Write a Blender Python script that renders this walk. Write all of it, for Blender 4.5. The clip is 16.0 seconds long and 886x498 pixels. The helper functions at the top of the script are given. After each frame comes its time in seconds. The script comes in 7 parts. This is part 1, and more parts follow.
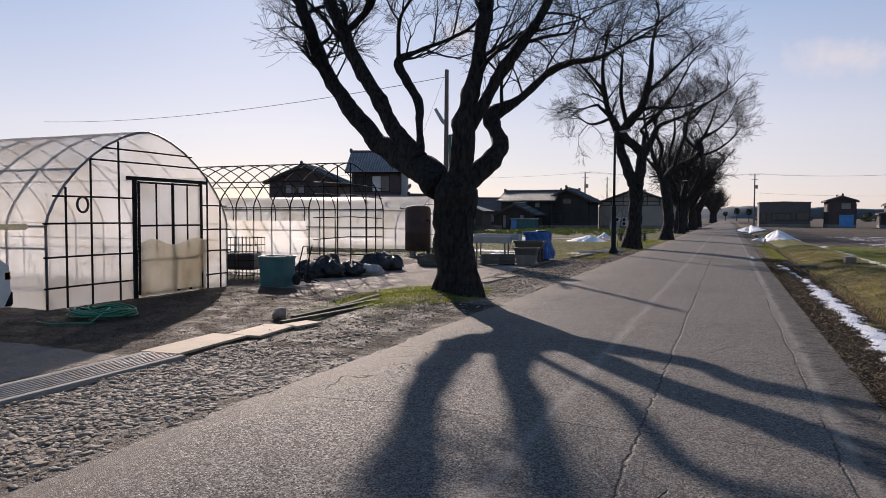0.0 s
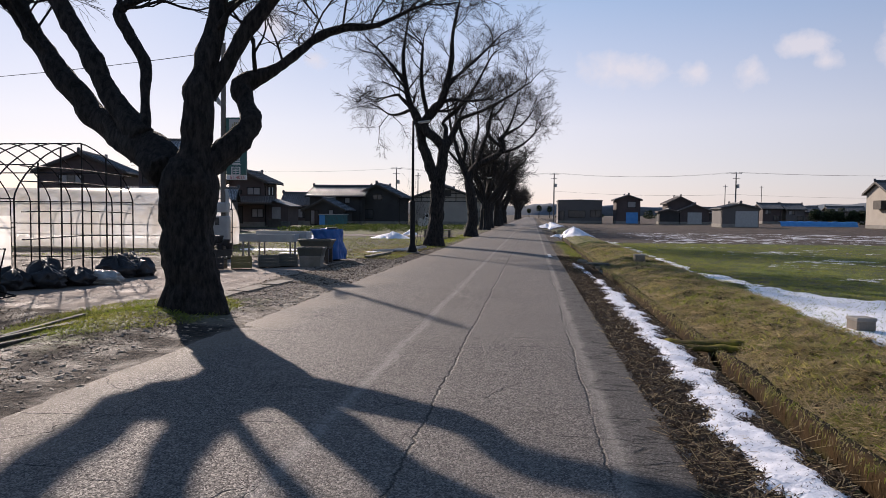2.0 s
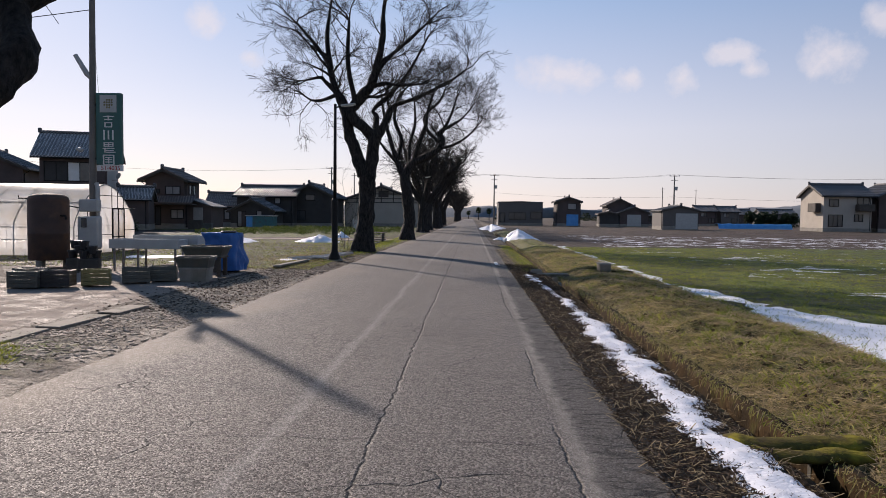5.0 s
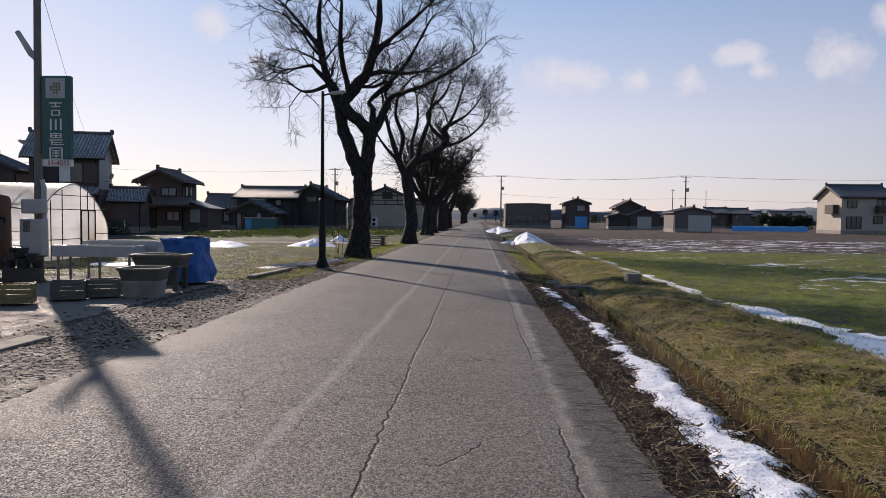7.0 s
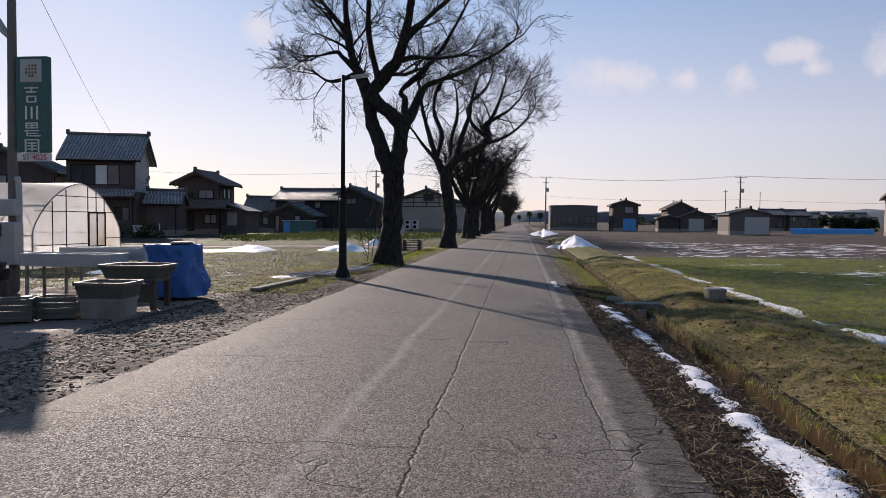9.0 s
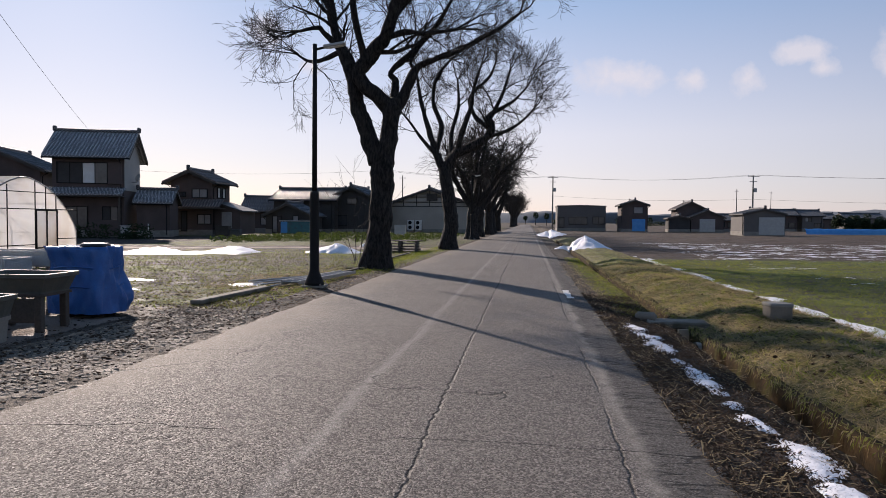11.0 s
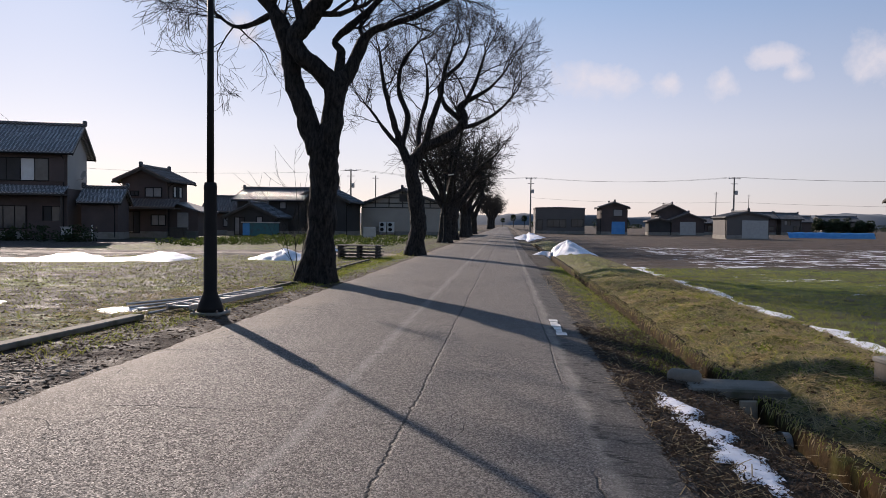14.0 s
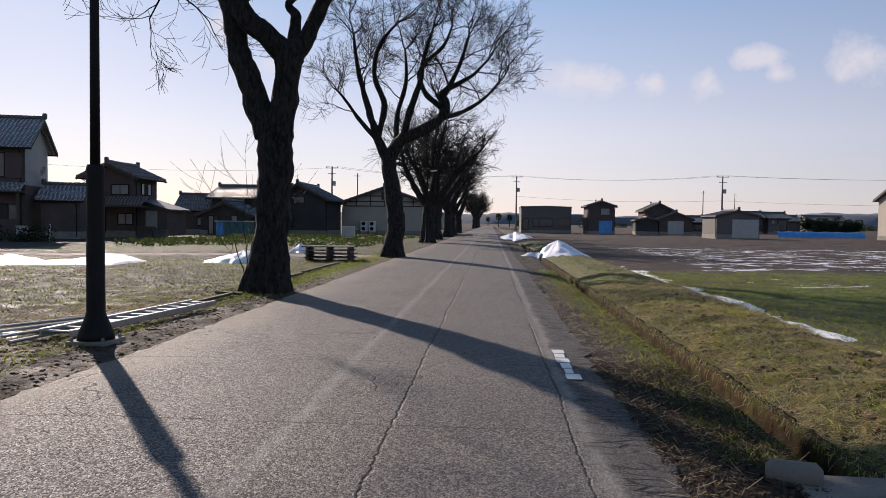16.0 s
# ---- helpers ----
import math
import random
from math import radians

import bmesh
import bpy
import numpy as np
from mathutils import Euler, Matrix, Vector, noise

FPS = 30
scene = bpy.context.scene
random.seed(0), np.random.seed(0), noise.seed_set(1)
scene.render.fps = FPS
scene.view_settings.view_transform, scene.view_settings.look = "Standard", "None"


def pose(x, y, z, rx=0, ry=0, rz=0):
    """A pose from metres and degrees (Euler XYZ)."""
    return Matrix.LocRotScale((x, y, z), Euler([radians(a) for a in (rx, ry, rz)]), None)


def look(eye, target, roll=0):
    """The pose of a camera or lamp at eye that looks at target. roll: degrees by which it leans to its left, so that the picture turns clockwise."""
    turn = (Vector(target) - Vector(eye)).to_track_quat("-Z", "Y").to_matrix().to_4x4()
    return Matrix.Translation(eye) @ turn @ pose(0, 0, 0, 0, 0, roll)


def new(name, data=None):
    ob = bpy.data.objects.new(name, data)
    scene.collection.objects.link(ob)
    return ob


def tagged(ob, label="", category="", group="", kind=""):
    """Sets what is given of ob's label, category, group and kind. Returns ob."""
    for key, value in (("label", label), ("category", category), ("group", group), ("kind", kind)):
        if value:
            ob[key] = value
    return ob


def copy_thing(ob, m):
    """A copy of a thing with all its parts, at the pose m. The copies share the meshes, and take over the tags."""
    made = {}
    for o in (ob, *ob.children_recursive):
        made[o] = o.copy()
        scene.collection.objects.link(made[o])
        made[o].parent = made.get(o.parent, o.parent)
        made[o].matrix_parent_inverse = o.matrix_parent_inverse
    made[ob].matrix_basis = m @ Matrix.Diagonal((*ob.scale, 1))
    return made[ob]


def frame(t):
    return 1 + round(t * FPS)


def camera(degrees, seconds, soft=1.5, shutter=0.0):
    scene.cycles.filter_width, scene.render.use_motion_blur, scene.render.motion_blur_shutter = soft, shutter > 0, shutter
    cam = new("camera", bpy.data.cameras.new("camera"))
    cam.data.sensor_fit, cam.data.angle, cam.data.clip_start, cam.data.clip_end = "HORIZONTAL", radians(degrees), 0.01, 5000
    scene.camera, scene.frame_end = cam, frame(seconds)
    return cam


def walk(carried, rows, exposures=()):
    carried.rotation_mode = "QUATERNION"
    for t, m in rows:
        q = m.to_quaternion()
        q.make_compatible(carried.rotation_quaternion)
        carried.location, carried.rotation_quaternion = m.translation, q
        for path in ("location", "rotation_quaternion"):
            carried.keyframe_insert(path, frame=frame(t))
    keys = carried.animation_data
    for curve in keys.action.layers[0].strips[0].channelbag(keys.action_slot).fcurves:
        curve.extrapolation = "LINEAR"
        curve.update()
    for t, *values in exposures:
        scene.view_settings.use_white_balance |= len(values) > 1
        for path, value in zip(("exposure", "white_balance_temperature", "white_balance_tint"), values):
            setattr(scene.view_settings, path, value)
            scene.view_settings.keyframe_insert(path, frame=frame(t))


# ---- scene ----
cam = camera(64.3, 16.0, 0.7)
METRES, EYE, TILT, LEAN, TURN = 21.7, 1.5, 0.0, 0.0, 22.0
ROWS = [
    (0.0, 0.0, 0.0, 0.0, 0.01, -2.6, -0.19),
    (0.5, 0.015, 0.025, 0.0002, -5.68, -2.71, -0.26),
    (1.0, 0.0276, 0.0518, 0.0007, -9.64, -2.82, -0.37),
    (1.5, 0.0423, 0.0797, 0.0012, -12.55, -2.86, -0.44),
    (2.0, 0.054, 0.108, 0.0003, -14.82, -2.86, -0.53),
    (2.5, 0.0672, 0.137, -0.0007, -16.45, -2.83, -0.57),
    (3.0, 0.0781, 0.1658, -0.0003, -17.69, -2.8, -0.63),
    (3.5, 0.0898, 0.1951, -0.0011, -18.51, -2.78, -0.69),
    (4.0, 0.099, 0.2253, -0.001, -19.02, -2.76, -0.71),
    (4.5, 0.1102, 0.2552, -0.0016, -19.4, -2.72, -0.71),
    (5.0, 0.1187, 0.2846, -0.0015, -19.71, -2.65, -0.66),
    (7.5, 0.1787, 0.4301, -0.0012, -18.67, -2.44, -0.6),
    (8.0, 0.1893, 0.4602, -0.0015, -17.29, -2.39, -0.6),
    (8.5, 0.2019, 0.4892, -0.0009, -16.12, -2.35, -0.58),
    (11.0, 0.2636, 0.6405, -0.0051, -15.12, -2.24, -0.51),
    (11.5, 0.2776, 0.6693, -0.0043, -15.38, -2.19, -0.56),
    (12.0, 0.2899, 0.6967, -0.0048, -15.68, -2.14, -0.61),
    (12.5, 0.3012, 0.7231, -0.004, -15.99, -2.1, -0.65),
    (13.0, 0.3128, 0.7519, -0.0041, -16.33, -2.07, -0.67),
    (13.5, 0.323, 0.7797, -0.0032, -16.64, -2.06, -0.69),
    (14.0, 0.3334, 0.8071, -0.0037, -16.92, -2.07, -0.72),
    (14.5, 0.3431, 0.8371, -0.0041, -17.21, -2.09, -0.75),
    (15.0, 0.3542, 0.867, -0.0044, -17.51, -2.11, -0.73),
    (15.5, 0.3651, 0.8949, -0.0041, -17.82, -2.11, -0.71),
    (16.0, 0.3789, 0.9237, -0.0046, -18.12, -2.12, -0.74),
]
walk(cam, [(t, pose(0, 0, EYE, TILT, LEAN, TURN) @ pose(METRES * x, METRES * y, METRES * z, 90 + pitch, roll, yaw)) for t, x, y, z, yaw, pitch, roll in ROWS],
     [(0.0, 0.15, 6480, 18), (1.5, 0.22, 6480, 18), (2.5, 0.28, 6480, 18), (8.0, 0.25, 6480, 18)])

# ---- world, sun, exposure ----
SUN_EL, SUN_AZ = 23.2, 34.8          # degrees above the horizon; degrees from +y towards -x
world = bpy.data.worlds.new("sky")
scene.world = world
world.use_nodes = True
wn, wl = world.node_tree.nodes, world.node_tree.links
sky = wn.new("ShaderNodeTexSky")
sky.sky_type, sky.sun_disc = "NISHITA", False
sky.sun_elevation, sky.sun_rotation = radians(SUN_EL), radians(-SUN_AZ)
sky.air_density, sky.dust_density, sky.ozone_density = 1.0, 0.3, 1.0
# a thin bright haze lies over the clear sky, densest towards the horizon
way = wn.new("ShaderNodeTexCoord")
split = wn.new("ShaderNodeSeparateXYZ")
wl.new(way.outputs["Generated"], split.inputs[0])
haze = wn.new("ShaderNodeValToRGB")
hz = haze.color_ramp.elements
hz.new(0.5)
hz.new(0.5)
for q, (p, c) in zip(hz, ((0.0, (0.39, 0.36, 0.395)), (0.12, (0.4, 0.395, 0.44)), (0.33, (0.15, 0.255, 0.4)), (1.0, (0.03, 0.09, 0.18)))):
    q.position, q.color = p, (*c, 1)
wl.new(split.outputs[2], haze.inputs[0])
veil = wn.new("ShaderNodeBackground")
# the haze thins out away from the sun
toward = wn.new("ShaderNodeVectorMath")
toward.operation = "DOT_PRODUCT"
toward.inputs[1].default_value = (-math.sin(radians(SUN_AZ)), math.cos(radians(SUN_AZ)), 0.0)
wl.new(way.outputs["Generated"], toward.inputs[0])
thin = wn.new("ShaderNodeValToRGB")
th = thin.color_ramp.elements
th.new(0.5)
th.new(0.5)
for q, (p, c) in zip(th, ((0.0, (0.74, 0.78, 0.84)), (0.42, (0.8, 0.83, 0.87)), (0.8, (1.13, 1.1, 1.08)), (1.0, (0.9, 0.93, 0.98)))):
    q.position, q.color = p, (*c, 1)
wl.new(toward.outputs["Value"], thin.inputs[0])
hazed = wn.new("ShaderNodeMix")
hazed.data_type, hazed.blend_type = "RGBA", "MULTIPLY"
hazed.inputs[0].default_value = 1.0
wl.new(haze.outputs[0], hazed.inputs[6])
wl.new(thin.outputs[0], hazed.inputs[7])
wl.new(hazed.outputs[2], veil.inputs[0])
both = wn.new("ShaderNodeAddShader")
wl.new(sky.outputs[0], wn["Background"].inputs[0])
wn["Background"].inputs[1].default_value = 0.03
wl.new(wn["Background"].outputs[0], both.inputs[0])
wl.new(veil.outputs[0], both.inputs[1])
wl.new(both.outputs[0], wn["World Output"].inputs[0])
sun_data = bpy.data.lights.new("sun", "SUN")
sun_data.energy, sun_data.angle, sun_data.color = 5.0, radians(0.8), (1.0, 0.885, 0.745)
sun = new("sun", sun_data)
sun_way = Vector((-math.sin(radians(SUN_AZ)) * math.cos(radians(SUN_EL)), math.cos(radians(SUN_AZ)) * math.cos(radians(SUN_EL)), math.sin(radians(SUN_EL))))
sun.matrix_world = look(sun_way * 60, (0, 0, 0))


# ---- mesh helpers ----
class Geo:
    """Vertices and faces gathered for one mesh."""

    def __init__(self):
        self.v, self.f = [], []

    def add(self, verts, faces):
        n = len(self.v)
        self.v += [tuple(p) for p in verts]
        self.f += [tuple(i + n for i in f) for f in faces]
        return self

    def box(self, c, s, rz=0.0, b=0.01, tilt=None):
        """A box with chamfered edges: centre, size, turn about z."""
        hx, hy, hz = (q / 2 for q in s)
        b = min(b, hx * 0.45, hy * 0.45, hz * 0.45)
        m = Matrix.Rotation(rz, 3, "Z")
        if tilt:
            m = m @ Euler([radians(a) for a in tilt]).to_matrix()
        pts, key = [], {}
        for sx in (-1, 1):
            for sy in (-1, 1):
                for sz in (-1, 1):
                    for ax in range(3):
                        h = [hx, hy, hz]
                        p = [sx * (h[0] - (b if ax != 0 else 0)), sy * (h[1] - (b if ax != 1 else 0)), sz * (h[2] - (b if ax != 2 else 0))]
                        key[(sx, sy, sz, ax)] = len(pts)
                        pts.append(Vector(c) + m @ Vector(p))
        F = []
        S = (-1, 1)
        for ax in range(3):
            u, w = (ax + 1) % 3, (ax + 2) % 3
            for s0 in S:
                def k(a, bb, axis):
                    q = [0, 0, 0]
                    q[ax], q[u], q[w] = s0, a, bb
                    return key[(q[0], q[1], q[2], axis)]
                loop = [k(-1, -1, ax), k(1, -1, ax), k(1, 1, ax), k(-1, 1, ax)]
                F.append(loop if s0 > 0 else loop[::-1])
        for ax in range(3):
            u, w = (ax + 1) % 3, (ax + 2) % 3
            for su in S:
                for sw in S:
                    def k2(a, axis):
                        q = [0, 0, 0]
                        q[ax], q[u], q[w] = a, su, sw
                        return key[(q[0], q[1], q[2], axis)]
                    loop = [k2(-1, u), k2(1, u), k2(1, w), k2(-1, w)]
                    F.append(loop if su * sw > 0 else loop[::-1])
        for sx in S:
            for sy in S:
                for sz in S:
                    loop = [key[(sx, sy, sz, a)] for a in range(3)]
                    F.append(loop if sx * sy * sz > 0 else loop[::-1])
        return self.add(pts, F)

    def tube(self, pts, radii, n=8, cap=True):
        """A tube along points, with a radius at each."""
        pts = [Vector(p) for p in pts]
        if not hasattr(radii, "__len__"):
            radii = [radii] * len(pts)
        base, verts, side = len(self.v), [], None
        for i, p in enumerate(pts):
            d = (pts[min(i + 1, len(pts) - 1)] - pts[max(i - 1, 0)])
            d = d.normalized() if d.length > 1e-9 else Vector((0, 0, 1))
            if side is None:
                side = d.orthogonal().normalized()
            side = (side - d * side.dot(d))
            side = side.normalized() if side.length > 1e-6 else d.orthogonal().normalized()
            up = d.cross(side)
            for j in range(n):
                a = math.tau * j / n
                verts.append(p + (side * math.cos(a) + up * math.sin(a)) * radii[i])
        F = []
        for i in range(len(pts) - 1):
            for j in range(n):
                a, b = i * n + j, i * n + (j + 1) % n
                F.append((a, b, b + n, a + n))
        if cap:
            F.append(tuple(range(n))[::-1])
            F.append(tuple((len(pts) - 1) * n + j for j in range(n)))
        return self.add(verts, F)

    def lathe(self, profile, c=(0, 0, 0), n=24):
        """A turned shape: (radius, height) pairs from the bottom up."""
        verts, F = [], []
        for r, z in profile:
            for j in range(n):
                a = math.tau * j / n
                verts.append((c[0] + r * math.cos(a), c[1] + r * math.sin(a), c[2] + z))
        for i in range(len(profile) - 1):
            for j in range(n):
                a, b = i * n + j, i * n + (j + 1) % n
                F.append((a, b, b + n, a + n))
        F.append(tuple(range(n))[::-1])
        F.append(tuple((len(profile) - 1) * n + j for j in range(n)))
        return self.add(verts, F)

    def prism(self, outline, depth, m):
        """An outline in local xz, pulled along local y by depth, placed by matrix m."""
        n = len(outline)
        verts = [m @ Vector((x, s * depth / 2, z)) for s in (-1, 1) for x, z in outline]
        F = [tuple(range(n)), tuple(range(n, 2 * n))[::-1]]
        F += [(i, i + n, (i + 1) % n + n, (i + 1) % n)[::-1] for i in range(n)]
        return self.add(verts, [f[::-1] for f in F])


def part(name, geo, material, parent=None, label="", smooth=False, kind=""):
    me = bpy.data.meshes.new(name)
    me.from_pydata(geo.v, [], geo.f)
    me.materials.append(material)
    if smooth:
        me.shade_smooth()
    me.update()
    ob = new(name, me)
    if parent is not None:
        ob.parent = parent
    return tagged(ob, label, "", "", kind)


def thing(name, label, category, at=(0, 0, 0), turn=0.0, group="", kind=""):
    ob = new(name)
    ob.matrix_basis = pose(*at, 0, 0, turn)
    return tagged(ob, label, category, group, kind)


# ---- materials ----
def shader(name):
    m = bpy.data.materials.new(name)
    m.use_nodes = True
    return m, m.node_tree.nodes, m.node_tree.links, m.node_tree.nodes["Principled BSDF"]


def noise_tex(N, L, src, scale, detail=4.0, rough=0.55):
    t = N.new("ShaderNodeTexNoise")
    t.inputs["Scale"].default_value, t.inputs["Detail"].default_value, t.inputs["Roughness"].default_value = scale, detail, rough
    L.new(src, t.inputs["Vector"])
    return t.outputs["Fac"]


def ramp(N, L, src, stops):
    r = N.new("ShaderNodeValToRGB")
    e = r.color_ramp.elements
    while len(e) < len(stops):
        e.new(0.5)
    for q, (p, c) in zip(e, stops):
        q.position, q.color = p, (*c, 1) if hasattr(c, "__len__") else (c, c, c, 1)
    L.new(src, r.inputs[0])
    return r.outputs[0]


def mixc(N, L, fac, a, b, mode="MIX"):
    m = N.new("ShaderNodeMix")
    m.data_type, m.blend_type = "RGBA", mode
    for s, v in ((m.inputs[0], fac), (m.inputs[6], a), (m.inputs[7], b)):
        if hasattr(v, "is_linked"):
            L.new(v, s)
        elif hasattr(v, "__len__"):
            s.default_value = (*v, 1)
        else:
            s.default_value = v
    return m.outputs[2]


def sums(N, L, op, a, b=0.0, clamp=False):
    m = N.new("ShaderNodeMath")
    m.operation, m.use_clamp = op, clamp
    for s, v in ((m.inputs[0], a), (m.inputs[1], b)):
        if hasattr(v, "is_linked"):
            L.new(v, s)
        else:
            s.default_value = v
    return m.outputs[0]


def bump(N, L, P, height, strength, distance=0.01):
    b = N.new("ShaderNodeBump")
    b.inputs["Strength"].default_value, b.inputs["Distance"].default_value = strength, distance
    L.new(height, b.inputs["Height"])
    L.new(b.outputs[0], P.inputs["Normal"])


def surface(name, base, alt, rough=0.7, metal=0.0, scale=3.0, fine=40.0, relief=0.3, stain=None, spec=0.5):
    """A plain surface with large stains, fine grain and relief."""
    m, N, L, P = shader(name)
    co = N.new("ShaderNodeTexCoord").outputs["Object"]
    big, small = noise_tex(N, L, co, scale), noise_tex(N, L, co, fine)
    col = mixc(N, L, ramp(N, L, big, [(0.35, 0.0), (0.65, 1.0)]), base, alt)
    col = mixc(N, L, ramp(N, L, small, [(0.3, 0.0), (0.7, 0.45)]), col, [c * 0.62 for c in base])
    if stain:
        col = mixc(N, L, ramp(N, L, noise_tex(N, L, co, scale * 0.6, 6), [(0.52, 0.0), (0.66, 0.9)]), col, stain)
    L.new(col, P.inputs["Base Color"])
    L.new(sums(N, L, "ADD", sums(N, L, "MULTIPLY", small, 0.25), rough - 0.12, True), P.inputs["Roughness"])
    P.inputs["Metallic"].default_value = metal
    P.inputs["Specular IOR Level"].default_value = spec
    bump(N, L, P, small, relief)
    return m


def plastic_film(name, tint, milky, dirt):
    """Weathered agricultural film: part diffuse, part letting light through."""
    m, N, L, P = shader(name)
    co = N.new("ShaderNodeTexCoord").outputs["Object"]
    big = noise_tex(N, L, co, 0.9, 5)
    col = mixc(N, L, ramp(N, L, big, [(0.4, 0.0), (0.7, 1.0)]), tint, dirt)
    P.inputs["Roughness"].default_value = 0.28
    L.new(col, P.inputs["Base Color"])
    tl = N.new("ShaderNodeBsdfTranslucent")
    L.new(col, tl.inputs[0])
    tp = N.new("ShaderNodeBsdfTransparent")
    m1, m2 = N.new("ShaderNodeMixShader"), N.new("ShaderNodeMixShader")
    m1.inputs[0].default_value = 0.82
    L.new(P.outputs[0], m1.inputs[1])
    L.new(tl.outputs[0], m1.inputs[2])
    L.new(sums(N, L, "ADD", sums(N, L, "MULTIPLY", big, 0.3), milky - 0.15, True), m2.inputs[0])
    L.new(tp.outputs[0], m2.inputs[1])
    L.new(m1.outputs[0], m2.inputs[2])
    L.new(m2.outputs[0], N["Material Output"].inputs[0])
    b = N.new("ShaderNodeBump")
    b.inputs["Strength"].default_value = 0.25
    L.new(noise_tex(N, L, co, 5.0, 3), b.inputs["Height"])
    L.new(b.outputs[0], P.inputs["Normal"])
    return m


def thin_leaf(name, a, b, scale, through_light=0.5):
    """Many small pieces, each a little different; thin ones let the low sun shine through."""
    m, N, L, P = shader(name)
    co = N.new("ShaderNodeNewGeometry").outputs["Position"]
    col = mixc(N, L, ramp(N, L, noise_tex(N, L, co, scale, 4), [(0.35, 0.0), (0.65, 1.0)]), a, b)
    rnd = N.new("ShaderNodeNewGeometry").outputs["Random Per Island"]
    col = mixc(N, L, sums(N, L, "MULTIPLY", rnd, 0.75), col, [q * 0.35 for q in a])
    L.new(col, P.inputs["Base Color"])
    P.inputs["Roughness"].default_value = 0.75
    P.inputs["Specular IOR Level"].default_value = 0.15
    tl, mx = N.new("ShaderNodeBsdfTranslucent"), N.new("ShaderNodeMixShader")
    L.new(col, tl.inputs[0])
    mx.inputs[0].default_value = through_light
    L.new(P.outputs[0], mx.inputs[1])
    L.new(tl.outputs[0], mx.inputs[2])
    L.new(mx.outputs[0], N["Material Output"].inputs[0])
    return m


def road_material():
    """Old asphalt: exposed stones, a long jagged crack, cross cracks, a patched edge."""
    m, N, L, P = shader("asphalt")
    co = N.new("ShaderNodeNewGeometry").outputs["Position"]
    sep = N.new("ShaderNodeSeparateXYZ")
    L.new(co, sep.inputs[0])
    x, y = sep.outputs[0], sep.outputs[1]
    only_y = N.new("ShaderNodeCombineXYZ")
    L.new(y, only_y.inputs[1])
    only_y = only_y.outputs[0]
    only_x = N.new("ShaderNodeCombineXYZ")
    L.new(x, only_x.inputs[0])
    only_x = only_x.outputs[0]
    vor = N.new("ShaderNodeTexVoronoi")
    vor.inputs["Scale"].default_value = 95
    L.new(co, vor.inputs["Vector"])
    grit = noise_tex(N, L, co, 38, 3, 0.7)
    big = noise_tex(N, L, co, 0.55, 5)
    col = mixc(N, L, ramp(N, L, big, [(0.35, 0.0), (0.65, 1.0)]), (0.06, 0.053, 0.049), (0.088, 0.078, 0.071))
    # exposed stones, their pale colour strengthened to carry sun glints too
    stones = ramp(N, L, vor.outputs["Color"], [(0.25, 0.0), (0.9, 1.0)])
    col = mixc(N, L, sums(N, L, "MULTIPLY", stones, 0.85), col, (0.27, 0.24, 0.212))
    col = mixc(N, L, ramp(N, L, grit, [(0.5, 0.0), (0.7, 0.75)]), col, (0.035, 0.034, 0.033))

    def line(at, wander, scale, width, src, along, fine=0.03):
        n1, n2 = noise_tex(N, L, along, scale, 2), noise_tex(N, L, along, scale * 14, 2)
        off = sums(N, L, "ADD", sums(N, L, "MULTIPLY", sums(N, L, "SUBTRACT", n1, 0.5), wander), sums(N, L, "MULTIPLY", sums(N, L, "SUBTRACT", n2, 0.5), fine))
        d = sums(N, L, "ABSOLUTE", sums(N, L, "SUBTRACT", sums(N, L, "SUBTRACT", src, at), off))
        return sums(N, L, "SUBTRACT", 1.0, sums(N, L, "DIVIDE", d, width), True)

    edge = ramp(N, L, sums(N, L, "ADD", sums(N, L, "MULTIPLY", x, -0.22), sums(N, L, "MULTIPLY", big, 0.35)), [(0.78, 0.0), (0.97, 0.75)])
    col = mixc(N, L, edge, col, (0.2, 0.165, 0.13))
    worn = sums(N, L, "MULTIPLY", line(-1.22, 0.16, 0.4, 0.09, x, only_y, 0.05), noise_tex(N, L, co, 7, 4))
    col = mixc(N, L, sums(N, L, "MULTIPLY", worn, 0.55), col, (0.34, 0.32, 0.3))
    dust = sums(N, L, "MULTIPLY", line(0.79, 0.12, 0.4, 0.11, x, only_y, 0.06), noise_tex(N, L, co, 5, 4))
    col = mixc(N, L, sums(N, L, "MULTIPLY", dust, 0.8, True), col, (0.34, 0.31, 0.27))
    strip = ramp(N, L, sums(N, L, "ADD", x, sums(N, L, "MULTIPLY", noise_tex(N, L, co, 3.0, 4), 0.3)), [(0.92, 0.0), (1.1, 0.6)])
    col = mixc(N, L, strip, col, (0.045, 0.042, 0.039))
    stretch = N.new("ShaderNodeMapping")
    stretch.inputs["Scale"].default_value = (0.3, 1.0, 1.0)
    L.new(co, stretch.inputs["Vector"])
    chips = N.new("ShaderNodeTexVoronoi")
    chips.feature = "DISTANCE_TO_EDGE"
    chips.inputs["Scale"].default_value = 11.0
    L.new(stretch.outputs[0], chips.inputs["Vector"])
    lugs = ramp(N, L, chips.outputs["Distance"], [(0.03, 1.0), (0.1, 0.0)])
    lugs = sums(N, L, "MULTIPLY", lugs, sums(N, L, "MULTIPLY", strip, ramp(N, L, noise_tex(N, L, co, 3.5, 4), [(0.42, 0.0), (0.6, 1.0)])))
    col = mixc(N, L, sums(N, L, "MULTIPLY", lugs, 1.6, True), col, (0.016, 0.015, 0.014))
    crack = line(-0.54, 0.09, 0.5, 0.017, x, only_y, 0.09)
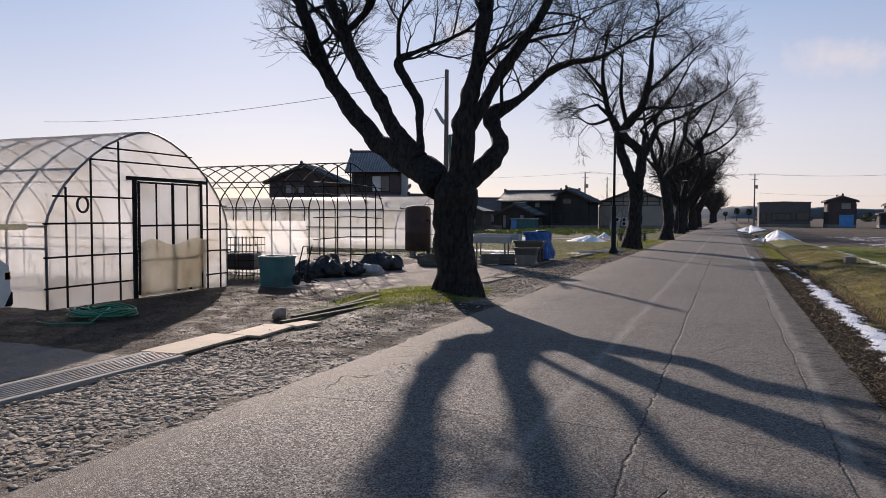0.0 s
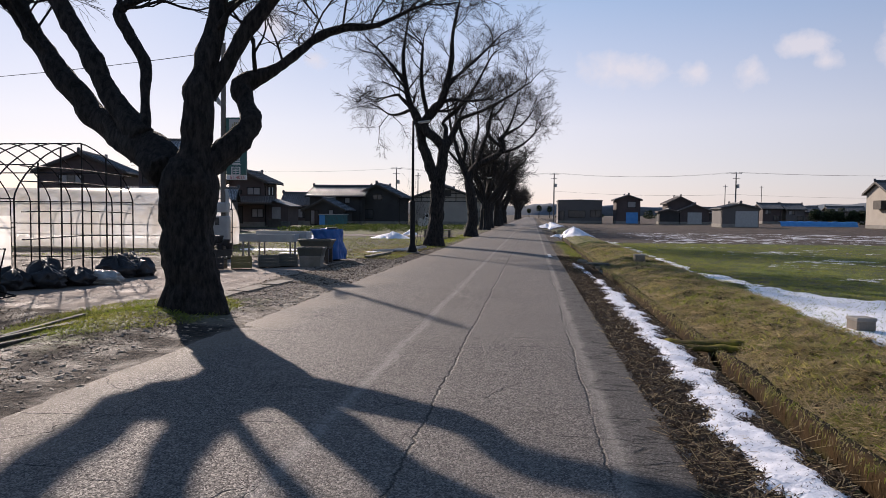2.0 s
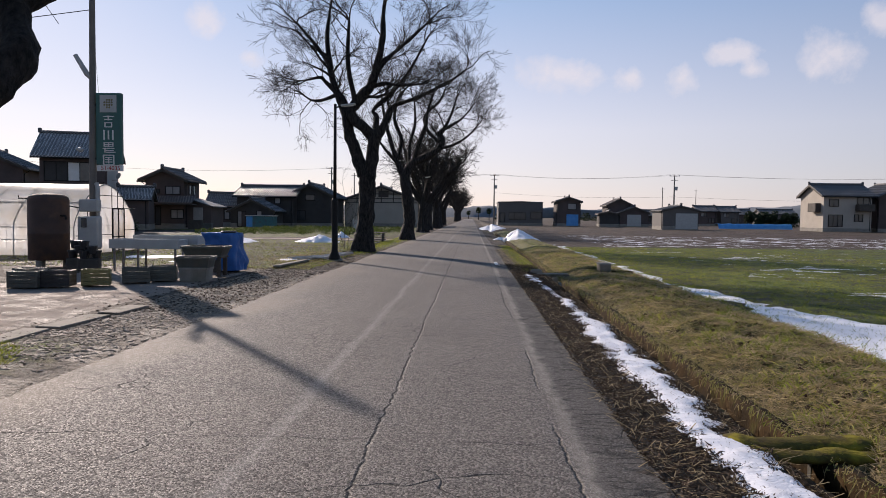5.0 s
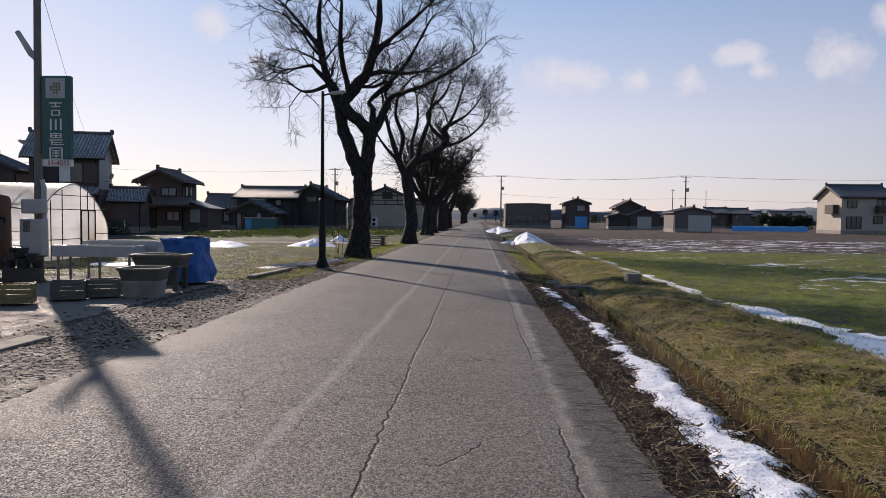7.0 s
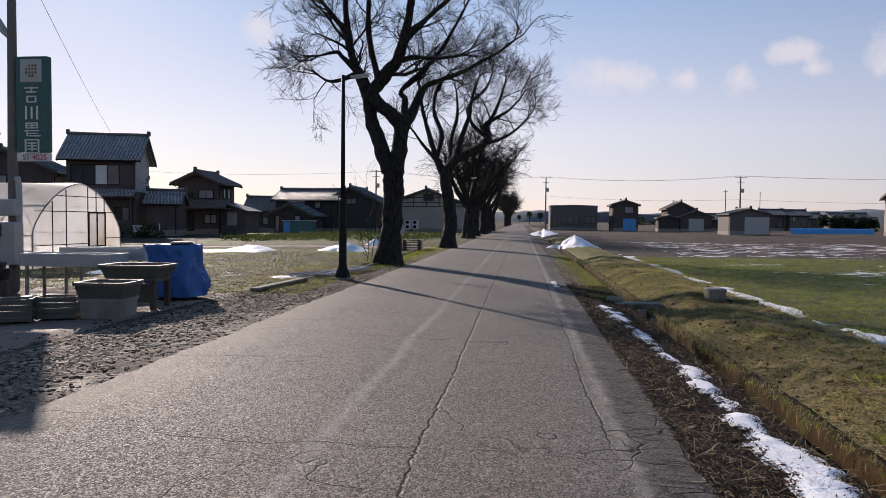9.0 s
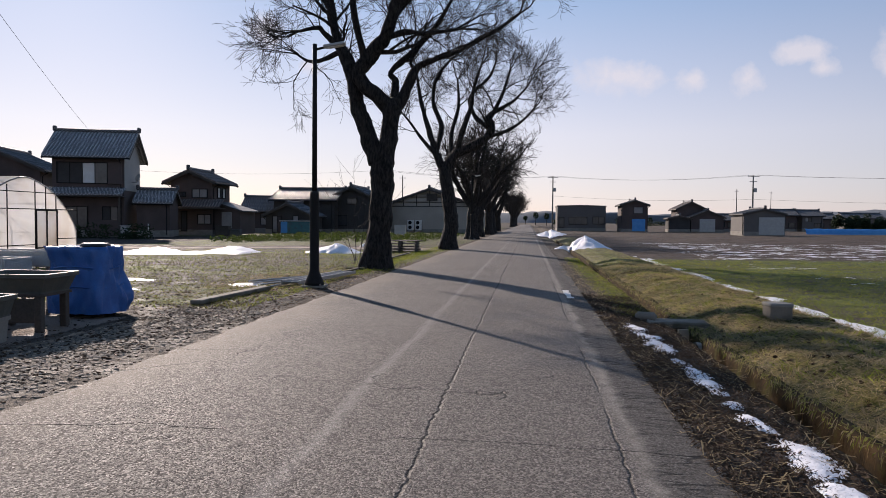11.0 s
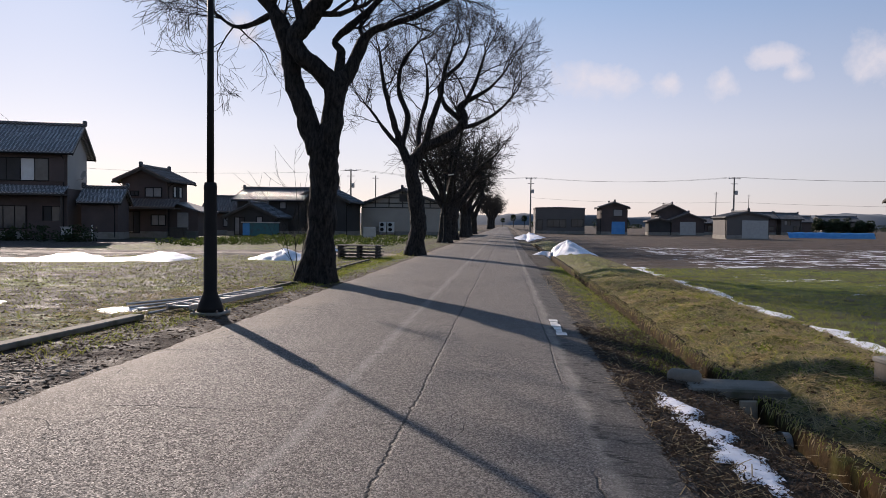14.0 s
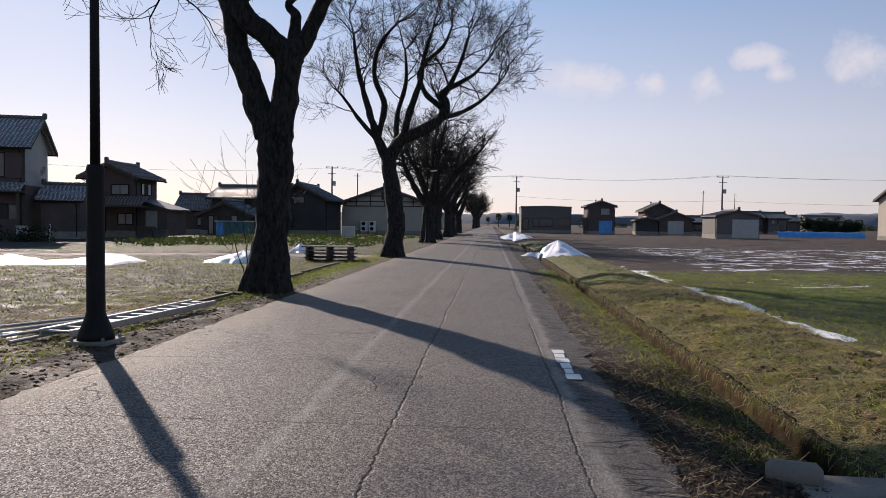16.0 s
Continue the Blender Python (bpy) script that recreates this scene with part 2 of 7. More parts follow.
    gate = ramp(N, L, noise_tex(N, L, only_y, 0.35, 1), [(0.44, 0.15), (0.5, 1.0)])
    crack = sums(N, L, "MAXIMUM", crack, sums(N, L, "MULTIPLY", line(0.68, 0.12, 0.45, 0.014, x, only_y, 0.07), gate))
    gx = ramp(N, L, noise_tex(N, L, co, 0.8, 1), [(0.45, 0.0), (0.52, 1.0)])
    for at, wander in ((5.0, 0.6), (7.4, 0.4), (11.2, 0.5), (14.9, 0.6), (16.6, 1.0), (19.4, 0.8), (22.2, 0.7), (24.0, 0.3), (26.4, 0.15), (28.6, 0.1), (31.5, 0.5), (36.0, 0.5), (41.0, 0.6)):
        crack = sums(N, L, "MAXIMUM", crack, sums(N, L, "MULTIPLY", line(at, wander, 0.5, 0.012, y, only_x, 0.12), gx))
    warp = N.new("ShaderNodeVectorMath")
    warp.operation = "ADD"
    wobble = N.new("ShaderNodeTexNoise")
    wobble.inputs["Scale"].default_value = 1.6
    L.new(co, wobble.inputs["Vector"])
    L.new(co, warp.inputs[0])
    L.new(wobble.outputs["Color"], warp.inputs[1])
    net = N.new("ShaderNodeTexVoronoi")
    net.feature = "DISTANCE_TO_EDGE"
    net.inputs["Scale"].default_value = 0.55
    L.new(warp.outputs[0], net.inputs["Vector"])
    fine = sums(N, L, "SUBTRACT", 1.0, sums(N, L, "DIVIDE", net.outputs["Distance"], 0.0065), True)
    patchy = ramp(N, L, noise_tex(N, L, co, 0.45, 2), [(0.5, 0.0), (0.58, 1.0)])
    crack = sums(N, L, "MAXIMUM", crack, sums(N, L, "MULTIPLY", fine, patchy))
    col = mixc(N, L, sums(N, L, "MULTIPLY", crack, 0.92), col, (0.018, 0.017, 0.016))
    L.new(col, P.inputs["Base Color"])
    P.inputs["Specular IOR Level"].default_value = 0.2
    L.new(ramp(N, L, vor.outputs["Color"], [(0.3, 0.92), (0.95, 0.5)]), P.inputs["Roughness"])
    h = sums(N, L, "ADD", sums(N, L, "MULTIPLY", vor.outputs["Distance"], -1.0), sums(N, L, "MULTIPLY", sums(N, L, "ADD", crack, lugs), -2.5))
    h = sums(N, L, "ADD", h, sums(N, L, "MULTIPLY", big, 1.0))
    bump(N, L, P, h, 0.55, 0.01)
    return m


def ground_material():
    """Soil, grass, gravel, straw and plough land, chosen by point weights and broken up by noise."""
    m, N, L, P = shader("open_ground")
    co = N.new("ShaderNodeNewGeometry").outputs["Position"]
    big, mid, small, tiny = (noise_tex(N, L, co, s, 5) for s in (0.35, 2.2, 14.0, 70.0))

    def weight(key, soft=0.25):
        a = N.new("ShaderNodeAttribute")
        a.attribute_name = key
        v = sums(N, L, "ADD", a.outputs["Fac"], sums(N, L, "MULTIPLY", sums(N, L, "SUBTRACT", sums(N, L, "ADD", sums(N, L, "MULTIPLY", mid, 0.6), sums(N, L, "MULTIPLY", small, 0.4)), 0.5), 1.5))
        return ramp(N, L, v, [(0.5 - soft, 0.0), (0.5 + soft, 1.0)])

    soil = mixc(N, L, mid, (0.045, 0.031, 0.022), (0.095, 0.07, 0.05))
    soil = mixc(N, L, ramp(N, L, small, [(0.45, 0.0), (0.7, 0.8)]), soil, (0.035, 0.028, 0.022))
    grass = mixc(N, L, ramp(N, L, mid, [(0.3, 0.0), (0.7, 1.0)]), (0.1, 0.15, 0.022), (0.23, 0.25, 0.045))
    grass = mixc(N, L, ramp(N, L, tiny, [(0.4, 0.0), (0.7, 0.8)]), grass, (0.035, 0.05, 0.012))
    grass = mixc(N, L, ramp(N, L, small, [(0.48, 0.0), (0.64, 0.65)]), grass, (0.045, 0.044, 0.016))
    grass = mixc(N, L, ramp(N, L, noise_tex(N, L, co, 3.4, 6, 0.65), [(0.47, 0.0), (0.6, 0.85)]), grass, (0.026, 0.032, 0.012))
    grass = mixc(N, L, ramp(N, L, big, [(0.5, 0.0), (0.66, 0.6)]), grass, (0.075, 0.062, 0.028))
    straw = mixc(N, L, ramp(N, L, mid, [(0.3, 0.0), (0.7, 1.0)]), (0.15, 0.128, 0.045), (0.33, 0.255, 0.115))
    # shaded gaps between the clumps, painted dark into the straw colour
    straw = mixc(N, L, ramp(N, L, small, [(0.42, 0.0), (0.62, 0.9)]), straw, (0.032, 0.03, 0.013))
    gravel = mixc(N, L, ramp(N, L, small, [(0.35, 0.0), (0.65, 1.0)]), (0.14, 0.115, 0.09), (0.3, 0.25, 0.2))
    gravel = mixc(N, L, ramp(N, L, tiny, [(0.45, 0.0), (0.7, 0.8)]), gravel, (0.05, 0.044, 0.038))
    plough = mixc(N, L, ramp(N, L, mid, [(0.3, 0.0), (0.7, 1.0)]), (0.028, 0.019, 0.015), (0.066, 0.046, 0.036))
    litter = mixc(N, L, ramp(N, L, small, [(0.4, 0.0), (0.65, 1.0)]), (0.014, 0.012, 0.01), (0.08, 0.06, 0.047))
    conc = mixc(N, L, ramp(N, L, mid, [(0.3, 0.0), (0.7, 1.0)]), (0.22, 0.175, 0.145), (0.32, 0.26, 0.215))
    col = soil
    sp = N.new("ShaderNodeMapping")
    sp.inputs["Scale"].default_value = (0.5, 0.95, 1.0)
    L.new(co, sp.inputs["Vector"])
    streak, fleck = noise_tex(N, L, sp.outputs[0], 0.8, 6, 0.62), noise_tex(N, L, sp.outputs[0], 3.2, 5, 0.7)
    plough = mixc(N, L, ramp(N, L, streak, [(0.42, 0.0), (0.6, 1.0)]), plough, (0.105, 0.072, 0.052))
    plough = mixc(N, L, ramp(N, L, fleck, [(0.5, 0.0), (0.62, 0.85)]), plough, (0.018, 0.013, 0.011))
    for key, c in (("plough", plough), ("gravel", gravel), ("straw", straw), ("grass", grass), ("litter", litter)):
        col = mixc(N, L, weight(key), col, c)
    col = mixc(N, L, weight("slab", 0.08), col, conc)
    white = N.new("ShaderNodeAttribute")
    white.attribute_name = "snow"
    lie = sums(N, L, "ADD", sums(N, L, "MULTIPLY", streak, 0.62), sums(N, L, "MULTIPLY", fleck, 0.38))
    lie = ramp(N, L, sums(N, L, "ADD", lie, sums(N, L, "MULTIPLY", sums(N, L, "SUBTRACT", white.outputs["Fac"], 1.0), 0.3)), [(0.535, 0.0), (0.552, 1.0)])
    col = mixc(N, L, lie, col, (0.78, 0.79, 0.83))
    L.new(col, P.inputs["Base Color"])
    L.new(ramp(N, L, mid, [(0.36, 0.68), (0.6, 0.97)]), P.inputs["Roughness"])
    P.inputs["Specular IOR Level"].default_value = 0.22
    h = sums(N, L, "ADD", sums(N, L, "MULTIPLY", small, 1.0), sums(N, L, "MULTIPLY", tiny, 0.5))
    bump(N, L, P, sums(N, L, "ADD", h, sums(N, L, "MULTIPLY", mid, 1.5)), 1.0, 0.055)
    return m


def bark_material():
    m, N, L, P = shader("cherry_bark")
    co = N.new("ShaderNodeTexCoord").outputs["Object"]
    mp = N.new("ShaderNodeMapping")
    mp.inputs["Scale"].default_value = (1.6, 1.6, 0.55)
    L.new(co, mp.inputs["Vector"])
    big, mid, small = noise_tex(N, L, co, 1.6, 4), noise_tex(N, L, mp.outputs[0], 9, 6, 0.7), noise_tex(N, L, co, 55, 3)
    col = mixc(N, L, ramp(N, L, mid, [(0.38, 0.0), (0.66, 1.0)]), (0.006, 0.006, 0.006), (0.055, 0.047, 0.042))
    col = mixc(N, L, ramp(N, L, big, [(0.62, 0.0), (0.8, 0.5)]), col, (0.04, 0.042, 0.025))
    L.new(col, P.inputs["Base Color"])
    P.inputs["Roughness"].default_value = 0.85
    P.inputs["Specular IOR Level"].default_value = 0.25
    bump(N, L, P, sums(N, L, "ADD", mid, sums(N, L, "MULTIPLY", small, 0.4)), 1.0, 0.1)
    return m


def snow_material():
    m, N, L, P = shader("old_snow")
    co = N.new("ShaderNodeNewGeometry").outputs["Position"]
    mid, small = noise_tex(N, L, co, 6, 5), noise_tex(N, L, co, 45, 4)
    col = mixc(N, L, ramp(N, L, mid, [(0.5, 0.0), (0.8, 0.6)]), (0.8, 0.8, 0.84), (0.56, 0.54, 0.53))
    col = mixc(N, L, ramp(N, L, small, [(0.66, 0.0), (0.76, 0.7)]), col, (0.3, 0.26, 0.22))
    L.new(col, P.inputs["Base Color"])
    P.inputs["Roughness"].default_value = 0.55
    bump(N, L, P, sums(N, L, "ADD", mid, sums(N, L, "MULTIPLY", small, 0.35)), 0.8, 0.03)
    return m


def tile_material(name, a, b):
    m, N, L, P = shader(name)
    co = N.new("ShaderNodeTexCoord").outputs["Object"]
    big, small = noise_tex(N, L, co, 1.2, 4), noise_tex(N, L, co, 18, 4)
    col = mixc(N, L, big, a, b)
    sp = N.new("ShaderNodeSeparateXYZ")
    L.new(co, sp.inputs[0])
    # pale speckles in tile courses: glints of curved tiles painted into the colour
    across = sums(N, L, "SINE", sums(N, L, "MULTIPLY", sums(N, L, "ADD", sp.outputs[0], sp.outputs[1]), 22.0))
    down = sums(N, L, "SINE", sums(N, L, "ADD", sums(N, L, "MULTIPLY", sp.outputs[2], 30.0), sums(N, L, "MULTIPLY", big, 6.0)))
    glint = sums(N, L, "ADD", sums(N, L, "MULTIPLY", sums(N, L, "MULTIPLY", across, down), 0.4), noise_tex(N, L, co, 7, 3))
    col = mixc(N, L, ramp(N, L, glint, [(0.52, 0.0), (0.74, 0.9)]), col, [min(0.5, q * 2.9) for q in b])
    L.new(mixc(N, L, ramp(N, L, small, [(0.5, 0.0), (0.75, 0.6)]), col, [q * 0.5 for q in a]), P.inputs["Base Color"])
    L.new(ramp(N, L, glint, [(0.3, 0.75), (0.8, 0.4)]), P.inputs["Roughness"])
    bump(N, L, P, small, 0.2)
    return m


ASPHALT, GROUND, BARK, SNOW = road_material(), ground_material(), bark_material(), snow_material()
FILM = plastic_film("greenhouse_film", (0.98, 0.97, 0.96), 0.72, (0.8, 0.72, 0.62))
FILM_OLD = plastic_film("yellowed_film", (0.82, 0.76, 0.58), 0.82, (0.66, 0.57, 0.4))
STEEL = surface("galvanised_pipe", (0.3, 0.3, 0.3), (0.2, 0.19, 0.18), 0.45, 0.7, 4, 60, 0.1, (0.16, 0.09, 0.05))
DARK_STEEL = surface("dark_painted_steel", (0.012, 0.012, 0.013), (0.02, 0.019, 0.018), 0.6, 0.0, 3, 50, 0.1, None, 0.12)
RUST = surface("rusted_tank_steel", (0.085, 0.045, 0.03), (0.05, 0.032, 0.026), 0.75, 0.1, 2.5, 40, 0.4, (0.12, 0.06, 0.03))
CONCRETE = surface("weathered_concrete", (0.26, 0.24, 0.21), (0.2, 0.185, 0.16), 0.85, 0, 2.5, 45, 0.4, (0.16, 0.145, 0.11))
MOSSY = surface("mossy_concrete", (0.06, 0.035, 0.013), (0.018, 0.012, 0.006), 0.95, 0, 6.0, 28, 1.0, (0.06, 0.055, 0.014), 0.1)
WOOD_OLD = surface("mossy_old_timber", (0.06, 0.05, 0.032), (0.035, 0.03, 0.022), 0.85, 0, 5, 40, 0.6, (0.1, 0.11, 0.02))
WOOD_DARK = surface("dark_timber", (0.05, 0.04, 0.032), (0.08, 0.065, 0.052), 0.8, 0, 2, 30, 0.3)
PLASTER_DARK = surface("brown_plaster_wall", (0.1, 0.072, 0.064), (0.07, 0.051, 0.046), 0.85, 0, 0.7, 18, 0.2)
PLASTER = surface("cream_plaster_wall", (0.42, 0.37, 0.31), (0.36, 0.32, 0.27), 0.85, 0, 0.6, 20, 0.15)
SIDING = surface("grey_metal_siding", (0.12, 0.108, 0.1), (0.1, 0.092, 0.087), 0.6, 0.2, 0.8, 20, 0.15)
BOARD = surface("dark_board_wall", (0.035, 0.032, 0.03), (0.05, 0.045, 0.042), 0.8, 0, 0.8, 22, 0.2)
WHITE = surface("white_paint", (0.72, 0.71, 0.68), (0.64, 0.62, 0.58), 0.5, 0, 2, 40, 0.1)
GREY_BOX = surface("grey_enamel", (0.42, 0.42, 0.4), (0.36, 0.35, 0.33), 0.5, 0.1, 3, 50, 0.1)
TILES = tile_material("glazed_roof_tiles", (0.035, 0.035, 0.037), (0.06, 0.06, 0.062))
# glazed tiles, base colour paled to carry the sky's reflection
TILES_GLAZED = tile_material("sky_paled_glazed_tiles", (0.075, 0.074, 0.075), (0.17, 0.166, 0.165))
TILES_BROWN = tile_material("brown_roof_tiles", (0.07, 0.052, 0.045), (0.1, 0.078, 0.066))
BLUE = surface("blue_tarpaulin", (0.01, 0.085, 0.3), (0.016, 0.12, 0.38), 0.45, 0, 5, 40, 0.4)
BLUE_PALE = surface("blue_ground_sheet", (0.05, 0.26, 0.6), (0.09, 0.34, 0.66), 0.5, 0, 1.5, 20, 0.4)
TEAL = surface("teal_plastic", (0.03, 0.13, 0.15), (0.04, 0.16, 0.17), 0.5, 0, 4, 40, 0.15, (0.05, 0.09, 0.09))
GREEN_HOSE = surface("green_rubber_hose", (0.02, 0.2, 0.11), (0.03, 0.27, 0.15), 0.45, 0, 6, 40, 0.1)
SIGN_GREEN = surface("sign_green_paint", (0.012, 0.085, 0.075), (0.016, 0.1, 0.085), 0.45, 0, 2, 40, 0.05)
BLACK_BAG = surface("black_plastic_sheet", (0.014, 0.014, 0.016), (0.022, 0.022, 0.025), 0.5, 0, 6, 25, 0.7)
CRATE_GREY = surface("grey_green_tub", (0.075, 0.08, 0.068), (0.05, 0.054, 0.047), 0.6, 0, 4, 35, 0.2, (0.08, 0.075, 0.06))
CRATE_YELLOW = surface("faded_yellow_crate", (0.22, 0.18, 0.06), (0.15, 0.125, 0.05), 0.6, 0, 4, 35, 0.2)
GLASS = surface("dark_window_glass", (0.045, 0.05, 0.055), (0.06, 0.065, 0.07), 0.12, 0, 0.5, 3, 0.02)
CURTAIN = surface("curtained_window", (0.3, 0.29, 0.28), (0.22, 0.22, 0.22), 0.3, 0, 1.5, 12, 0.05)
RED = surface("red_paint", (0.4, 0.05, 0.04), (0.35, 0.04, 0.035), 0.5)
STONE = thin_leaf("rubble_stone", (0.55, 0.44, 0.335), (0.28, 0.22, 0.165), 9, 0.0)
LEAF_DRY = thin_leaf("dead_leaves", (0.12, 0.075, 0.045), (0.045, 0.03, 0.02), 9, 0.1)
BLADE = thin_leaf("winter_grass_blades", (0.2, 0.27, 0.036), (0.4, 0.38, 0.085), 1.3)
STRAW = thin_leaf("dry_straw_blades", (0.62, 0.49, 0.29), (0.42, 0.32, 0.17), 2)
BANK_BLADE = thin_leaf("tan_bank_blades", (0.3, 0.34, 0.055), (0.62, 0.49, 0.23), 1.6)
BROWN_MOSS = thin_leaf("brown_ditch_moss", (0.14, 0.076, 0.024), (0.07, 0.05, 0.016), 2.5)
DIRTY = surface("dirt-stained_concrete", (0.22, 0.185, 0.145), (0.15, 0.128, 0.1), 0.88, 0, 3, 40, 0.6, (0.06, 0.055, 0.03))
PLASTER_GABLE = surface("weathered_gable_plaster", (0.42, 0.4, 0.37), (0.36, 0.34, 0.31), 0.85, 0, 0.6, 20, 0.15)
CROP = thin_leaf("green_crop_leaves", (0.06, 0.1, 0.02), (0.12, 0.14, 0.03), 1, 0.35)
EVERGREEN = thin_leaf("dark_evergreen_leaves", (0.022, 0.036, 0.016), (0.04, 0.055, 0.022), 1, 0.2)
POLE_GREY = surface("aged_pole_concrete", (0.17, 0.15, 0.13), (0.13, 0.115, 0.1), 0.8, 0, 2, 40, 0.2)
# the blue-grey of distance haze is put into the hills' colour
HILL = surface("hazed_wooded_hills", (0.11, 0.13, 0.15), (0.13, 0.15, 0.17), 0.95, 0, 0.01, 0.2, 0.1)
WATER = surface("ditch_water", (0.02, 0.018, 0.012), (0.03, 0.026, 0.016), 0.12, 0, 2, 10, 0.05)


# ---- the ground, the road and the ditch ----
def steps(stops):
    """Grid lines from (place, spacing) stops."""
    out = []
    for (a, s), (b, _) in zip(stops, stops[1:]):
        n = max(1, round((b - a) / s))
        out += [a + (b - a) * i / n for i in range(n)]
    return np.array(out + [stops[-1][0]])


def wob(x, y, scale, seed=0.0):
    return noise.noise((x * scale + seed, y * scale - seed, seed * 1.7))


DITCH_L, DITCH_R = 2.11, 2.41


def ground_z(x, y):
    if -3.62 < x < 1.15:
        return -0.05
    if x <= -3.62:
        z = -0.02 + 0.02 * wob(x, y, 1.3, 3) + 0.012 * wob(x, y, 5.0, 5)
        z += 0.15 * math.exp(-((x + 5.05) / 0.75) ** 2 - ((y - 11.6) / 1.9) ** 2)
        if x < -12:
            z -= min(0.12, (-12 - x) * 0.02)
        return z
    r = 0.02 * wob(x, y, 2.4, 7) + 0.012 * wob(x, y, 8.0, 9)
    if x < DITCH_L:
        return -0.02 - 0.05 * (x - 1.15) / (DITCH_L - 1.15) + r
    if x < DITCH_R + 0.001 and y < 75:
        return -0.72
    bank = min(1.0, (x - DITCH_R) / 0.8)
    top = 0.06 * math.sin(bank * math.pi / 2) - 0.16 * (1 - bank)
    if x > 4.1:
        top -= min(1.0, (x - 4.1) / 0.7) * 0.2
    if x > 8:
        r *= 0.6
    return top + r * 1.4 + ((0.06 * wob(x, y, 3.1, 17) + 0.05 * wob(x, y, 1.2, 18) + 0.035 * wob(x, y, 6.5, 19)) * bank if x < 4.8 else 0.0) + 0.03 * wob(x, y, 0.9, 11) + (0.035 * wob(x, y, 1.7, 13) if x > 4.6 else 0.0)


def box_weight(x, y, x0, x1, y0, y1, soft):
    q = min(x - x0, x1 - x, y - y0, y1 - y)
    return min(1.0, max(0.0, 0.5 + q / soft))


gx = steps([(-2600, 600), (-800, 150), (-200, 30), (-60, 3), (-30, 1.0), (-13, 0.3), (-6.2, 0.12), (-3.62, 4.77), (1.15, 0.09), (DITCH_L, 0.0005), (DITCH_L + 0.0005, 0.46), (DITCH_R, 0.0005), (DITCH_R + 0.0005, 0.1), (5.2, 0.3), (12, 1.0), (30, 3), (90, 20), (200, 150), (800, 600), (2600, 1)])
gy = steps([(-600, 100), (-60, 6), (-6, 0.4), (1, 0.16), (34, 0.3), (60, 1.0), (120, 5), (240, 40), (600, 300), (3600, 1)])
verts, weights = [], {k: [] for k in ("plough", "gravel", "straw", "grass", "litter", "slab", "snow")}
for yy in gy:
    for xx in gx:
        verts.append((xx, yy, ground_z(xx, yy)))
        w = dict.fromkeys(weights, 0.0)
        if xx > 1.1:
            w["litter"] = box_weight(xx, yy, 0, DITCH_L + 0.1, -100, 75, 0.3) * (0.9 - 0.35 * box_weight(xx, yy, 1.4, 2.1, 27, 80, 2))
            w["straw"] = 0.85 * box_weight(xx, yy, 2.3, 4.7, -100, 70, 0.8)
            w["grass"] = max((0.68 + 0.3 * wob(xx, yy, 0.3, 73)) * box_weight(xx, yy, 4.9, 400, -60, 46 + 0.1 * xx, 3), (0.36 + 0.3 * wob(xx, yy, 0.8, 75)) * box_weight(xx, yy, 2.4, 4.6, -50, 80, 1), 0.66 * box_weight(xx, yy, 2.4, 4.2, 27.5, 80, 2), 0.62 * box_weight(xx, yy, 1.3, 3.6, 25, 80, 3))
            w["plough"] = box_weight(xx, yy, 4.7, 500, 46, 400, 4)
            w["snow"] = max(0.95 * box_weight(xx, yy, 6.0, 300, 45, 74, 6), (0.82 + 0.35 * wob(xx, yy, 0.22, 81)) * box_weight(xx, yy, 6.0, 60, 20, 44, 5), 1.08 * box_weight(xx, yy, 6.2, 20, 2, 19, 6))
            if yy > 100:
                w["straw"] = max(w["straw"], 0.25)
        else:
            w["gravel"] = box_weight(xx, yy, -5.5, -3.3, -60, 24, 0.6) * 0.85 + 0.2 * box_weight(xx, yy, -4.6, -3.3, 24, 60, 0.8)
            w["grass"] = max(0.9 * box_weight(xx, yy, -6.4, -4.3, 9.5, 14.5, 1.2), (0.5 + 0.75 * wob(xx, yy, 0.45, 71)) * box_weight(xx, yy, -60, -4.2, 26, 48, 3), 0.5 * box_weight(xx, yy, -5.2, -3.8, 33, 70, 0.6), 0.6 * box_weight(xx, yy, -100, -5, 53, 200, 3))
            w["straw"] = (0.04 + 0.3 * wob(xx, yy, 0.5, 72)) * box_weight(xx, yy, -50, -5.0, 25, 47, 2)
            w["litter"] = max(0.8 * box_weight(xx, yy, -4.9, -3.5, 6.5, 11.6, 0.8), (0.78 + 0.5 * wob(xx, yy, 1.1, 77)) * box_weight(xx, yy, -5.7 - 0.5 * wob(yy, 3, 0.5, 78), -3.7, 24.5, 34.5, 0.8), (0.5 + 0.6 * wob(xx, yy * 2.0, 0.5, 79)) * box_weight(xx, yy, -20, -5, 25, 42, 2))
            w["litter"] = max(w["litter"], 0.85 * box_weight(xx, yy, -70, -5.2, 44.9, 49.2, 0.6), 0.95 * box_weight(xx, yy, -70, -23.5, 52.6, 75, 1.5))
            w["snow"] = 0.72 * box_weight(xx, yy, -22, -5.6, 27, 33.5, 3)
            w["slab"] = max(box_weight(xx, yy, -9.5, -5.6, 12.6, 24.5, 0.3), box_weight(xx, yy, -9.2, -6.1, 2.5, 5.8, 0.3), 0.9 * box_weight(xx, yy, -80, -3.0, 49.6, 51.4, 0.4))
        for k in weights:
            weights[k].append(w[k])
nx = len(gx)
faces = [(j * nx + i, j * nx + i + 1, (j + 1) * nx + i + 1, (j + 1) * nx + i) for j in range(len(gy) - 1) for i in range(nx - 1)]
g = Geo()
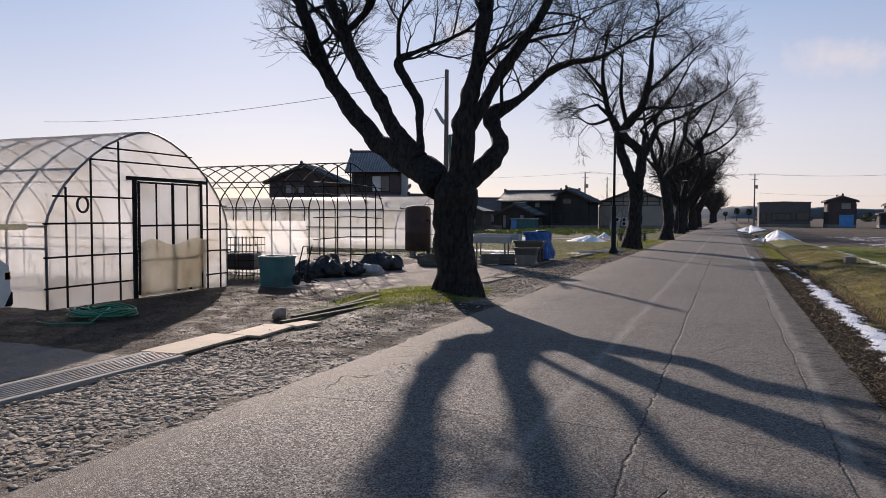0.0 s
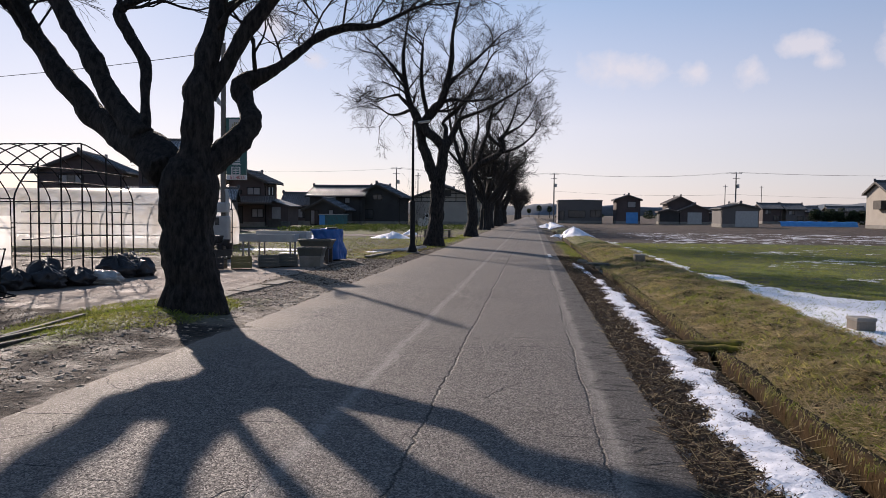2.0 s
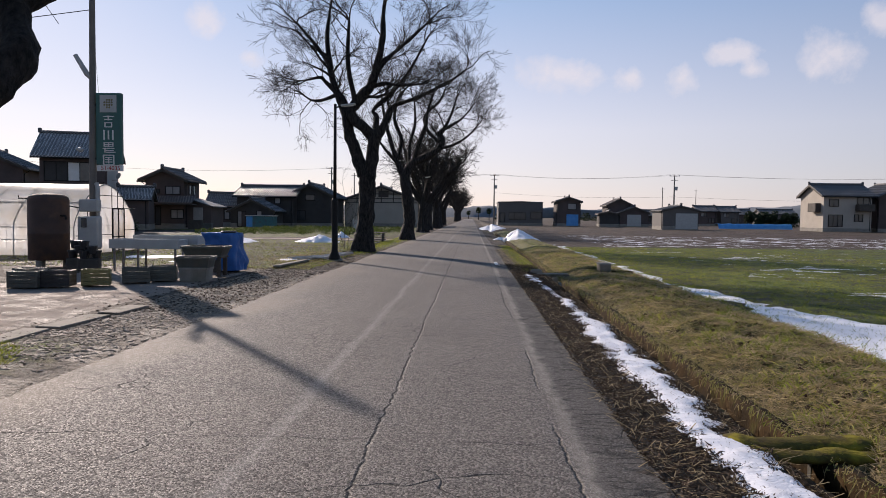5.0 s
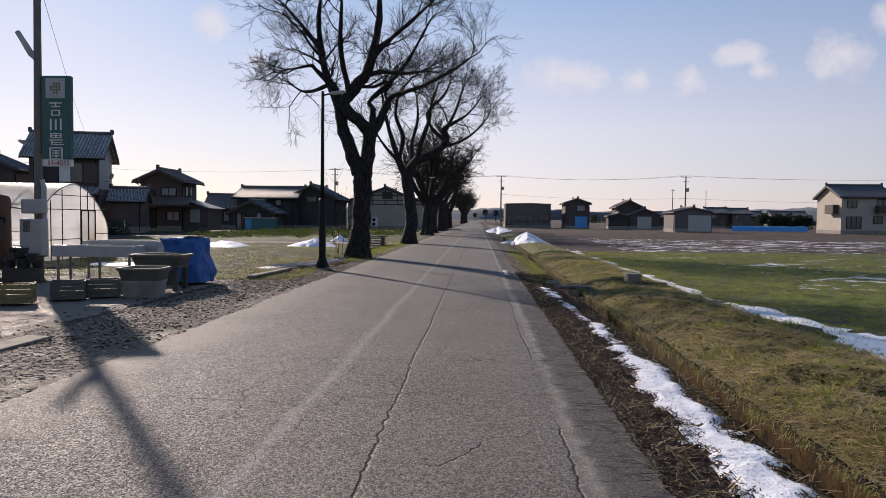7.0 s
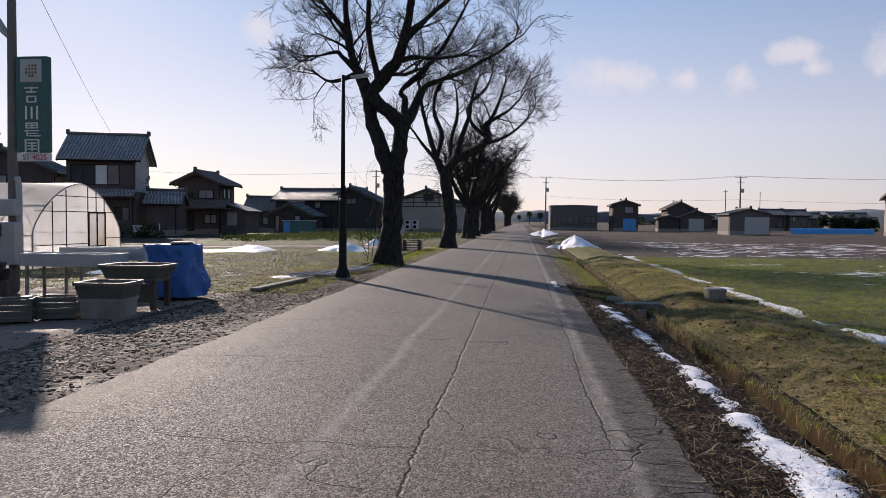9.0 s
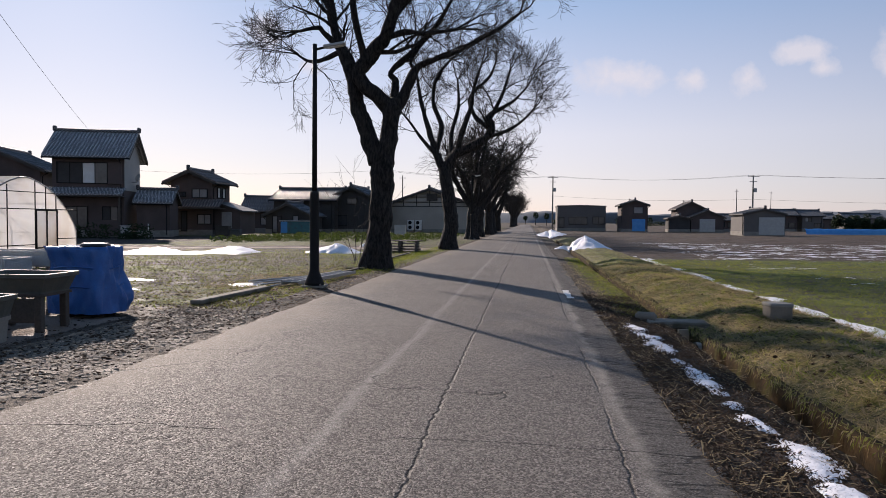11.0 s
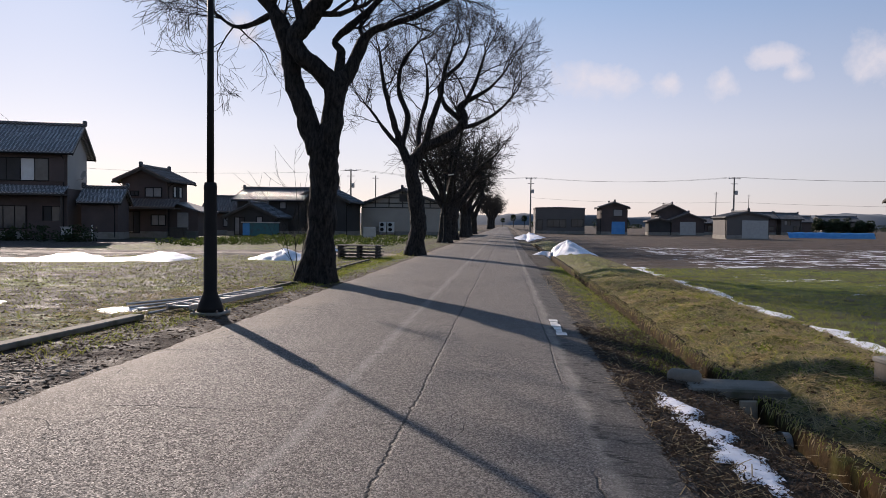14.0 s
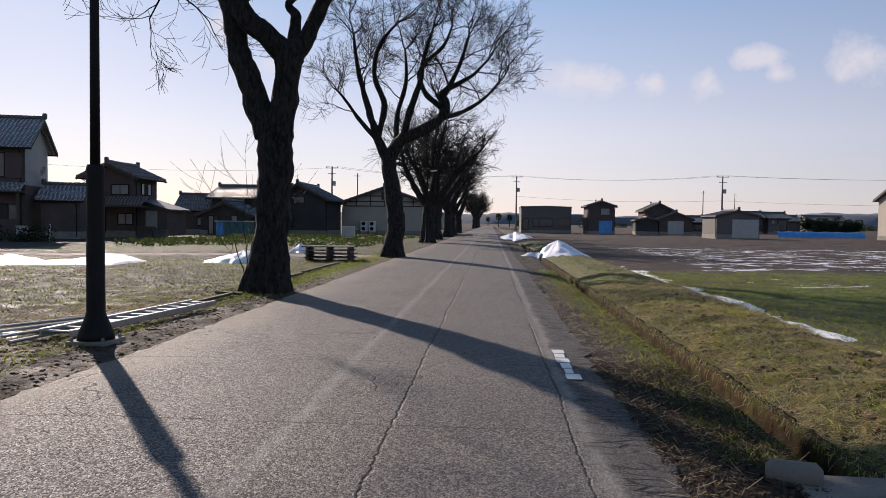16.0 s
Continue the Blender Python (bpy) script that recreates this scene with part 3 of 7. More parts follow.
g.v, g.f = verts, faces
ground = part("ground", g, GROUND, None, "bare soil, gravel and winter grass with ploughed fields", True, "structure")
for k, vals in weights.items():
    ground.data.attributes.new(k, "FLOAT", "POINT").data.foreach_set("value", vals)

ROAD_L, ROAD_R = -3.62, 1.2
g = Geo()
ry = steps([(-60, 3), (-4, 0.14), (40, 0.8), (120, 6), (420, 1)])
rx = np.linspace(0, 1, 9)
for yy in ry:
    l = ROAD_L + 0.07 * wob(yy, 1, 0.9) + 0.05 * wob(yy, 2, 3.1) + 0.05 * wob(yy, 9, 6.0)
    r = ROAD_R + 0.07 * wob(yy, 3, 0.9) + 0.07 * wob(yy, 4, 2.6) + 0.05 * wob(yy, 8, 7.0)
    g.v.append((l, yy, -0.08))
    for q in rx:
        xx = l + (r - l) * q
        g.v.append((xx, yy, 0.012 - 0.02 * abs(2 * q - 1) ** 6 + 0.006 * wob(xx, yy, 0.5, 2)))
    g.v.append((r, yy, -0.08))
g.f = [(j * 11 + i, j * 11 + i + 1, (j + 1) * 11 + i + 1, (j + 1) * 11 + i) for j in range(len(ry) - 1) for i in range(10)]
part("road", g, ASPHALT, None, "worn grey asphalt lane with a long jagged crack", False, "structure")

# a worn white paint mark on the road's edge, in three chipped dabs
g = Geo()
for yy, ll in ((28.12, 0.22), (28.36, 0.2), (28.62, 0.24), (28.88, 0.2), (29.13, 0.22), (29.38, 0.2)):
    g.box((0.88 - 0.012 * (yy - 28) + 0.02 * wob(yy, 0, 3), yy, 0.0135), (0.11 + 0.06 * wob(yy, 5, 4), ll, 0.006), 0.05 * wob(yy, 2, 3), 0.002)
part("road_mark", g, WHITE, None, "worn white paint dash on asphalt", False, "structure")

# the ditch: concrete side walls with a mossy top, a wet floor
for x0, nm in ((DITCH_L - 0.03, "wall_ditch_near"), (DITCH_R + 0.03, "wall_ditch_far")):
    g = Geo()
    dy = steps([(-20, 0.5), (4, 0.08), (36, 0.4), (74, 1)])
    side = 1 if x0 > 2.2 else -1
    for yy in dy:
        e = 0.018 * wob(yy, x0, 2.0) + 0.012 * wob(yy, x0, 7.0)
        t = (-0.1 if side > 0 else -0.08) + 0.035 * wob(yy, x0, 1.1, 4) + 0.02 * wob(yy, x0, 5, 6)
        inner, outer = x0 - side * (0.075 + e), x0 + side * 0.07
        g.v += [(inner + side * (0.015 * q / 8) - 0.022 * side * wob(yy, -0.66 + (t + 0.6) * q / 8, 4.5, 41) - 0.01 * side * wob(yy, q * 0.08, 13, 42), yy, -0.74 + (t + 0.69) * q / 8) for q in range(9)]
        g.v += [(inner + side * 0.03, yy, t), (outer, yy, t + 0.01), (outer, yy, -0.74)]
    order = range(11)
    for j in range(len(dy) - 1):
        for i in order:
            q = (j * 12 + i, j * 12 + i + 1, j * 12 + i + 13, j * 12 + i + 12)
            g.f.append(q if side < 0 else q[::-1])
    part(nm, g, MOSSY, None, "mossy weathered concrete ditch wall", True, "structure")
g = Geo()
g.add([(DITCH_L, -20, -0.66), (DITCH_R, -20, -0.66), (DITCH_R, 74, -0.66), (DITCH_L, 74, -0.66)], [(0, 1, 2, 3)])
part("water", g, WATER, None, "shallow dark water in the ditch", False, "structure")


# ---- snow ----
def snow_sheet(name, label, x0, x1, y0, y1, d, thick, lift=0.0):
    """Snow lying where thick(x, y) is above zero, thinning out at its edge."""
    xs, ys = np.arange(x0, x1 + d[0], d[0]), np.arange(y0, y1 + d[1], d[1])
    idx, g = {}, Geo()
    val = [[thick(x, y) for x in xs] for y in ys]

    def vid(i, j):
        if (i, j) not in idx:
            idx[(i, j)] = len(g.v)
            x, y, t = float(xs[i]), float(ys[j]), val[j][i]
            h = t if t > 0 else max(t * 0.8, -0.05)
            g.v.append((x, y, ground_z(x, y) + lift + h))
        return idx[(i, j)]
    for j in range(len(ys) - 1):
        for i in range(len(xs) - 1):
            if max(val[j][i], val[j][i + 1], val[j + 1][i], val[j + 1][i + 1]) > 0:
                g.f.append((vid(i, j), vid(i + 1, j), vid(i + 1, j + 1), vid(i, j + 1)))
    return tagged(part(name, g, SNOW, None, label, True), "", "snow", "", "stuff")


def verge_snow(x, y):
    half = 0.17 * min(1, max(0.42, (19.4 - y) / 2.5)) if y < 19.5 else (0.075 * min(1, max(0, (25.4 - y) / 0.8)) if y < 26 else 0)
    mid = 1.79 - 0.012 * max(0, 12 - y) if y < 19.5 else 1.78 - 0.05 * (y - 20)
    q = half - abs(x - mid + 0.1 * wob(y, 0, 0.8, 3)) + 0.13 * wob(x, y, 2.5, 1) + 0.09 * wob(x, y, 6, 2) + 0.04 * wob(x, y, 14, 2)
    return min(0.02, q * 0.3) if half > 0.01 else -1


def field_snow(x, y):
    w = 0.24 + 2.3 * min(1, max(0, (20.5 - y) / 9)) if y < 24 else 0.2
    if y > 46:
        w = 0
    strip = w - abs(x - (4.95 + 0.3 * max(0, 1 - y / 24) + (0.11 * max(0, 24 - y)))) + 0.35 * wob(x, y, 0.9, 8) + 0.2 * wob(x, y, 3.4, 9) + (0.45 * wob(x * 0.6, y * 1.6, 1.6, 14) if x > 6.0 else 0.0)
    if y > 22:
        strip -= 0.25 * max(0, wob(y, 0, 0.5, 4))
    return min(0.03, strip * 0.16)


snow_sheet("snow_strip", "melting strip of old snow beside the ditch", 1.2, 2.08, 1.0, 26, (0.035, 0.05), verge_snow, 0.018)
snow_sheet("field_snow", "thin patchy snow lying on green field", 4.2, 26, -6, 48, (0.12, 0.16), field_snow)


def side_snow(x, y):
    w = 1.1 + 0.8 * wob(x, 0, 0.25, 31)
    q = w - abs(y - 43.5) + 0.5 * wob(x, y, 0.8, 32)
    for px, py, r in ((-16.2, 44.3, 1.2), (-12.7, 44.4, 1.1), (-22.5, 44.0, 1.4)):
        d = math.hypot(x - px, (y - py) * 1.2)
        if d < r:
            return 0.05 + 0.2 * (1 - (d / r) ** 1.6) * (1 + 0.7 * wob(x, y, 1.7, 33)) + 0.06 * wob(x, y, 4, 33)
    return min(0.08, q * 0.15) if x < -11.5 else -1


snow_sheet("side_road_snow", "ploughed snow heaped along the side road", -45, -8.5, 40.5, 48, (0.22, 0.2), side_snow)


def low_patch(x, y):
    q = max(0.8 - math.hypot((x + 10.2) / 1.8, (y - 30.2) / 0.8), 0.55 - math.hypot((x + 8.4) / 1.6, (y - 28.2) / 0.5), 0.5 - math.hypot((x + 6.0) / 0.7, (y - 29.6) / 0.9)) + 0.4 * wob(x, y, 1.5, 41) + 0.25 * wob(x, y, 4.0, 43)
    return min(0.03, q * 0.1)


snow_sheet("yard_snow", "thin snow patch on trampled grass", -14, -5.2, 27, 33, (0.1, 0.1), low_patch)


def heap(name, label, cx, cy, rx_, ry_, h, seed):
    g = Geo()
    n, m = 40, 14
    for j in range(m + 1):
        for i in range(n):
            a, q = math.tau * i / n, j / m
            lump = 1 + 0.4 * wob(math.cos(a) * 2, math.sin(a) * 2 + q, 1.5, seed)
            x, y = cx + rx_ * q * lump * math.cos(a), cy + ry_ * q * lump * math.sin(a)
            z = h * max(0.0, (1 - q ** 0.8)) + 0.35 * h * wob(x, y, 1.6, seed) * (1 - q) + 0.05 * h * wob(x, y, 7, seed) * (1 - q)
            g.v.append((x, y, ground_z(x, y) + z - 0.04 * q))
    g.f = [(j * n + i, (j + 1) * n + i, (j + 1) * n + (i + 1) % n, j * n + (i + 1) % n) for j in range(m) for i in range(n)]
    return tagged(part(name, g, SNOW, None, label, True), "", "snow mound")


heap("snow_mound", "pointed heap of dirty ploughed snow on the verge", 3.2, 54.5, 1.55, 2.0, 0.66, 51)
heap("snow_mound", "low long heap of grey snow by the road", 2.6, 92, 1.8, 7, 0.7, 52)
heap("snow_mound", "rounded heap of dirty snow on the grass", -8.3, 45.2, 1.3, 1.1, 0.5, 54)
heap("snow_mound", "small heap of snow behind the trees", -8.6, 53.5, 0.6, 0.6, 0.45, 53)


# ---- bare cherry trees ----
def grow(G, start, way, length, radius, level, rng, up, deep=4, least=0.005):
    """A crooked branch with side branches, down to the finest twigs."""
    n = (6, 6, 5, 4, 3)[level]
    pts, rad, d = [start.copy()], [radius], way.normalized()
    p = start.copy()
    bend = (0.3, 0.34, 0.36, 0.3, 0.22)[level]
    for i in range(n):
        d = (d + Vector((rng.gauss(0, bend), rng.gauss(0, bend), rng.gauss(0, bend * 0.8) + up)) * 0.62).normalized()
        p = p + d * (length / n) * rng.uniform(0.75, 1.25)
        pts.append(p.copy())
        rad.append(max(least, radius * (1 - 0.66 * (i + 1) / n)))
    (G[0] if level <= 1 else G[1]).tube(pts, rad, (7, 6, 4, 3, 3)[level], level < 2)
    if level >= deep:
        return
    kids = (5, 5, 4, 4)[level]
    for k in range(kids):
        f = 0.2 + 0.8 * (k + rng.random()) / kids
        i = min(n - 1, int(f * n))
        at = pts[i].lerp(pts[i + 1], min(1.0, f * n - i))
        dirn = (pts[i + 1] - pts[i]).normalized()
        side = dirn.orthogonal().normalized()
        side.rotate(Matrix.Rotation(rng.uniform(0, math.tau), 3, dirn))
        side.z *= 0.75
        w = dirn * rng.uniform(0.6, 1.1) + side * rng.uniform(0.5, 0.9)
        grow(G, at, w, length * rng.uniform(0.5, 0.85) * (1.15 - 0.4 * f), max(least, rad[i] * rng.uniform(0.45, 0.66)), level + 1, rng, up * 0.6 + 0.02, deep, least)


def smooth_path(pts, per=5):
    """A rounded path through a few points with radii."""
    out = []
    for i in range(len(pts) - 1):
        p0, p1, p2, p3 = (np.array(pts[max(0, min(len(pts) - 1, i + k))]) for k in (-1, 0, 1, 2))
        for s in range(per):
            t = s / per
            out.append(0.5 * ((2 * p1) + (p2 - p0) * t + (2 * p0 - 5 * p1 + 4 * p2 - p3) * t * t + (3 * p1 - p0 - 3 * p2 + p3) * t ** 3))
    return out + [np.array(pts[-1])]


def gnarl(geo, path, n, seed, amp=0.12):
    """A thick limb with burrs and hollows."""
    k = len(geo.v)
    geo.tube([Vector(q[:3]) for q in path], [q[3] for q in path], n)
    for i in range(k, k + len(path) * n):
        q = path[(i - k) // n]
        c, v = Vector(q[:3]), Vector(geo.v[i])
        geo.v[i] = tuple(c + (v - c) * (1 + amp * noise.noise(v * 2.3 + Vector((seed, 0, 0))) + amp * 0.7 * noise.noise(v * 6.0 + Vector((0, seed, 0)))))


def cherry_tree(label, at, trunk, limbs, seed, twig=1.0, deep=4, reach=1.0, least=0.005, lift=0.2):
    tree = thing("cherry_tree", label, "tree", at, 0, "roadside row of cherry trees")
    rng = random.Random(seed)
    g = Geo()
    path = smooth_path(trunk, 5)
    gnarl(g, path, 26, seed, 0.22)
    r0 = trunk[0][3]
    for k in range(7):
        a = math.tau * k / 7 + rng.uniform(-0.3, 0.3)
        c, s = math.cos(a), math.sin(a)
        x0, y0 = trunk[0][0], trunk[0][1]
        g.tube([(x0 + c * r0 * 0.2, y0 + s * r0 * 0.2, 1.0), (x0 + c * r0 * 0.36, y0 + s * r0 * 0.36, 0.55), (x0 + c * r0 * 0.55, y0 + s * r0 * 0.55, 0.28), (x0 + c * r0 * 0.8, y0 + s * r0 * 0.8, 0.08), (x0 + c * r0 * 1.0, y0 + s * r0 * 1.0, -0.05), (x0 + c * r0 * 1.2, y0 + s * r0 * 1.2, -0.14)], [r0 * 0.2, r0 * 0.34, r0 * 0.36, r0 * 0.28, r0 * 0.15, r0 * 0.06], 10)
    part("trunk", g, BARK, tree, "", True)
    G = (Geo(), Geo())
    for li, limb in enumerate(limbs):
        path = smooth_path(limb, 6)
        g = Geo()
        gnarl(g, path, 12, seed + li, 0.3)
        part("limb", g, BARK, tree, "", True)
        total = sum((Vector(a[:3]) - Vector(b[:3])).length for a, b in zip(path, path[1:]))
        count = max(3, int(total * 1.4 * twig))
        for k in range(count):
            f = 0.45 + 0.55 * (k + rng.random()) / count
            i = min(len(path) - 2, int(f * (len(path) - 1)))
            p, q = Vector(path[i][:3]), Vector(path[i + 1][:3])
            d = (q - p).normalized()
            side = d.orthogonal().normalized()
            side.rotate(Matrix.Rotation(rng.uniform(0, math.tau), 3, d))
            side.z += lift
            grow(G, p, d * 0.5 + side, reach * rng.uniform(1.0, 2.2) * (1.15 - 0.3 * f), max(0.022, path[i][3] * rng.uniform(0.26, 0.45)), 1, rng, lift * 0.25, deep, least)
        end = Vector(path[-1][:3])
        d = end - Vector(path[-2][:3])
        for k in range(3):
            grow(G, end, d.normalized() + Vector((rng.gauss(0, 0.45), rng.gauss(0, 0.45), rng.gauss(0.05, 0.3))), reach * rng.uniform(0.9, 1.7), path[-1][3] * 0.8, 1, rng, 0.07, deep, least)
    part("crown_wood", G[0], BARK, tree, "", True, "stuff")
    part("crown", G[1], BARK, tree, "", True, "stuff")
    return tree


cherry_tree("old bare cherry tree with thick forked black trunk", (-4.8, 12.35, 0),
            [(0.12, 0, -0.1, 0.5), (0.11, 0, 0.45, 0.405), (0.03, 0, 1.03, 0.375), (0.01, 0, 1.58, 0.385), (0.06, 0, 1.95, 0.4), (0.1, 0, 2.25, 0.28)],
            [[(-0.26, 0.05, 2.08, 0.307), (-0.87, 0.4, 2.48, 0.289), (-1.48, 0.8, 2.75, 0.262), (-2.14, 1.1, 3.12, 0.213), (-2.95, 1.3, 3.89, 0.188), (-3.62, 1.5, 4.74, 0.171), (-4.04, 1.6, 5.55, 0.149), (-4.45, 1.7, 6.38, 0.135), (-4.7, 1.8, 7.28, 0.09), (-4.85, 1.85, 8.38, 0.05)],
             [(-0.85, 0.35, 2.58, 0.201), (-1.52, 0.6, 3.25, 0.169), (-1.82, 0.7, 3.76, 0.161), (-2.27, 0.85, 4.36, 0.15), (-2.69, 0.95, 5.02, 0.142), (-2.93, 1.0, 5.56, 0.138), (-3.31, 1.1, 6.14, 0.125), (-3.56, 1.3, 7.04, 0.08), (-3.66, 1.5, 8.04, 0.05)],
             [(-2.92, 1.05, 5.44, 0.083), (-2.57, 1.05, 5.67, 0.083), (-2.17, 0.95, 6.03, 0.069), (-1.87, 0.85, 6.83, 0.04)],
             [(-0.78, 0.3, 2.66, 0.078), (-0.95, 0.6, 3.37, 0.076), (-1.07, 0.8, 3.85, 0.09), (-1.36, 0.9, 4.28, 0.086), (-1.61, 1.0, 4.71, 0.083), (-1.14, 1.0, 4.9, 0.046), (-0.54, 1.1, 5.09, 0.042), (-0.02, 1.1, 5.31, 0.037), (0.3, 1.1, 5.65, 0.032)],
             [(-1.6, 1.0, 4.74, 0.05), (-1.63, 1.1, 5.56, 0.042), (-1.43, 1.2, 6.01, 0.037)],
             [(0.1, 0, 2.01, 0.28), (0.19, 0, 2.57, 0.229), (0.21, 0.0, 3.17, 0.199), (0.3, 0.1, 3.74, 0.162), (0.4, 0.2, 4.29, 0.142), (0.47, 0.3, 5.0, 0.135), (0.54, 0.4, 5.57, 0.118), (0.69, 0.5, 6.67, 0.085), (0.64, 0.6, 7.97, 0.045)],
             [(0.3, 0.1, 3.18, 0.145), (0.58, 0.2, 3.69, 0.121), (0.84, 0.3, 4.18, 0.117), (1.18, 0.4, 4.66, 0.101), (1.44, 0.5, 5.06, 0.088), (1.65, 0.6, 5.5, 0.076), (1.9, 0.7, 6.2, 0.055), (2.25, 0.8, 7.2, 0.035)],
             [(0.18, 0.1, 2.08, 0.214), (0.52, 0.4, 2.47, 0.193), (0.71, 0.7, 2.86, 0.161), (0.49, 1.0, 3.28, 0.165), (0.38, 1.2, 3.52, 0.158), (0.78, 1.5, 3.83, 0.09), (1.07, 1.9, 4.21, 0.083), (1.28, 2.2, 4.51, 0.08), (1.66, 2.5, 4.74, 0.061), (2.19, 2.8, 4.86, 0.047), (2.74, 3.0, 5.16, 0.03)]], 11, 1.15, 4, 0.95, 0.004, 0.45)
cherry_tree("tall bare cherry tree with high forked dark trunk", (-4.35, 35.5, 0),
            [(-0.02, 0, -0.1, 0.5), (0.05, 0, 0.55, 0.385), (0.09, 0, 1.09, 0.348), (0.14, 0, 2.16, 0.326), (0.17, 0, 2.91, 0.345), (0.16, 0, 3.4, 0.33)],
            [[(0.02, 0, 3.1, 0.29), (-0.36, 0, 4.14, 0.245), (-0.59, 0, 4.72, 0.225), (-0.67, 0, 5.36, 0.21), (-0.81, 0, 5.89, 0.21), (-1.14, 0.1, 6.51, 0.165), (-1.34, 0.2, 7.13, 0.14), (-1.5, 0.3, 7.8, 0.12), (-1.6, 0.4, 9.0, 0.08), (-1.4, 0.5, 10.6, 0.04)],
             [(0.24, 0, 3.1, 0.29), (0.41, 0, 4.19, 0.255), (0.46, 0, 4.69, 0.28), (0.7, 0.1, 4.98, 0.17), (0.93, 0.2, 5.49, 0.153), (1.15, 0.3, 5.93, 0.125), (1.61, 0.3, 6.14, 0.086), (2.24, 0.4, 6.37, 0.074), (2.87, 0.5, 6.72, 0.063), (3.51, 0.6, 7.08, 0.052), (4.1, 0.6, 7.5, 0.035)],
             [(0.42, 0, 4.6, 0.24), (0.09, -0.2, 4.98, 0.22), (-0.26, -0.3, 5.24, 0.2), (-0.49, -0.3, 5.66, 0.205), (-0.21, -0.3, 6.08, 0.21), (0.08, -0.4, 6.41, 0.2), (0.36, -0.5, 6.7, 0.185), (0.61, -0.6, 7.4, 0.155), (0.83, -0.8, 8.4, 0.12), (0.9, -0.9, 9.6, 0.08), (1.2, -1.0, 11.0, 0.04)],
             [(0.46, 0.1, 4.8, 0.13), (0.48, 0.3, 5.52, 0.103), (0.34, 0.3, 5.79, 0.095), (0.7, 0.5, 6.22, 0.098), (1.15, 0.7, 6.68, 0.08), (1.73, 0.9, 7.48, 0.065), (2.4, 1.2, 8.8, 0.04)],
             [(0.25, -0.4, 6.6, 0.11), (0.91, -0.6, 6.72, 0.082), (1.58, -0.9, 6.6, 0.059), (2.42, -1.2, 6.6, 0.04)],
             [(-1.15, 0.1, 6.45, 0.102), (-1.61, 0, 6.92, 0.079), (-1.77, -0.1, 7.05, 0.062), (-2.3, -0.3, 6.9, 0.039)],
             [(-1.1, 0.1, 6.4, 0.08), (-1.85, 0.4, 6.2, 0.057), (-2.3, 0.6, 6.25, 0.042), (-2.7, 0.8, 6.5, 0.029)],
             [(-1.5, 0.3, 7.7, 0.09), (-2.2, 0.5, 8.6, 0.07), (-2.9, 0.5, 9.4, 0.045)],
             [(0.6, -0.6, 7.4, 0.1), (1.6, -0.3, 8.3, 0.075), (2.6, 0.0, 9.3, 0.045)],
             [(-0.3, -0.3, 6.0, 0.11), (-0.5, -0.9, 7.4, 0.09), (-0.4, -1.3, 9.0, 0.05)]], 23, 0.75, 4, 1.0, 0.005)
cherry_tree("bare cherry tree with burred trunk and wide crown", (-3.95, 50.2, 0),
            [(0.07, 0, -0.1, 0.5), (0.15, 0, 0.72, 0.38), (0.22, 0, 1.47, 0.36), (0.1, 0, 2.4, 0.34), (-0.04, 0, 3.34, 0.3), (-0.16, 0, 4.1, 0.3)],
            [[(-0.1, 0, 3.95, 0.27), (0.38, 0, 4.71, 0.25), (1.16, 0, 5.09, 0.24), (1.9, 0, 5.53, 0.215), (2.19, 0, 6.12, 0.19), (2.03, 0, 6.63, 0.135), (2.7, 0.2, 7.07, 0.1), (3.3, 0.3, 7.45, 0.07), (3.9, 0.4, 8.1, 0.045)],
             [(-0.22, 0, 4.0, 0.21), (-0.64, 0, 5.01, 0.164), (-1.0, 0, 6.13, 0.135), (-1.31, 0, 7.21, 0.1), (-1.5, 0, 8.18, 0.08), (-1.6, 0, 9.0, 0.045)],
             [(-0.57, 0, 4.85, 0.126), (-0.36, 0.3, 6.17, 0.117), (-0.81, 0.5, 7.43, 0.1), (-0.66, 0.7, 8.69, 0.08), (0.07, 0.9, 9.7, 0.045)],
             [(0.48, 0, 4.75, 0.155), (0.77, -0.3, 5.9, 0.134), (1.19, -0.6, 6.95, 0.11), (1.38, -0.8, 7.99, 0.08), (1.74, -1.0, 9.0, 0.045)],
             [(2.05, 0, 6.0, 0.135), (1.3, 0.3, 6.72, 0.107), (1.08, 0.5, 7.69, 0.088), (2.0, 0.8, 8.7, 0.07), (2.35, 1.0, 9.6, 0.04)],
             [(2.02, 0, 5.6, 0.116), (3.02, -0.4, 5.88, 0.086), (3.8, -0.6, 6.38, 0.06), (4.3, -0.8, 6.9, 0.04)],
             [(-0.5, 0, 4.6, 0.097), (-1.3, -0.3, 5.54, 0.077), (-1.8, -0.5, 6.25, 0.057), (-2.1, -0.6, 6.6, 0.038)],
             [(2.1, 0, 6.5, 0.1), (2.7, -0.3, 7.6, 0.08), (3.1, -0.5, 8.8, 0.045)],
             [(0.2, 0.1, 4.5, 0.13), (0.1, 0.8, 5.8, 0.11), (0.4, 1.3, 7.3, 0.085), (0.3, 1.7, 8.8, 0.045)]], 37, 0.75, 4, 1.0, 0.006)
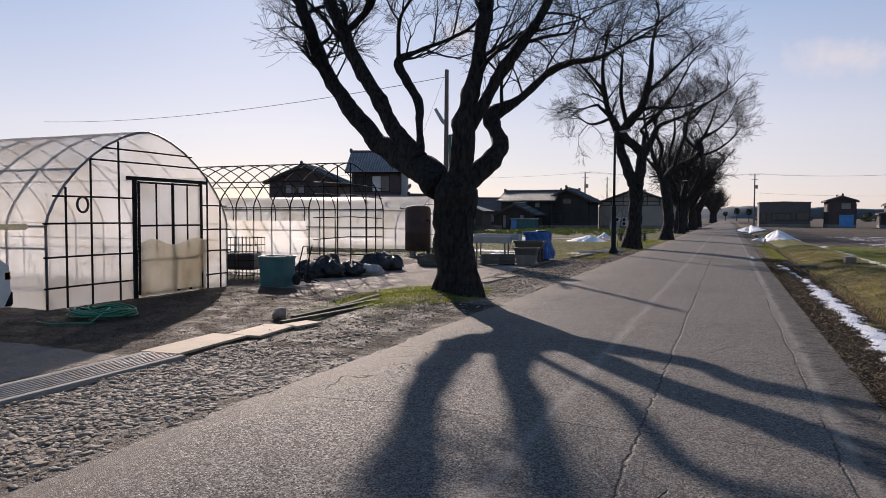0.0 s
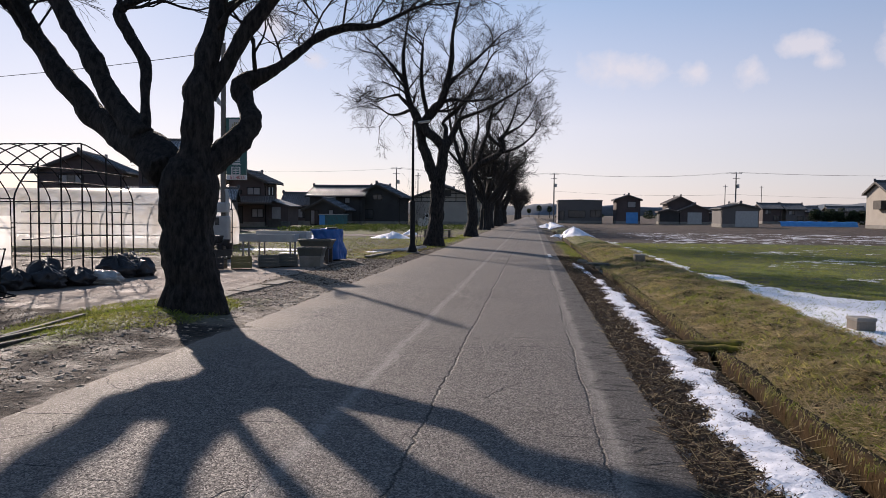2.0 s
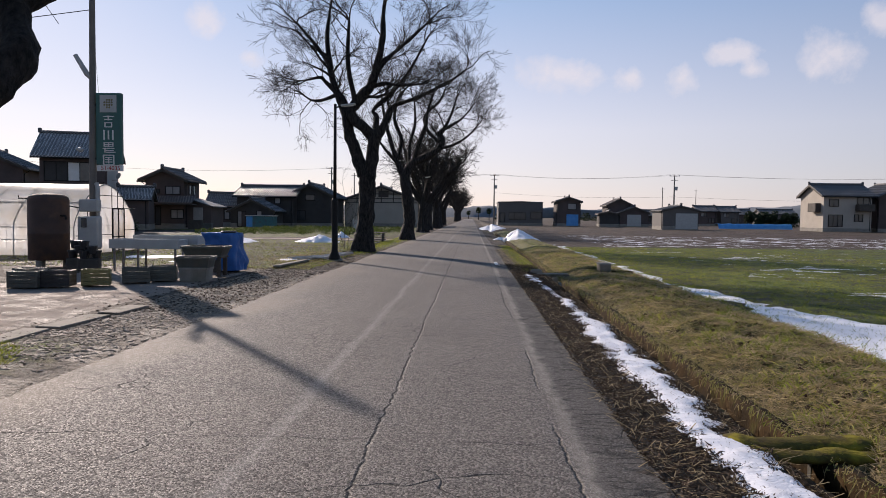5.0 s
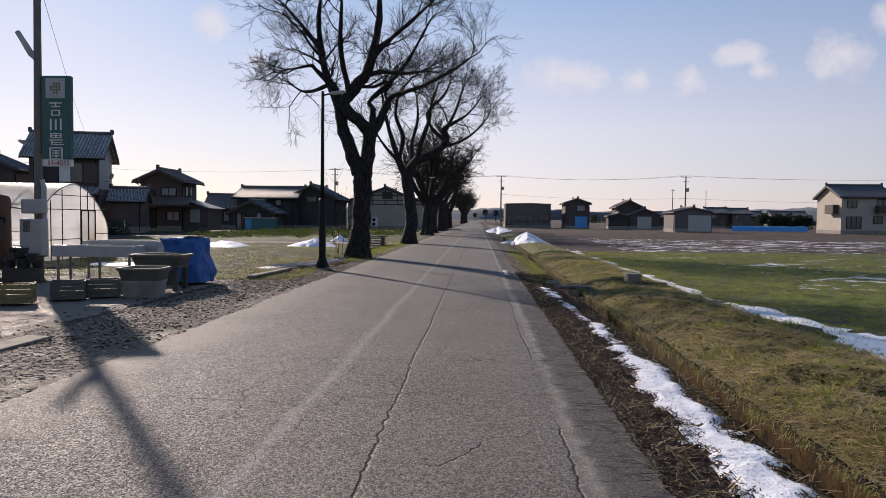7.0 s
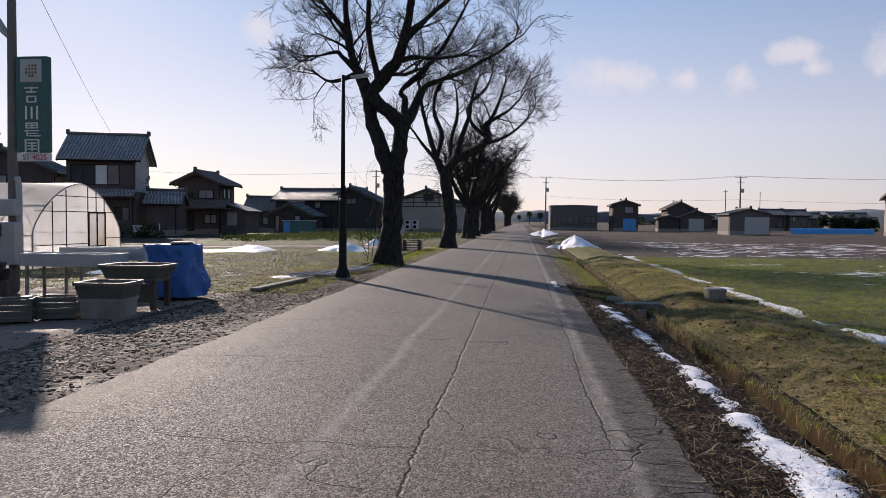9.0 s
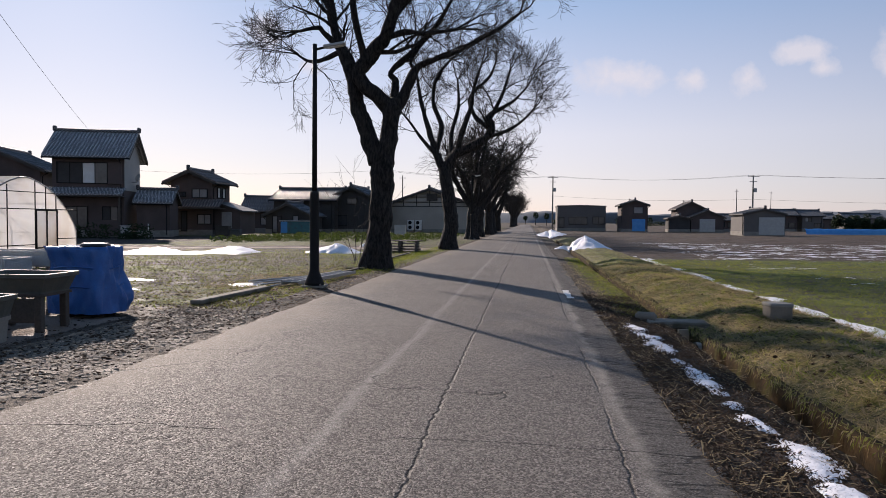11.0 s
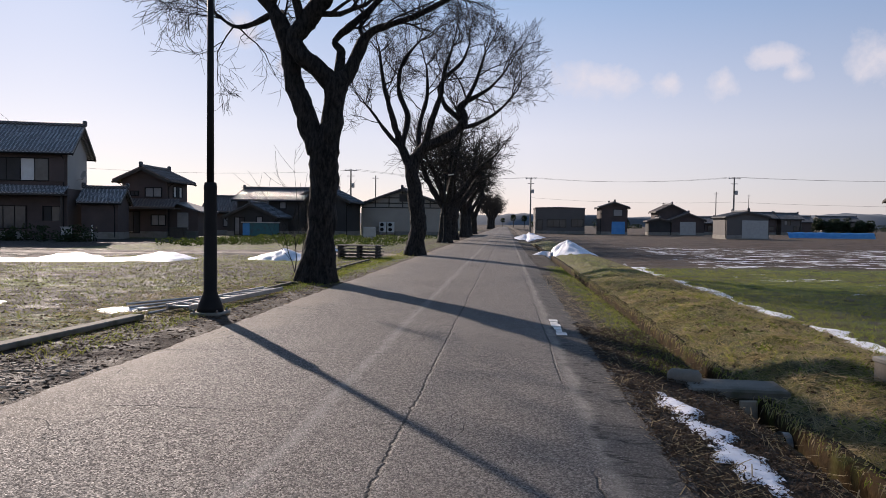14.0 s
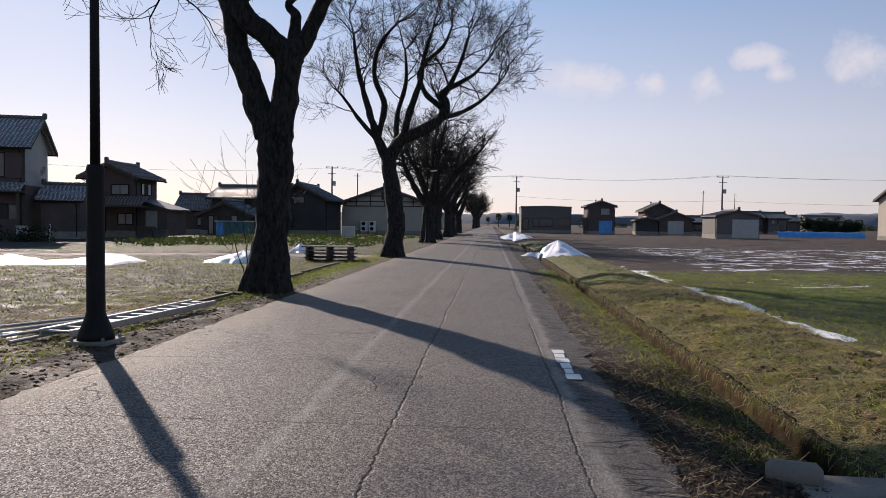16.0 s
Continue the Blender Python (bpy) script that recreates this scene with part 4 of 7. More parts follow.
far_tree = cherry_tree("bare cherry tree in the far row", (-4.4, 72, 0),
            [(0, 0, -0.1, 0.6), (0, 0, 1.0, 0.45), (0.1, 0, 2.2, 0.45), (0.1, 0, 2.9, 0.4)],
            [[(0.1, 0, 2.4, 0.3), (-0.9, 0.2, 3.8, 0.22), (-1.7, 0.3, 5.4, 0.16), (-2.2, 0.3, 7.2, 0.07)],
             [(0.1, 0, 2.5, 0.3), (0.3, 0.8, 4.3, 0.22), (0.2, 1.6, 6.2, 0.15), (0.4, 2.0, 8.3, 0.07)],
             [(0.2, 0, 2.5, 0.3), (1.3, -0.3, 3.9, 0.22), (2.4, -0.4, 5.4, 0.16), (3.8, -0.4, 6.6, 0.07)],
             [(0.1, 0, 2.6, 0.26), (0.5, -0.9, 4.4, 0.2), (0.9, -1.6, 6.4, 0.14), (1.4, -1.9, 8.4, 0.06)],
             [(0.1, 0, 2.7, 0.24), (-0.4, -0.8, 4.5, 0.18), (-1.2, -1.6, 6.0, 0.12), (-1.6, -1.9, 7.8, 0.05)]], 51, 2.2, 3, 1.15, 0.012)
for i, (xx, yy, s) in enumerate([(-4.6, 82, 1.02), (-4.2, 93, 0.96), (-4.5, 106, 1.0), (-4.4, 121, 0.9), (-4.5, 215, 1.05), (-4.3, 228, 1.0), (-4.6, 243, 1.1), (-4.5, 258, 1.0), (-4.4, 275, 1.05), (-4.6, 295, 1.1)]):
    t_ = copy_thing(far_tree, pose(xx, yy, 0, 0, 0, i * 67 + 40))
    t_.scale = (s, s, s)


# ---- houses ----
def window(parent, x, z, w, h, y, face="y", pane=CURTAIN, split=2):
    """A framed window set in a wall; face y: on the wall towards -y, face x: towards +x."""
    turn = 0 if face == "y" else 90
    m = Matrix.Rotation(radians(turn), 4, "Z")

    def put(geo, c, s):
        c = m @ Vector((c[0], c[1], c[2]))
        geo.box(c, s if face == "y" else (s[1], s[0], s[2]), 0, 0.008)
    a, b = (x, y) if face == "y" else (x, -y)
    fr = Geo()
    for q, dep in ((1.0, -0.09), (1.0, 0.03)):
        for ww, hh in ((w / 2 + 0.04, h / 2 + 0.04), (w / 2 - 0.03, h / 2 - 0.03)):
            for sx, sz in ((-1, -1), (1, -1), (1, 1), (-1, 1)):
                fr.v.append(tuple(m @ Vector((a + sx * ww, b + dep, z + sz * hh))))
    for i in range(4):
        j = (i + 1) % 4
        fr.f += [(i, j, j + 4, i + 4), (i + 8, i + 12, j + 12, j + 8), (i, i + 8, j + 8, j), (i + 4, j + 4, j + 12, i + 12)]
    f = part("window", fr, DARK_STEEL, parent, "dark metal window frame")
    for k in range(1, split):
        mg = Geo()
        put(mg, (a - w / 2 + w * k / split, b - 0.03, z), (0.045, 0.1, h - 0.05))
        part("mullion", mg, DARK_STEEL, f)
    for k in range(split):
        pg = Geo()
        put(pg, (a - w / 2 + w * (k + 0.5) / split, b - 0.012 - 0.01 * (k % 2), z), (w / split - 0.03, 0.02, h - 0.03))
        part("pane", pg, pane[k % len(pane)] if isinstance(pane, tuple) else (pane if k % 2 == 0 else GLASS), f)
    return f


def house(label, at, turn, w, d, eave, ridge, axis, walls, tiles, wins=(), over=0.6, name="house", lean=None, wave=0.28, doors=()):
    """A gabled house on its base centre: w along x, d along y, ridge along axis."""
    hs = thing(name, label, name.replace("_", " "), at, turn)
    g = Geo()
    m = Matrix.Identity(4) if axis == "y" else Matrix.Rotation(radians(90), 4, "Z")
    a, b = (w, d) if axis == "y" else (d, w)
    g.prism([(-a / 2, -0.3), (a / 2, -0.3), (a / 2, eave), (0, ridge - 0.12), (-a / 2, eave)], b, m)
    part("wall", g, walls, hs)
    slope = (ridge - eave) / (a / 2)
    for s in (-1, 1):
        g = Geo()
        run, n = a / 2 + over, max(4, int((b + 2 * over) / wave))
        per = 4
        cols = n * per + 1
        rows = 18
        for j in range(rows + 1):
            for i in range(cols):
                q = j / rows
                x = s * run * q
                y = -(b / 2 + over) + (b + 2 * over) * i / (cols - 1)
                z = ridge - slope * run * q + 0.035 * math.cos(math.tau * i / per) + 0.09 + 0.028 * (j % 2)
                g.v.append(tuple(m @ Vector((x, y, z))))
        top = len(g.v)
        for j in (0, rows):
            for i in range(cols):
                q = j / rows
                y = -(b / 2 + over) + (b + 2 * over) * i / (cols - 1)
                g.v.append(tuple(m @ Vector((s * run * q, y, ridge - slope * run * q - 0.06))))
        for j in range(rows):
            for i in range(cols - 1):
                g.f.append((j * cols + i, j * cols + i + 1, (j + 1) * cols + i + 1, (j + 1) * cols + i)[::s])
        for i in range(cols - 1):
            g.f.append((top + i, top + cols + i, top + cols + i + 1, top + i + 1)[::s])
            g.f.append((rows * cols + i, rows * cols + i + 1, top + cols + i + 1, top + cols + i)[::s])
        for i in (0, cols - 1):
            g.f.append(tuple([j * cols + i for j in range(rows + 1)] + [top + cols + i, top + i]))
        part("roof", g, tiles, hs)
    pitched = ridge - eave > 0.4
    ends = (m @ Vector((0, -b / 2 - over, ridge + 0.2)), m @ Vector((0, b / 2 + over, ridge + 0.2)))
    if pitched:
        g = Geo()
        mid = ends[0].lerp(ends[1], 0.5)
        g.box(mid - Vector((0, 0, 0.06)), (0.34, b + 2 * over, 0.2) if axis == "y" else (b + 2 * over, 0.34, 0.2), 0, 0.03)
        g.tube([ends[0], mid - Vector((0, 0, 0.03)), ends[1]], 0.13, 8)
        part("ridge", g, TILES, hs)
        for e in ends:
            part("ridge_end", Geo().box(e + Vector((0, 0, 0.08)), (0.3, 0.3, 0.46), 0, 0.1), TILES, hs)
        for e in (-1, 1):                          # boards along the gable edges
            for q in (-1, 1):
                top = Vector((0, e * (b / 2 + over - 0.03), ridge - 0.02))
                low = Vector((q * (a / 2 + over), e * (b / 2 + over - 0.03), ridge - slope * (a / 2 + over) - 0.02))
                bg = Geo()
                bg.add([m @ (p_ + Vector((0, w_, h_))) for p_ in (top, low) for w_ in (-0.035, 0.035) for h_ in (-0.2, 0.02)],
                       [(0, 1, 3, 2), (4, 6, 7, 5), (0, 4, 5, 1), (2, 3, 7, 6), (1, 5, 7, 3), (0, 2, 6, 4)])
                part("barge_board", bg, WOOD_DARK, hs)
        for q in (-1, 1):                          # gutters under the eaves, with a downpipe each
            zg = ridge - slope * (a / 2 + over) - 0.1
            xg = q * (a / 2 + over + 0.03)
            gt = part("gutter", Geo().tube([m @ Vector((xg, -b / 2 - over, zg)), m @ Vector((xg, b / 2 + over, zg))], 0.06, 8), DARK_STEEL, hs)
            xw = q * (a / 2 + 0.07)
            part("downpipe", Geo().tube([m @ Vector((xg, -b / 2 + 0.25, zg)), m @ Vector((xw, -b / 2 + 0.25, zg - 0.35)), m @ Vector((xw, -b / 2 + 0.25, 0))], 0.04, 6), DARK_STEEL, gt)
    fg = Geo()
    fg.box((0, 0, 0.1), (w + 0.06, d + 0.06, 0.6), 0, 0.02)
    part("foundation", fg, CONCRETE, hs)
    for q in wins:
        window(hs, *q)
    for x, z, ww, hh, y, mt in doors:
        g = Geo().box((x, y - 0.02, z), (ww, 0.06, hh), 0, 0.01)
        part("door", g, mt, hs)
    if lean:                                       # a lean-to roof along the front
        z0, z1, out, x0, x1 = lean
        g = Geo()
        n = int((x1 - x0) / 0.25) * 4 + 1
        for j in range(2):
            for i in range(n):
                x = x0 + (x1 - x0) * i / (n - 1)
                g.v.append((x, -d / 2 - out * j, z0 + (z1 - z0) * j + 0.03 * math.cos(math.tau * i / 4)))
        for i in range(n):
            x = x0 + (x1 - x0) * i / (n - 1)
            g.v.append((x, -d / 2 - out, z1 - 0.12))
        for i in range(n - 1):
            g.f.append((n + i, n + i + 1, i + 1, i))
            g.f.append((2 * n + i, 2 * n + i + 1, n + i + 1, n + i))
        part("lower_roof", g, tiles, hs)
        g = Geo()
        g.box(((x0 + x1) / 2, -d / 2 - out * 0.5, z1 - 0.2), (x1 - x0, out, 0.1), 0, 0.02)
        part("eave_board", g, WOOD_DARK, hs)
    return hs


h1 = house("two-storey brown house with grey glazed tile roof", (-36.8, 72.0, 0), 16, 5.6, 4.8, 6.9, 8.75, "x", PLASTER_DARK, TILES_GLAZED,
      [(-0.45, 5.15, 3.9, 1.7, -2.4, "y", (BOARD, BOARD, WHITE, GLASS), 4), (-1.3, 1.5, 2.4, 1.7, -2.4, "y", (GLASS,), 3), (1.7, 1.4, 1.2, 1.9, -2.4, "y", (BOARD, GLASS), 2)], 0.6, lean=(3.95, 3.4, 1.3, -4.0, 3.0))
part("shutter_box", Geo().box((2.1, -2.46, 5.15), (1.1, 0.14, 1.85), 0, 0.02), PLASTER_DARK, h1, "brown shutter box beside the window")
part("fascia", Geo().box((0.0, -2.44, 6.5), (5.5, 0.09, 0.3), 0, 0.01), WOOD_DARK, h1)
part("porch_post", Geo().box((2.7, -3.5, 1.6), (0.14, 0.14, 3.3), 0, 0.01), WOOD_DARK, h1)
part("porch_wall", Geo().box((1.4, -3.1, 0.6), (2.2, 0.12, 1.3), 0, 0.02), PLASTER_DARK, h1)
part("gable_panel", Geo().prism([(-2.36, 3.75), (2.36, 3.75), (2.36, 6.75), (0, 8.5), (-2.36, 6.75)], 0.04, Matrix.Translation((2.825, 0, 0)) @ Matrix.Rotation(radians(90), 4, "Z")), PLASTER_GABLE, h1, "cream plastered gable")
g = Geo().lathe([(0.02, 0), (0.2, 0.05), (0.32, 0.13)], (0, 0, 0), 16)
dish = part("satellite_dish", g, GREY_BOX, h1, "small grey dish on bracket")
dish.matrix_basis = pose(3.5, -0.5, 4.9, 70, 0, -40)
part("bracket", Geo().tube([(2.8, -0.3, 4.5), (3.3, -0.4, 4.55), (3.5, -0.5, 4.9)], 0.025, 6), STEEL, h1)
house("two-storey brown farmhouse with tiled gable roof", (-49.0, 77.0, 0), 16, 8.4, 8.0, 5.9, 7.7, "y", PLASTER_DARK, TILES, [(1.0, 2.0, 2.0, 1.2, -4.0, "y", GLASS, 2), (-1.0, 4.8, 2.4, 1.0, -4.0, "y", CURTAIN, 3)], 0.6, lean=(3.6, 3.0, 1.2, -4.4, 4.4))
house("small brown outbuilding with glazed tile roof", (-32.2, 73.6, 0), 16, 2.7, 3.4, 2.9, 3.85, "x", PLASTER_DARK, TILES_GLAZED, [], 0.3, "outbuilding")
h2 = house("brown two-storey house with low gabled roof", (-31.75, 80.9, 0), 0, 4.1, 4.0, 5.1, 6.0, "y", PLASTER_DARK, TILES_BROWN,
      [(0.85, 3.85, 1.5, 0.8, -2.0, "y", (CURTAIN,), 2), (-0.9, 3.75, 0.7, 0.4, -2.0, "y", (GLASS,), 2), (0.0, 3.95, 1.7, 0.95, 2.05, "x", (WHITE, GLASS, WHITE), 3), (1.3, 1.4, 1.3, 0.9, -2.0, "y", (CURTAIN,), 2), (-1.0, 1.2, 1.1, 1.9, -2.0, "y", (GLASS,), 2)], 0.6, lean=(3.3, 2.6, 1.3, -2.6, 3.4))
part("side_wing", Geo().prism([(0, 0), (2.6, 0), (2.6, 2.3), (0, 3.1)], 3.6, Matrix.Translation((2.05, 0.3, 0))), PLASTER_DARK, h2)
part("wing_roof", Geo().prism([(0, 3.12), (2.95, 2.24), (2.95, 2.12), (0, 3.0)], 4.2, Matrix.Translation((2.05, 0.3, 0))), TILES, h2)
part("wing_window", Geo().box((3.3, -1.52, 1.35), (1.0, 0.06, 1.5), 0, 0.02), CURTAIN, h2, "curtained wing window")
house("small grey house with tiled roof", (-31.8, 98.5, 0), 10, 4.4, 6, 2.6, 4.1, "x", PLASTER_DARK, TILES_BROWN, [(0.5, 1.4, 1.2, 1.2, -3, "y", CURTAIN, 2)], 0.4)
house("dark board-clad two-storey house with tiled roof", (-26.0, 98.6, 0), 0, 7.2, 7.0, 3.9, 5.1, "x", BOARD, TILES,
      [(-1.0, 3.2, 1.4, 0.8, -3.5, "y", GLASS, 2), (1.6, 3.2, 0.7, 0.7, -3.5, "y", CURTAIN, 1)], 0.5)
house("dark low gabled house front", (-25.9, 91.6, 0), 0, 5.0, 4.5, 2.0, 3.2, "y", BOARD, TILES, [(0.9, 1.2, 0.6, 1.3, -2.25, "y", CURTAIN, 1), (-1.2, 0.9, 1.0, 1.8, -2.25, "y", CURTAIN, 2)], 0.4)
house("dark house with grey gable and tiled roof", (-20.7, 101, 0), 0, 5.8, 8.0, 4.0, 5.4, "y", BOARD, TILES, [(0, 3.7, 1.2, 0.7, -4, "y", GLASS, 2), (-1.4, 1.4, 1.6, 1.2, -4, "y", GLASS, 2)], 0.6)
hall = house("cream village hall with half-timbered gable", (-12.5, 111, 0), 0, 10.2, 12, 3.75, 5.55, "y", PLASTER, TILES_BROWN, [], 0.5, "hall")
g = Geo()
for z, hw in ((3.3, 5.05), (3.85, 4.6), (4.5, 2.8)):
    g.box((0, -6.04, z), (hw * 2, 0.1, 0.11), 0, 0.01)
for x in (-3.4, -1.7, 0, 1.7, 3.4):
    top = 5.35 - abs(x) * 0.353
    g.box((x, -6.06, (3.3 + top) / 2), (0.11, 0.1, top - 3.3), 0, 0.01)
part("half_timbering", g, WOOD_DARK, hall)
part("gable_vent", Geo().box((0.3, -6.1, 4.5), (1.4, 0.08, 0.9), 0, 0.02), WOOD_DARK, hall)

# the buildings across the field
house("flat-topped grey metal warehouse", (9.55, 147.6, 0), 0, 8.5, 9.0, 4.3, 4.42, "y", SIDING, SIDING,
      [(-0.6, 1.7, 3.2, 1.3, -4.5, "y", GLASS, 3), (3.0, 1.8, 2.0, 1.3, -4.5, "y", GLASS, 2), (-3.5, 1.4, 0.9, 1.8, -4.5, "y", GLASS, 1)], 0.08, "warehouse", wave=0.6)
house("small brown two-storey house with blue shutter", (18.35, 143, 0), 0, 4.3, 6.0, 4.6, 5.3, "y", PLASTER_DARK, TILES, [(0.6, 3.6, 1.5, 1.1, -3, "y", CURTAIN, 1)], 0.4,
      doors=[(0.7, 1.05, 2.2, 2.1, -3.0, BLUE_PALE)])
house("brown barn with raised roof", (28.9, 148, 0), 0, 4.6, 6.0, 4.1, 5.2, "y", PLASTER_DARK, TILES_BROWN, [], 0.4, "barn")
house("low brown storehouse with pale shutter", (31.0, 143.6, 0), 0, 5.4, 3, 2.6, 3.65, "y", PLASTER_DARK, TILES_BROWN, [], 0.35, "storehouse", doors=[(0, 1.1, 2.6, 2.2, -1.5, GREY_BOX)])
house("dark open-fronted lean-to store", (26.3, 143.6, 0), 0, 3.6, 3, 2.3, 2.7, "y", BOARD, TILES_BROWN, [], 0.3, "storehouse")
house("grey corrugated shed with double doors", (30.9, 115, 0), 0, 5.2, 6.0, 2.75, 3.35, "y", SIDING, TILES, [], 0.2, "shed", doors=[(0.9, 1.15, 3.2, 2.3, -3.0, GREY_BOX)])
wh = house("cream two-storey house with dark roof and balcony", (55.0, 115.7, 0), 0, 6.9, 7.2, 5.3, 6.85, "x", PLASTER, TILES,
      [(-2.0, 4.1, 1.3, 1.0, -3.6, "y", GLASS, 2), (-1.7, 1.5, 2.0, 1.7, -3.6, "y", GLASS, 3), (1.6, 1.9, 1.2, 1.0, -3.6, "y", GLASS, 2), (2.2, 4.2, 1.6, 1.3, -3.6, "y", GLASS, 2)], 0.5)
part("balcony", Geo().box((2.2, -4.2, 3.4), (2.2, 1.2, 1.0), 0, 0.03), WOOD_DARK, wh)
part("porch_balcony", Geo().box((-3.85, -1.6, 3.4), (0.8, 2.4, 1.3), 0, 0.03), WOOD_DARK, wh)
house("brown two-storey house at the field edge", (64.0, 117, 0), 0, 8.0, 8, 5.2, 7.1, "y", PLASTER_DARK, TILES, [(0, 4, 1.6, 1.1, -4, "y", GLASS, 2)], 0.5)
for i, (xx, yy, w_, e_, r_) in enumerate([(56.5, 181, 4.2, 3.5, 4.6), (61.8, 181, 4.2, 3.4, 4.5), (72.0, 205, 9, 3.0, 4.2), (46.0, 170, 6.0, 2.2, 3.0), (38.0, 160, 4.0, 2.2, 3.2), (92, 225, 10, 3.4, 4.6), (81, 260, 12, 3.0, 4.4)]):
    house("distant grey house with dark tiled roof", (xx, yy, 0), 0, w_, 6.5, e_, r_, "x", SIDING if i % 2 else PLASTER_DARK, TILES, [(-0.9, e_ - 0.9, 1.3, 0.9, -3.25, "y", CURTAIN, 2), (1.0, 1.2, 1.3, 1.0, -3.25, "y", GLASS, 2)], 0.4)
house("pale low roadside building behind the tree row", (-10.5, 172, 0), 0, 8, 10, 3.0, 3.3, "y", PLASTER, SIDING, [], 0.2, "storehouse", wave=0.6)


# ---- greenhouses ----
def arch(half, shoulder, top, n=18, power=1.6):
    """The outline of a hoop, from foot to foot."""
    pts = [(-half, 0.0), (-half, shoulder)]
    for i in range(1, n):
        a = math.pi * (1 - i / n)
        c, s = math.cos(a), math.sin(a)
        pts.append((half * math.copysign(abs(c) ** (2 / power), c), shoulder + (top - shoulder) * abs(s) ** (2 / power * 1.08)))
    return pts + [(half, shoulder), (half, 0.0)]


def sheet(parent, name, outline, x0, x1, material, label="", skip=0, wrinkle=0.015):
    """Film drawn over hoops, from x0 to x1."""
    g = Geo()
    n = max(2, int(abs(x1 - x0) / 0.3))
    pts = outline[skip:len(outline) - skip] if skip else outline
    for i in range(n + 1):
        x = x0 + (x1 - x0) * i / n
        for y, z in pts:
            k = wrinkle * wob(x, z + y, 2.0, 6)
            g.v.append((x, y * 1.012 + k, z * 1.008 + k))
    m = len(pts)
    g.f = [(i * m + j, i * m + j + 1, (i + 1) * m + j + 1, (i + 1) * m + j) for i in range(n) for j in range(m - 1)]
    return part(name, g, material, parent, label, True)


def end_sheet(parent, outline, x, material):
    g = Geo()
    n = len(outline)
    g.v = [(x, y, z) for y, z in outline] + [(x, 0.0, 1.0)]
    g.f = [(i, (i + 1) % n, n) for i in range(n)]
    return part("end_film", g, material, parent)


def z_at(outline, y):
    for (a, b), (c, d) in zip(outline[1:], outline[2:]):
        if a <= y <= c and c > a:
            return b + (d - b) * (y - a) / (c - a)
    return outline[1][1]


def greenhouse(label, at, half, shoulder, top, length, spacing, r, door_y, film, covered=True, tie_z=(1.0,)):
    """A pipe-framed tunnel whose end faces +x and whose ridge runs towards -x."""
    gh = thing("greenhouse" if covered else "bare_greenhouse", label, "greenhouse", at)
    o = arch(half, shoulder, top)
    n = int(length / spacing)
    hoop = Geo().tube([(0, y, z) for y, z in o], r, 6)
    me = None
    for i in range(n + 1):
        if me is None:
            h = part("hoop", hoop, STEEL if covered else DARK_STEEL, gh, "", True)
            me = h.data
        else:
            h = new("hoop", me)
            h.parent = gh
        h.location = (-i * spacing, 0, 0)
    for y, z in [o[1], o[len(o) // 2], o[-2], o[5], o[-6]]:
        part("purlin", Geo().tube([(0.02, y, z), (-length / 2, y, z), (-length, y, z)], r * 0.9, 6), STEEL if covered else DARK_STEEL, gh)
    for z in tie_z:
        for s in (-1, 1):
            part("side_rail", Geo().tube([(0.02, s * half, z), (-length, s * half, z)], r * 0.8, 6), STEEL if covered else DARK_STEEL, gh)
    if covered:
        sheet(gh, "film", o, 0.0, -length, film)
        end_sheet(gh, o, 0.012, film)
        end_sheet(gh, o, -length, film)
    return gh, o


gh1, o1 = greenhouse("arched pipe greenhouse covered in cloudy plastic film", (-10.15, 10.3, -0.03), 2.2, 1.36, 3.1, 15, 0.9, 0.022, 0, FILM)
# its end wall: uprights, rails and a pair of sliding doors
for y in (-1.85, -1.35, -0.75, 1.55, 1.95):
    part("upright", Geo().tube([(0.035, y, 0), (0.035, y, z_at(o1, y) - 0.02)], 0.018, 6), DARK_STEEL, gh1)
for y0, y1, z in ((-2.28, -0.4, 0.35), (-2.28, -0.4, 0.85), (-2.28, -0.4, 1.4), (-2.1, -0.4, 1.85), (1.3, 2.28, 0.3), (1.3, 2.28, 0.8), (1.3, 2.28, 1.25), (1.3, 2.15, 1.75), (-1.1, 1.1, 2.72), (-1.35, 1.35, 2.5)):
    part("rail", Geo().tube([(0.04, y0, z), (0.04, (y0 + y1) / 2, z + 0.005), (0.04, y1, z)], 0.016, 6), DARK_STEEL, gh1)
part("door_track", Geo().box((0.06, 0.45, 2.22), (0.06, 2.1, 0.07), 0, 0.01), DARK_STEEL, gh1, "dark steel sliding door track")
for y in (-0.42, 1.32):
    part("door_post", Geo().box((0.06, y, 1.1), (0.05, 0.09, 2.2), 0, 0.01), DARK_STEEL, gh1)
for k, (a, b) in enumerate(((-0.36, 0.5), (0.46, 1.26))):
    g = Geo()
    for y in (a, b):
        g.box((0.1 + 0.03 * k, y, 1.12), (0.035, 0.05, 2.1), 0, 0.006)
    for z in (0.08, 0.7, 1.35, 2.15):
        g.box((0.1 + 0.03 * k, (a + b) / 2, z), (0.03, b - a, 0.035), 0, 0.006)
    g.box((0.1 + 0.03 * k, (a + b) / 2, 1.5), (0.03, 0.025, 1.3), 0, 0.006)
    d = part("door", g, DARK_STEEL, gh1, "sliding door with dark pipe frame")
    g = Geo()
    g.add([(0.085 + 0.03 * k, a, 0.08), (0.085 + 0.03 * k, b, 0.08), (0.085 + 0.03 * k, b, 2.15), (0.085 + 0.03 * k, a, 2.15)], [(0, 1, 2, 3)])
    part("door_film", g, FILM, d)
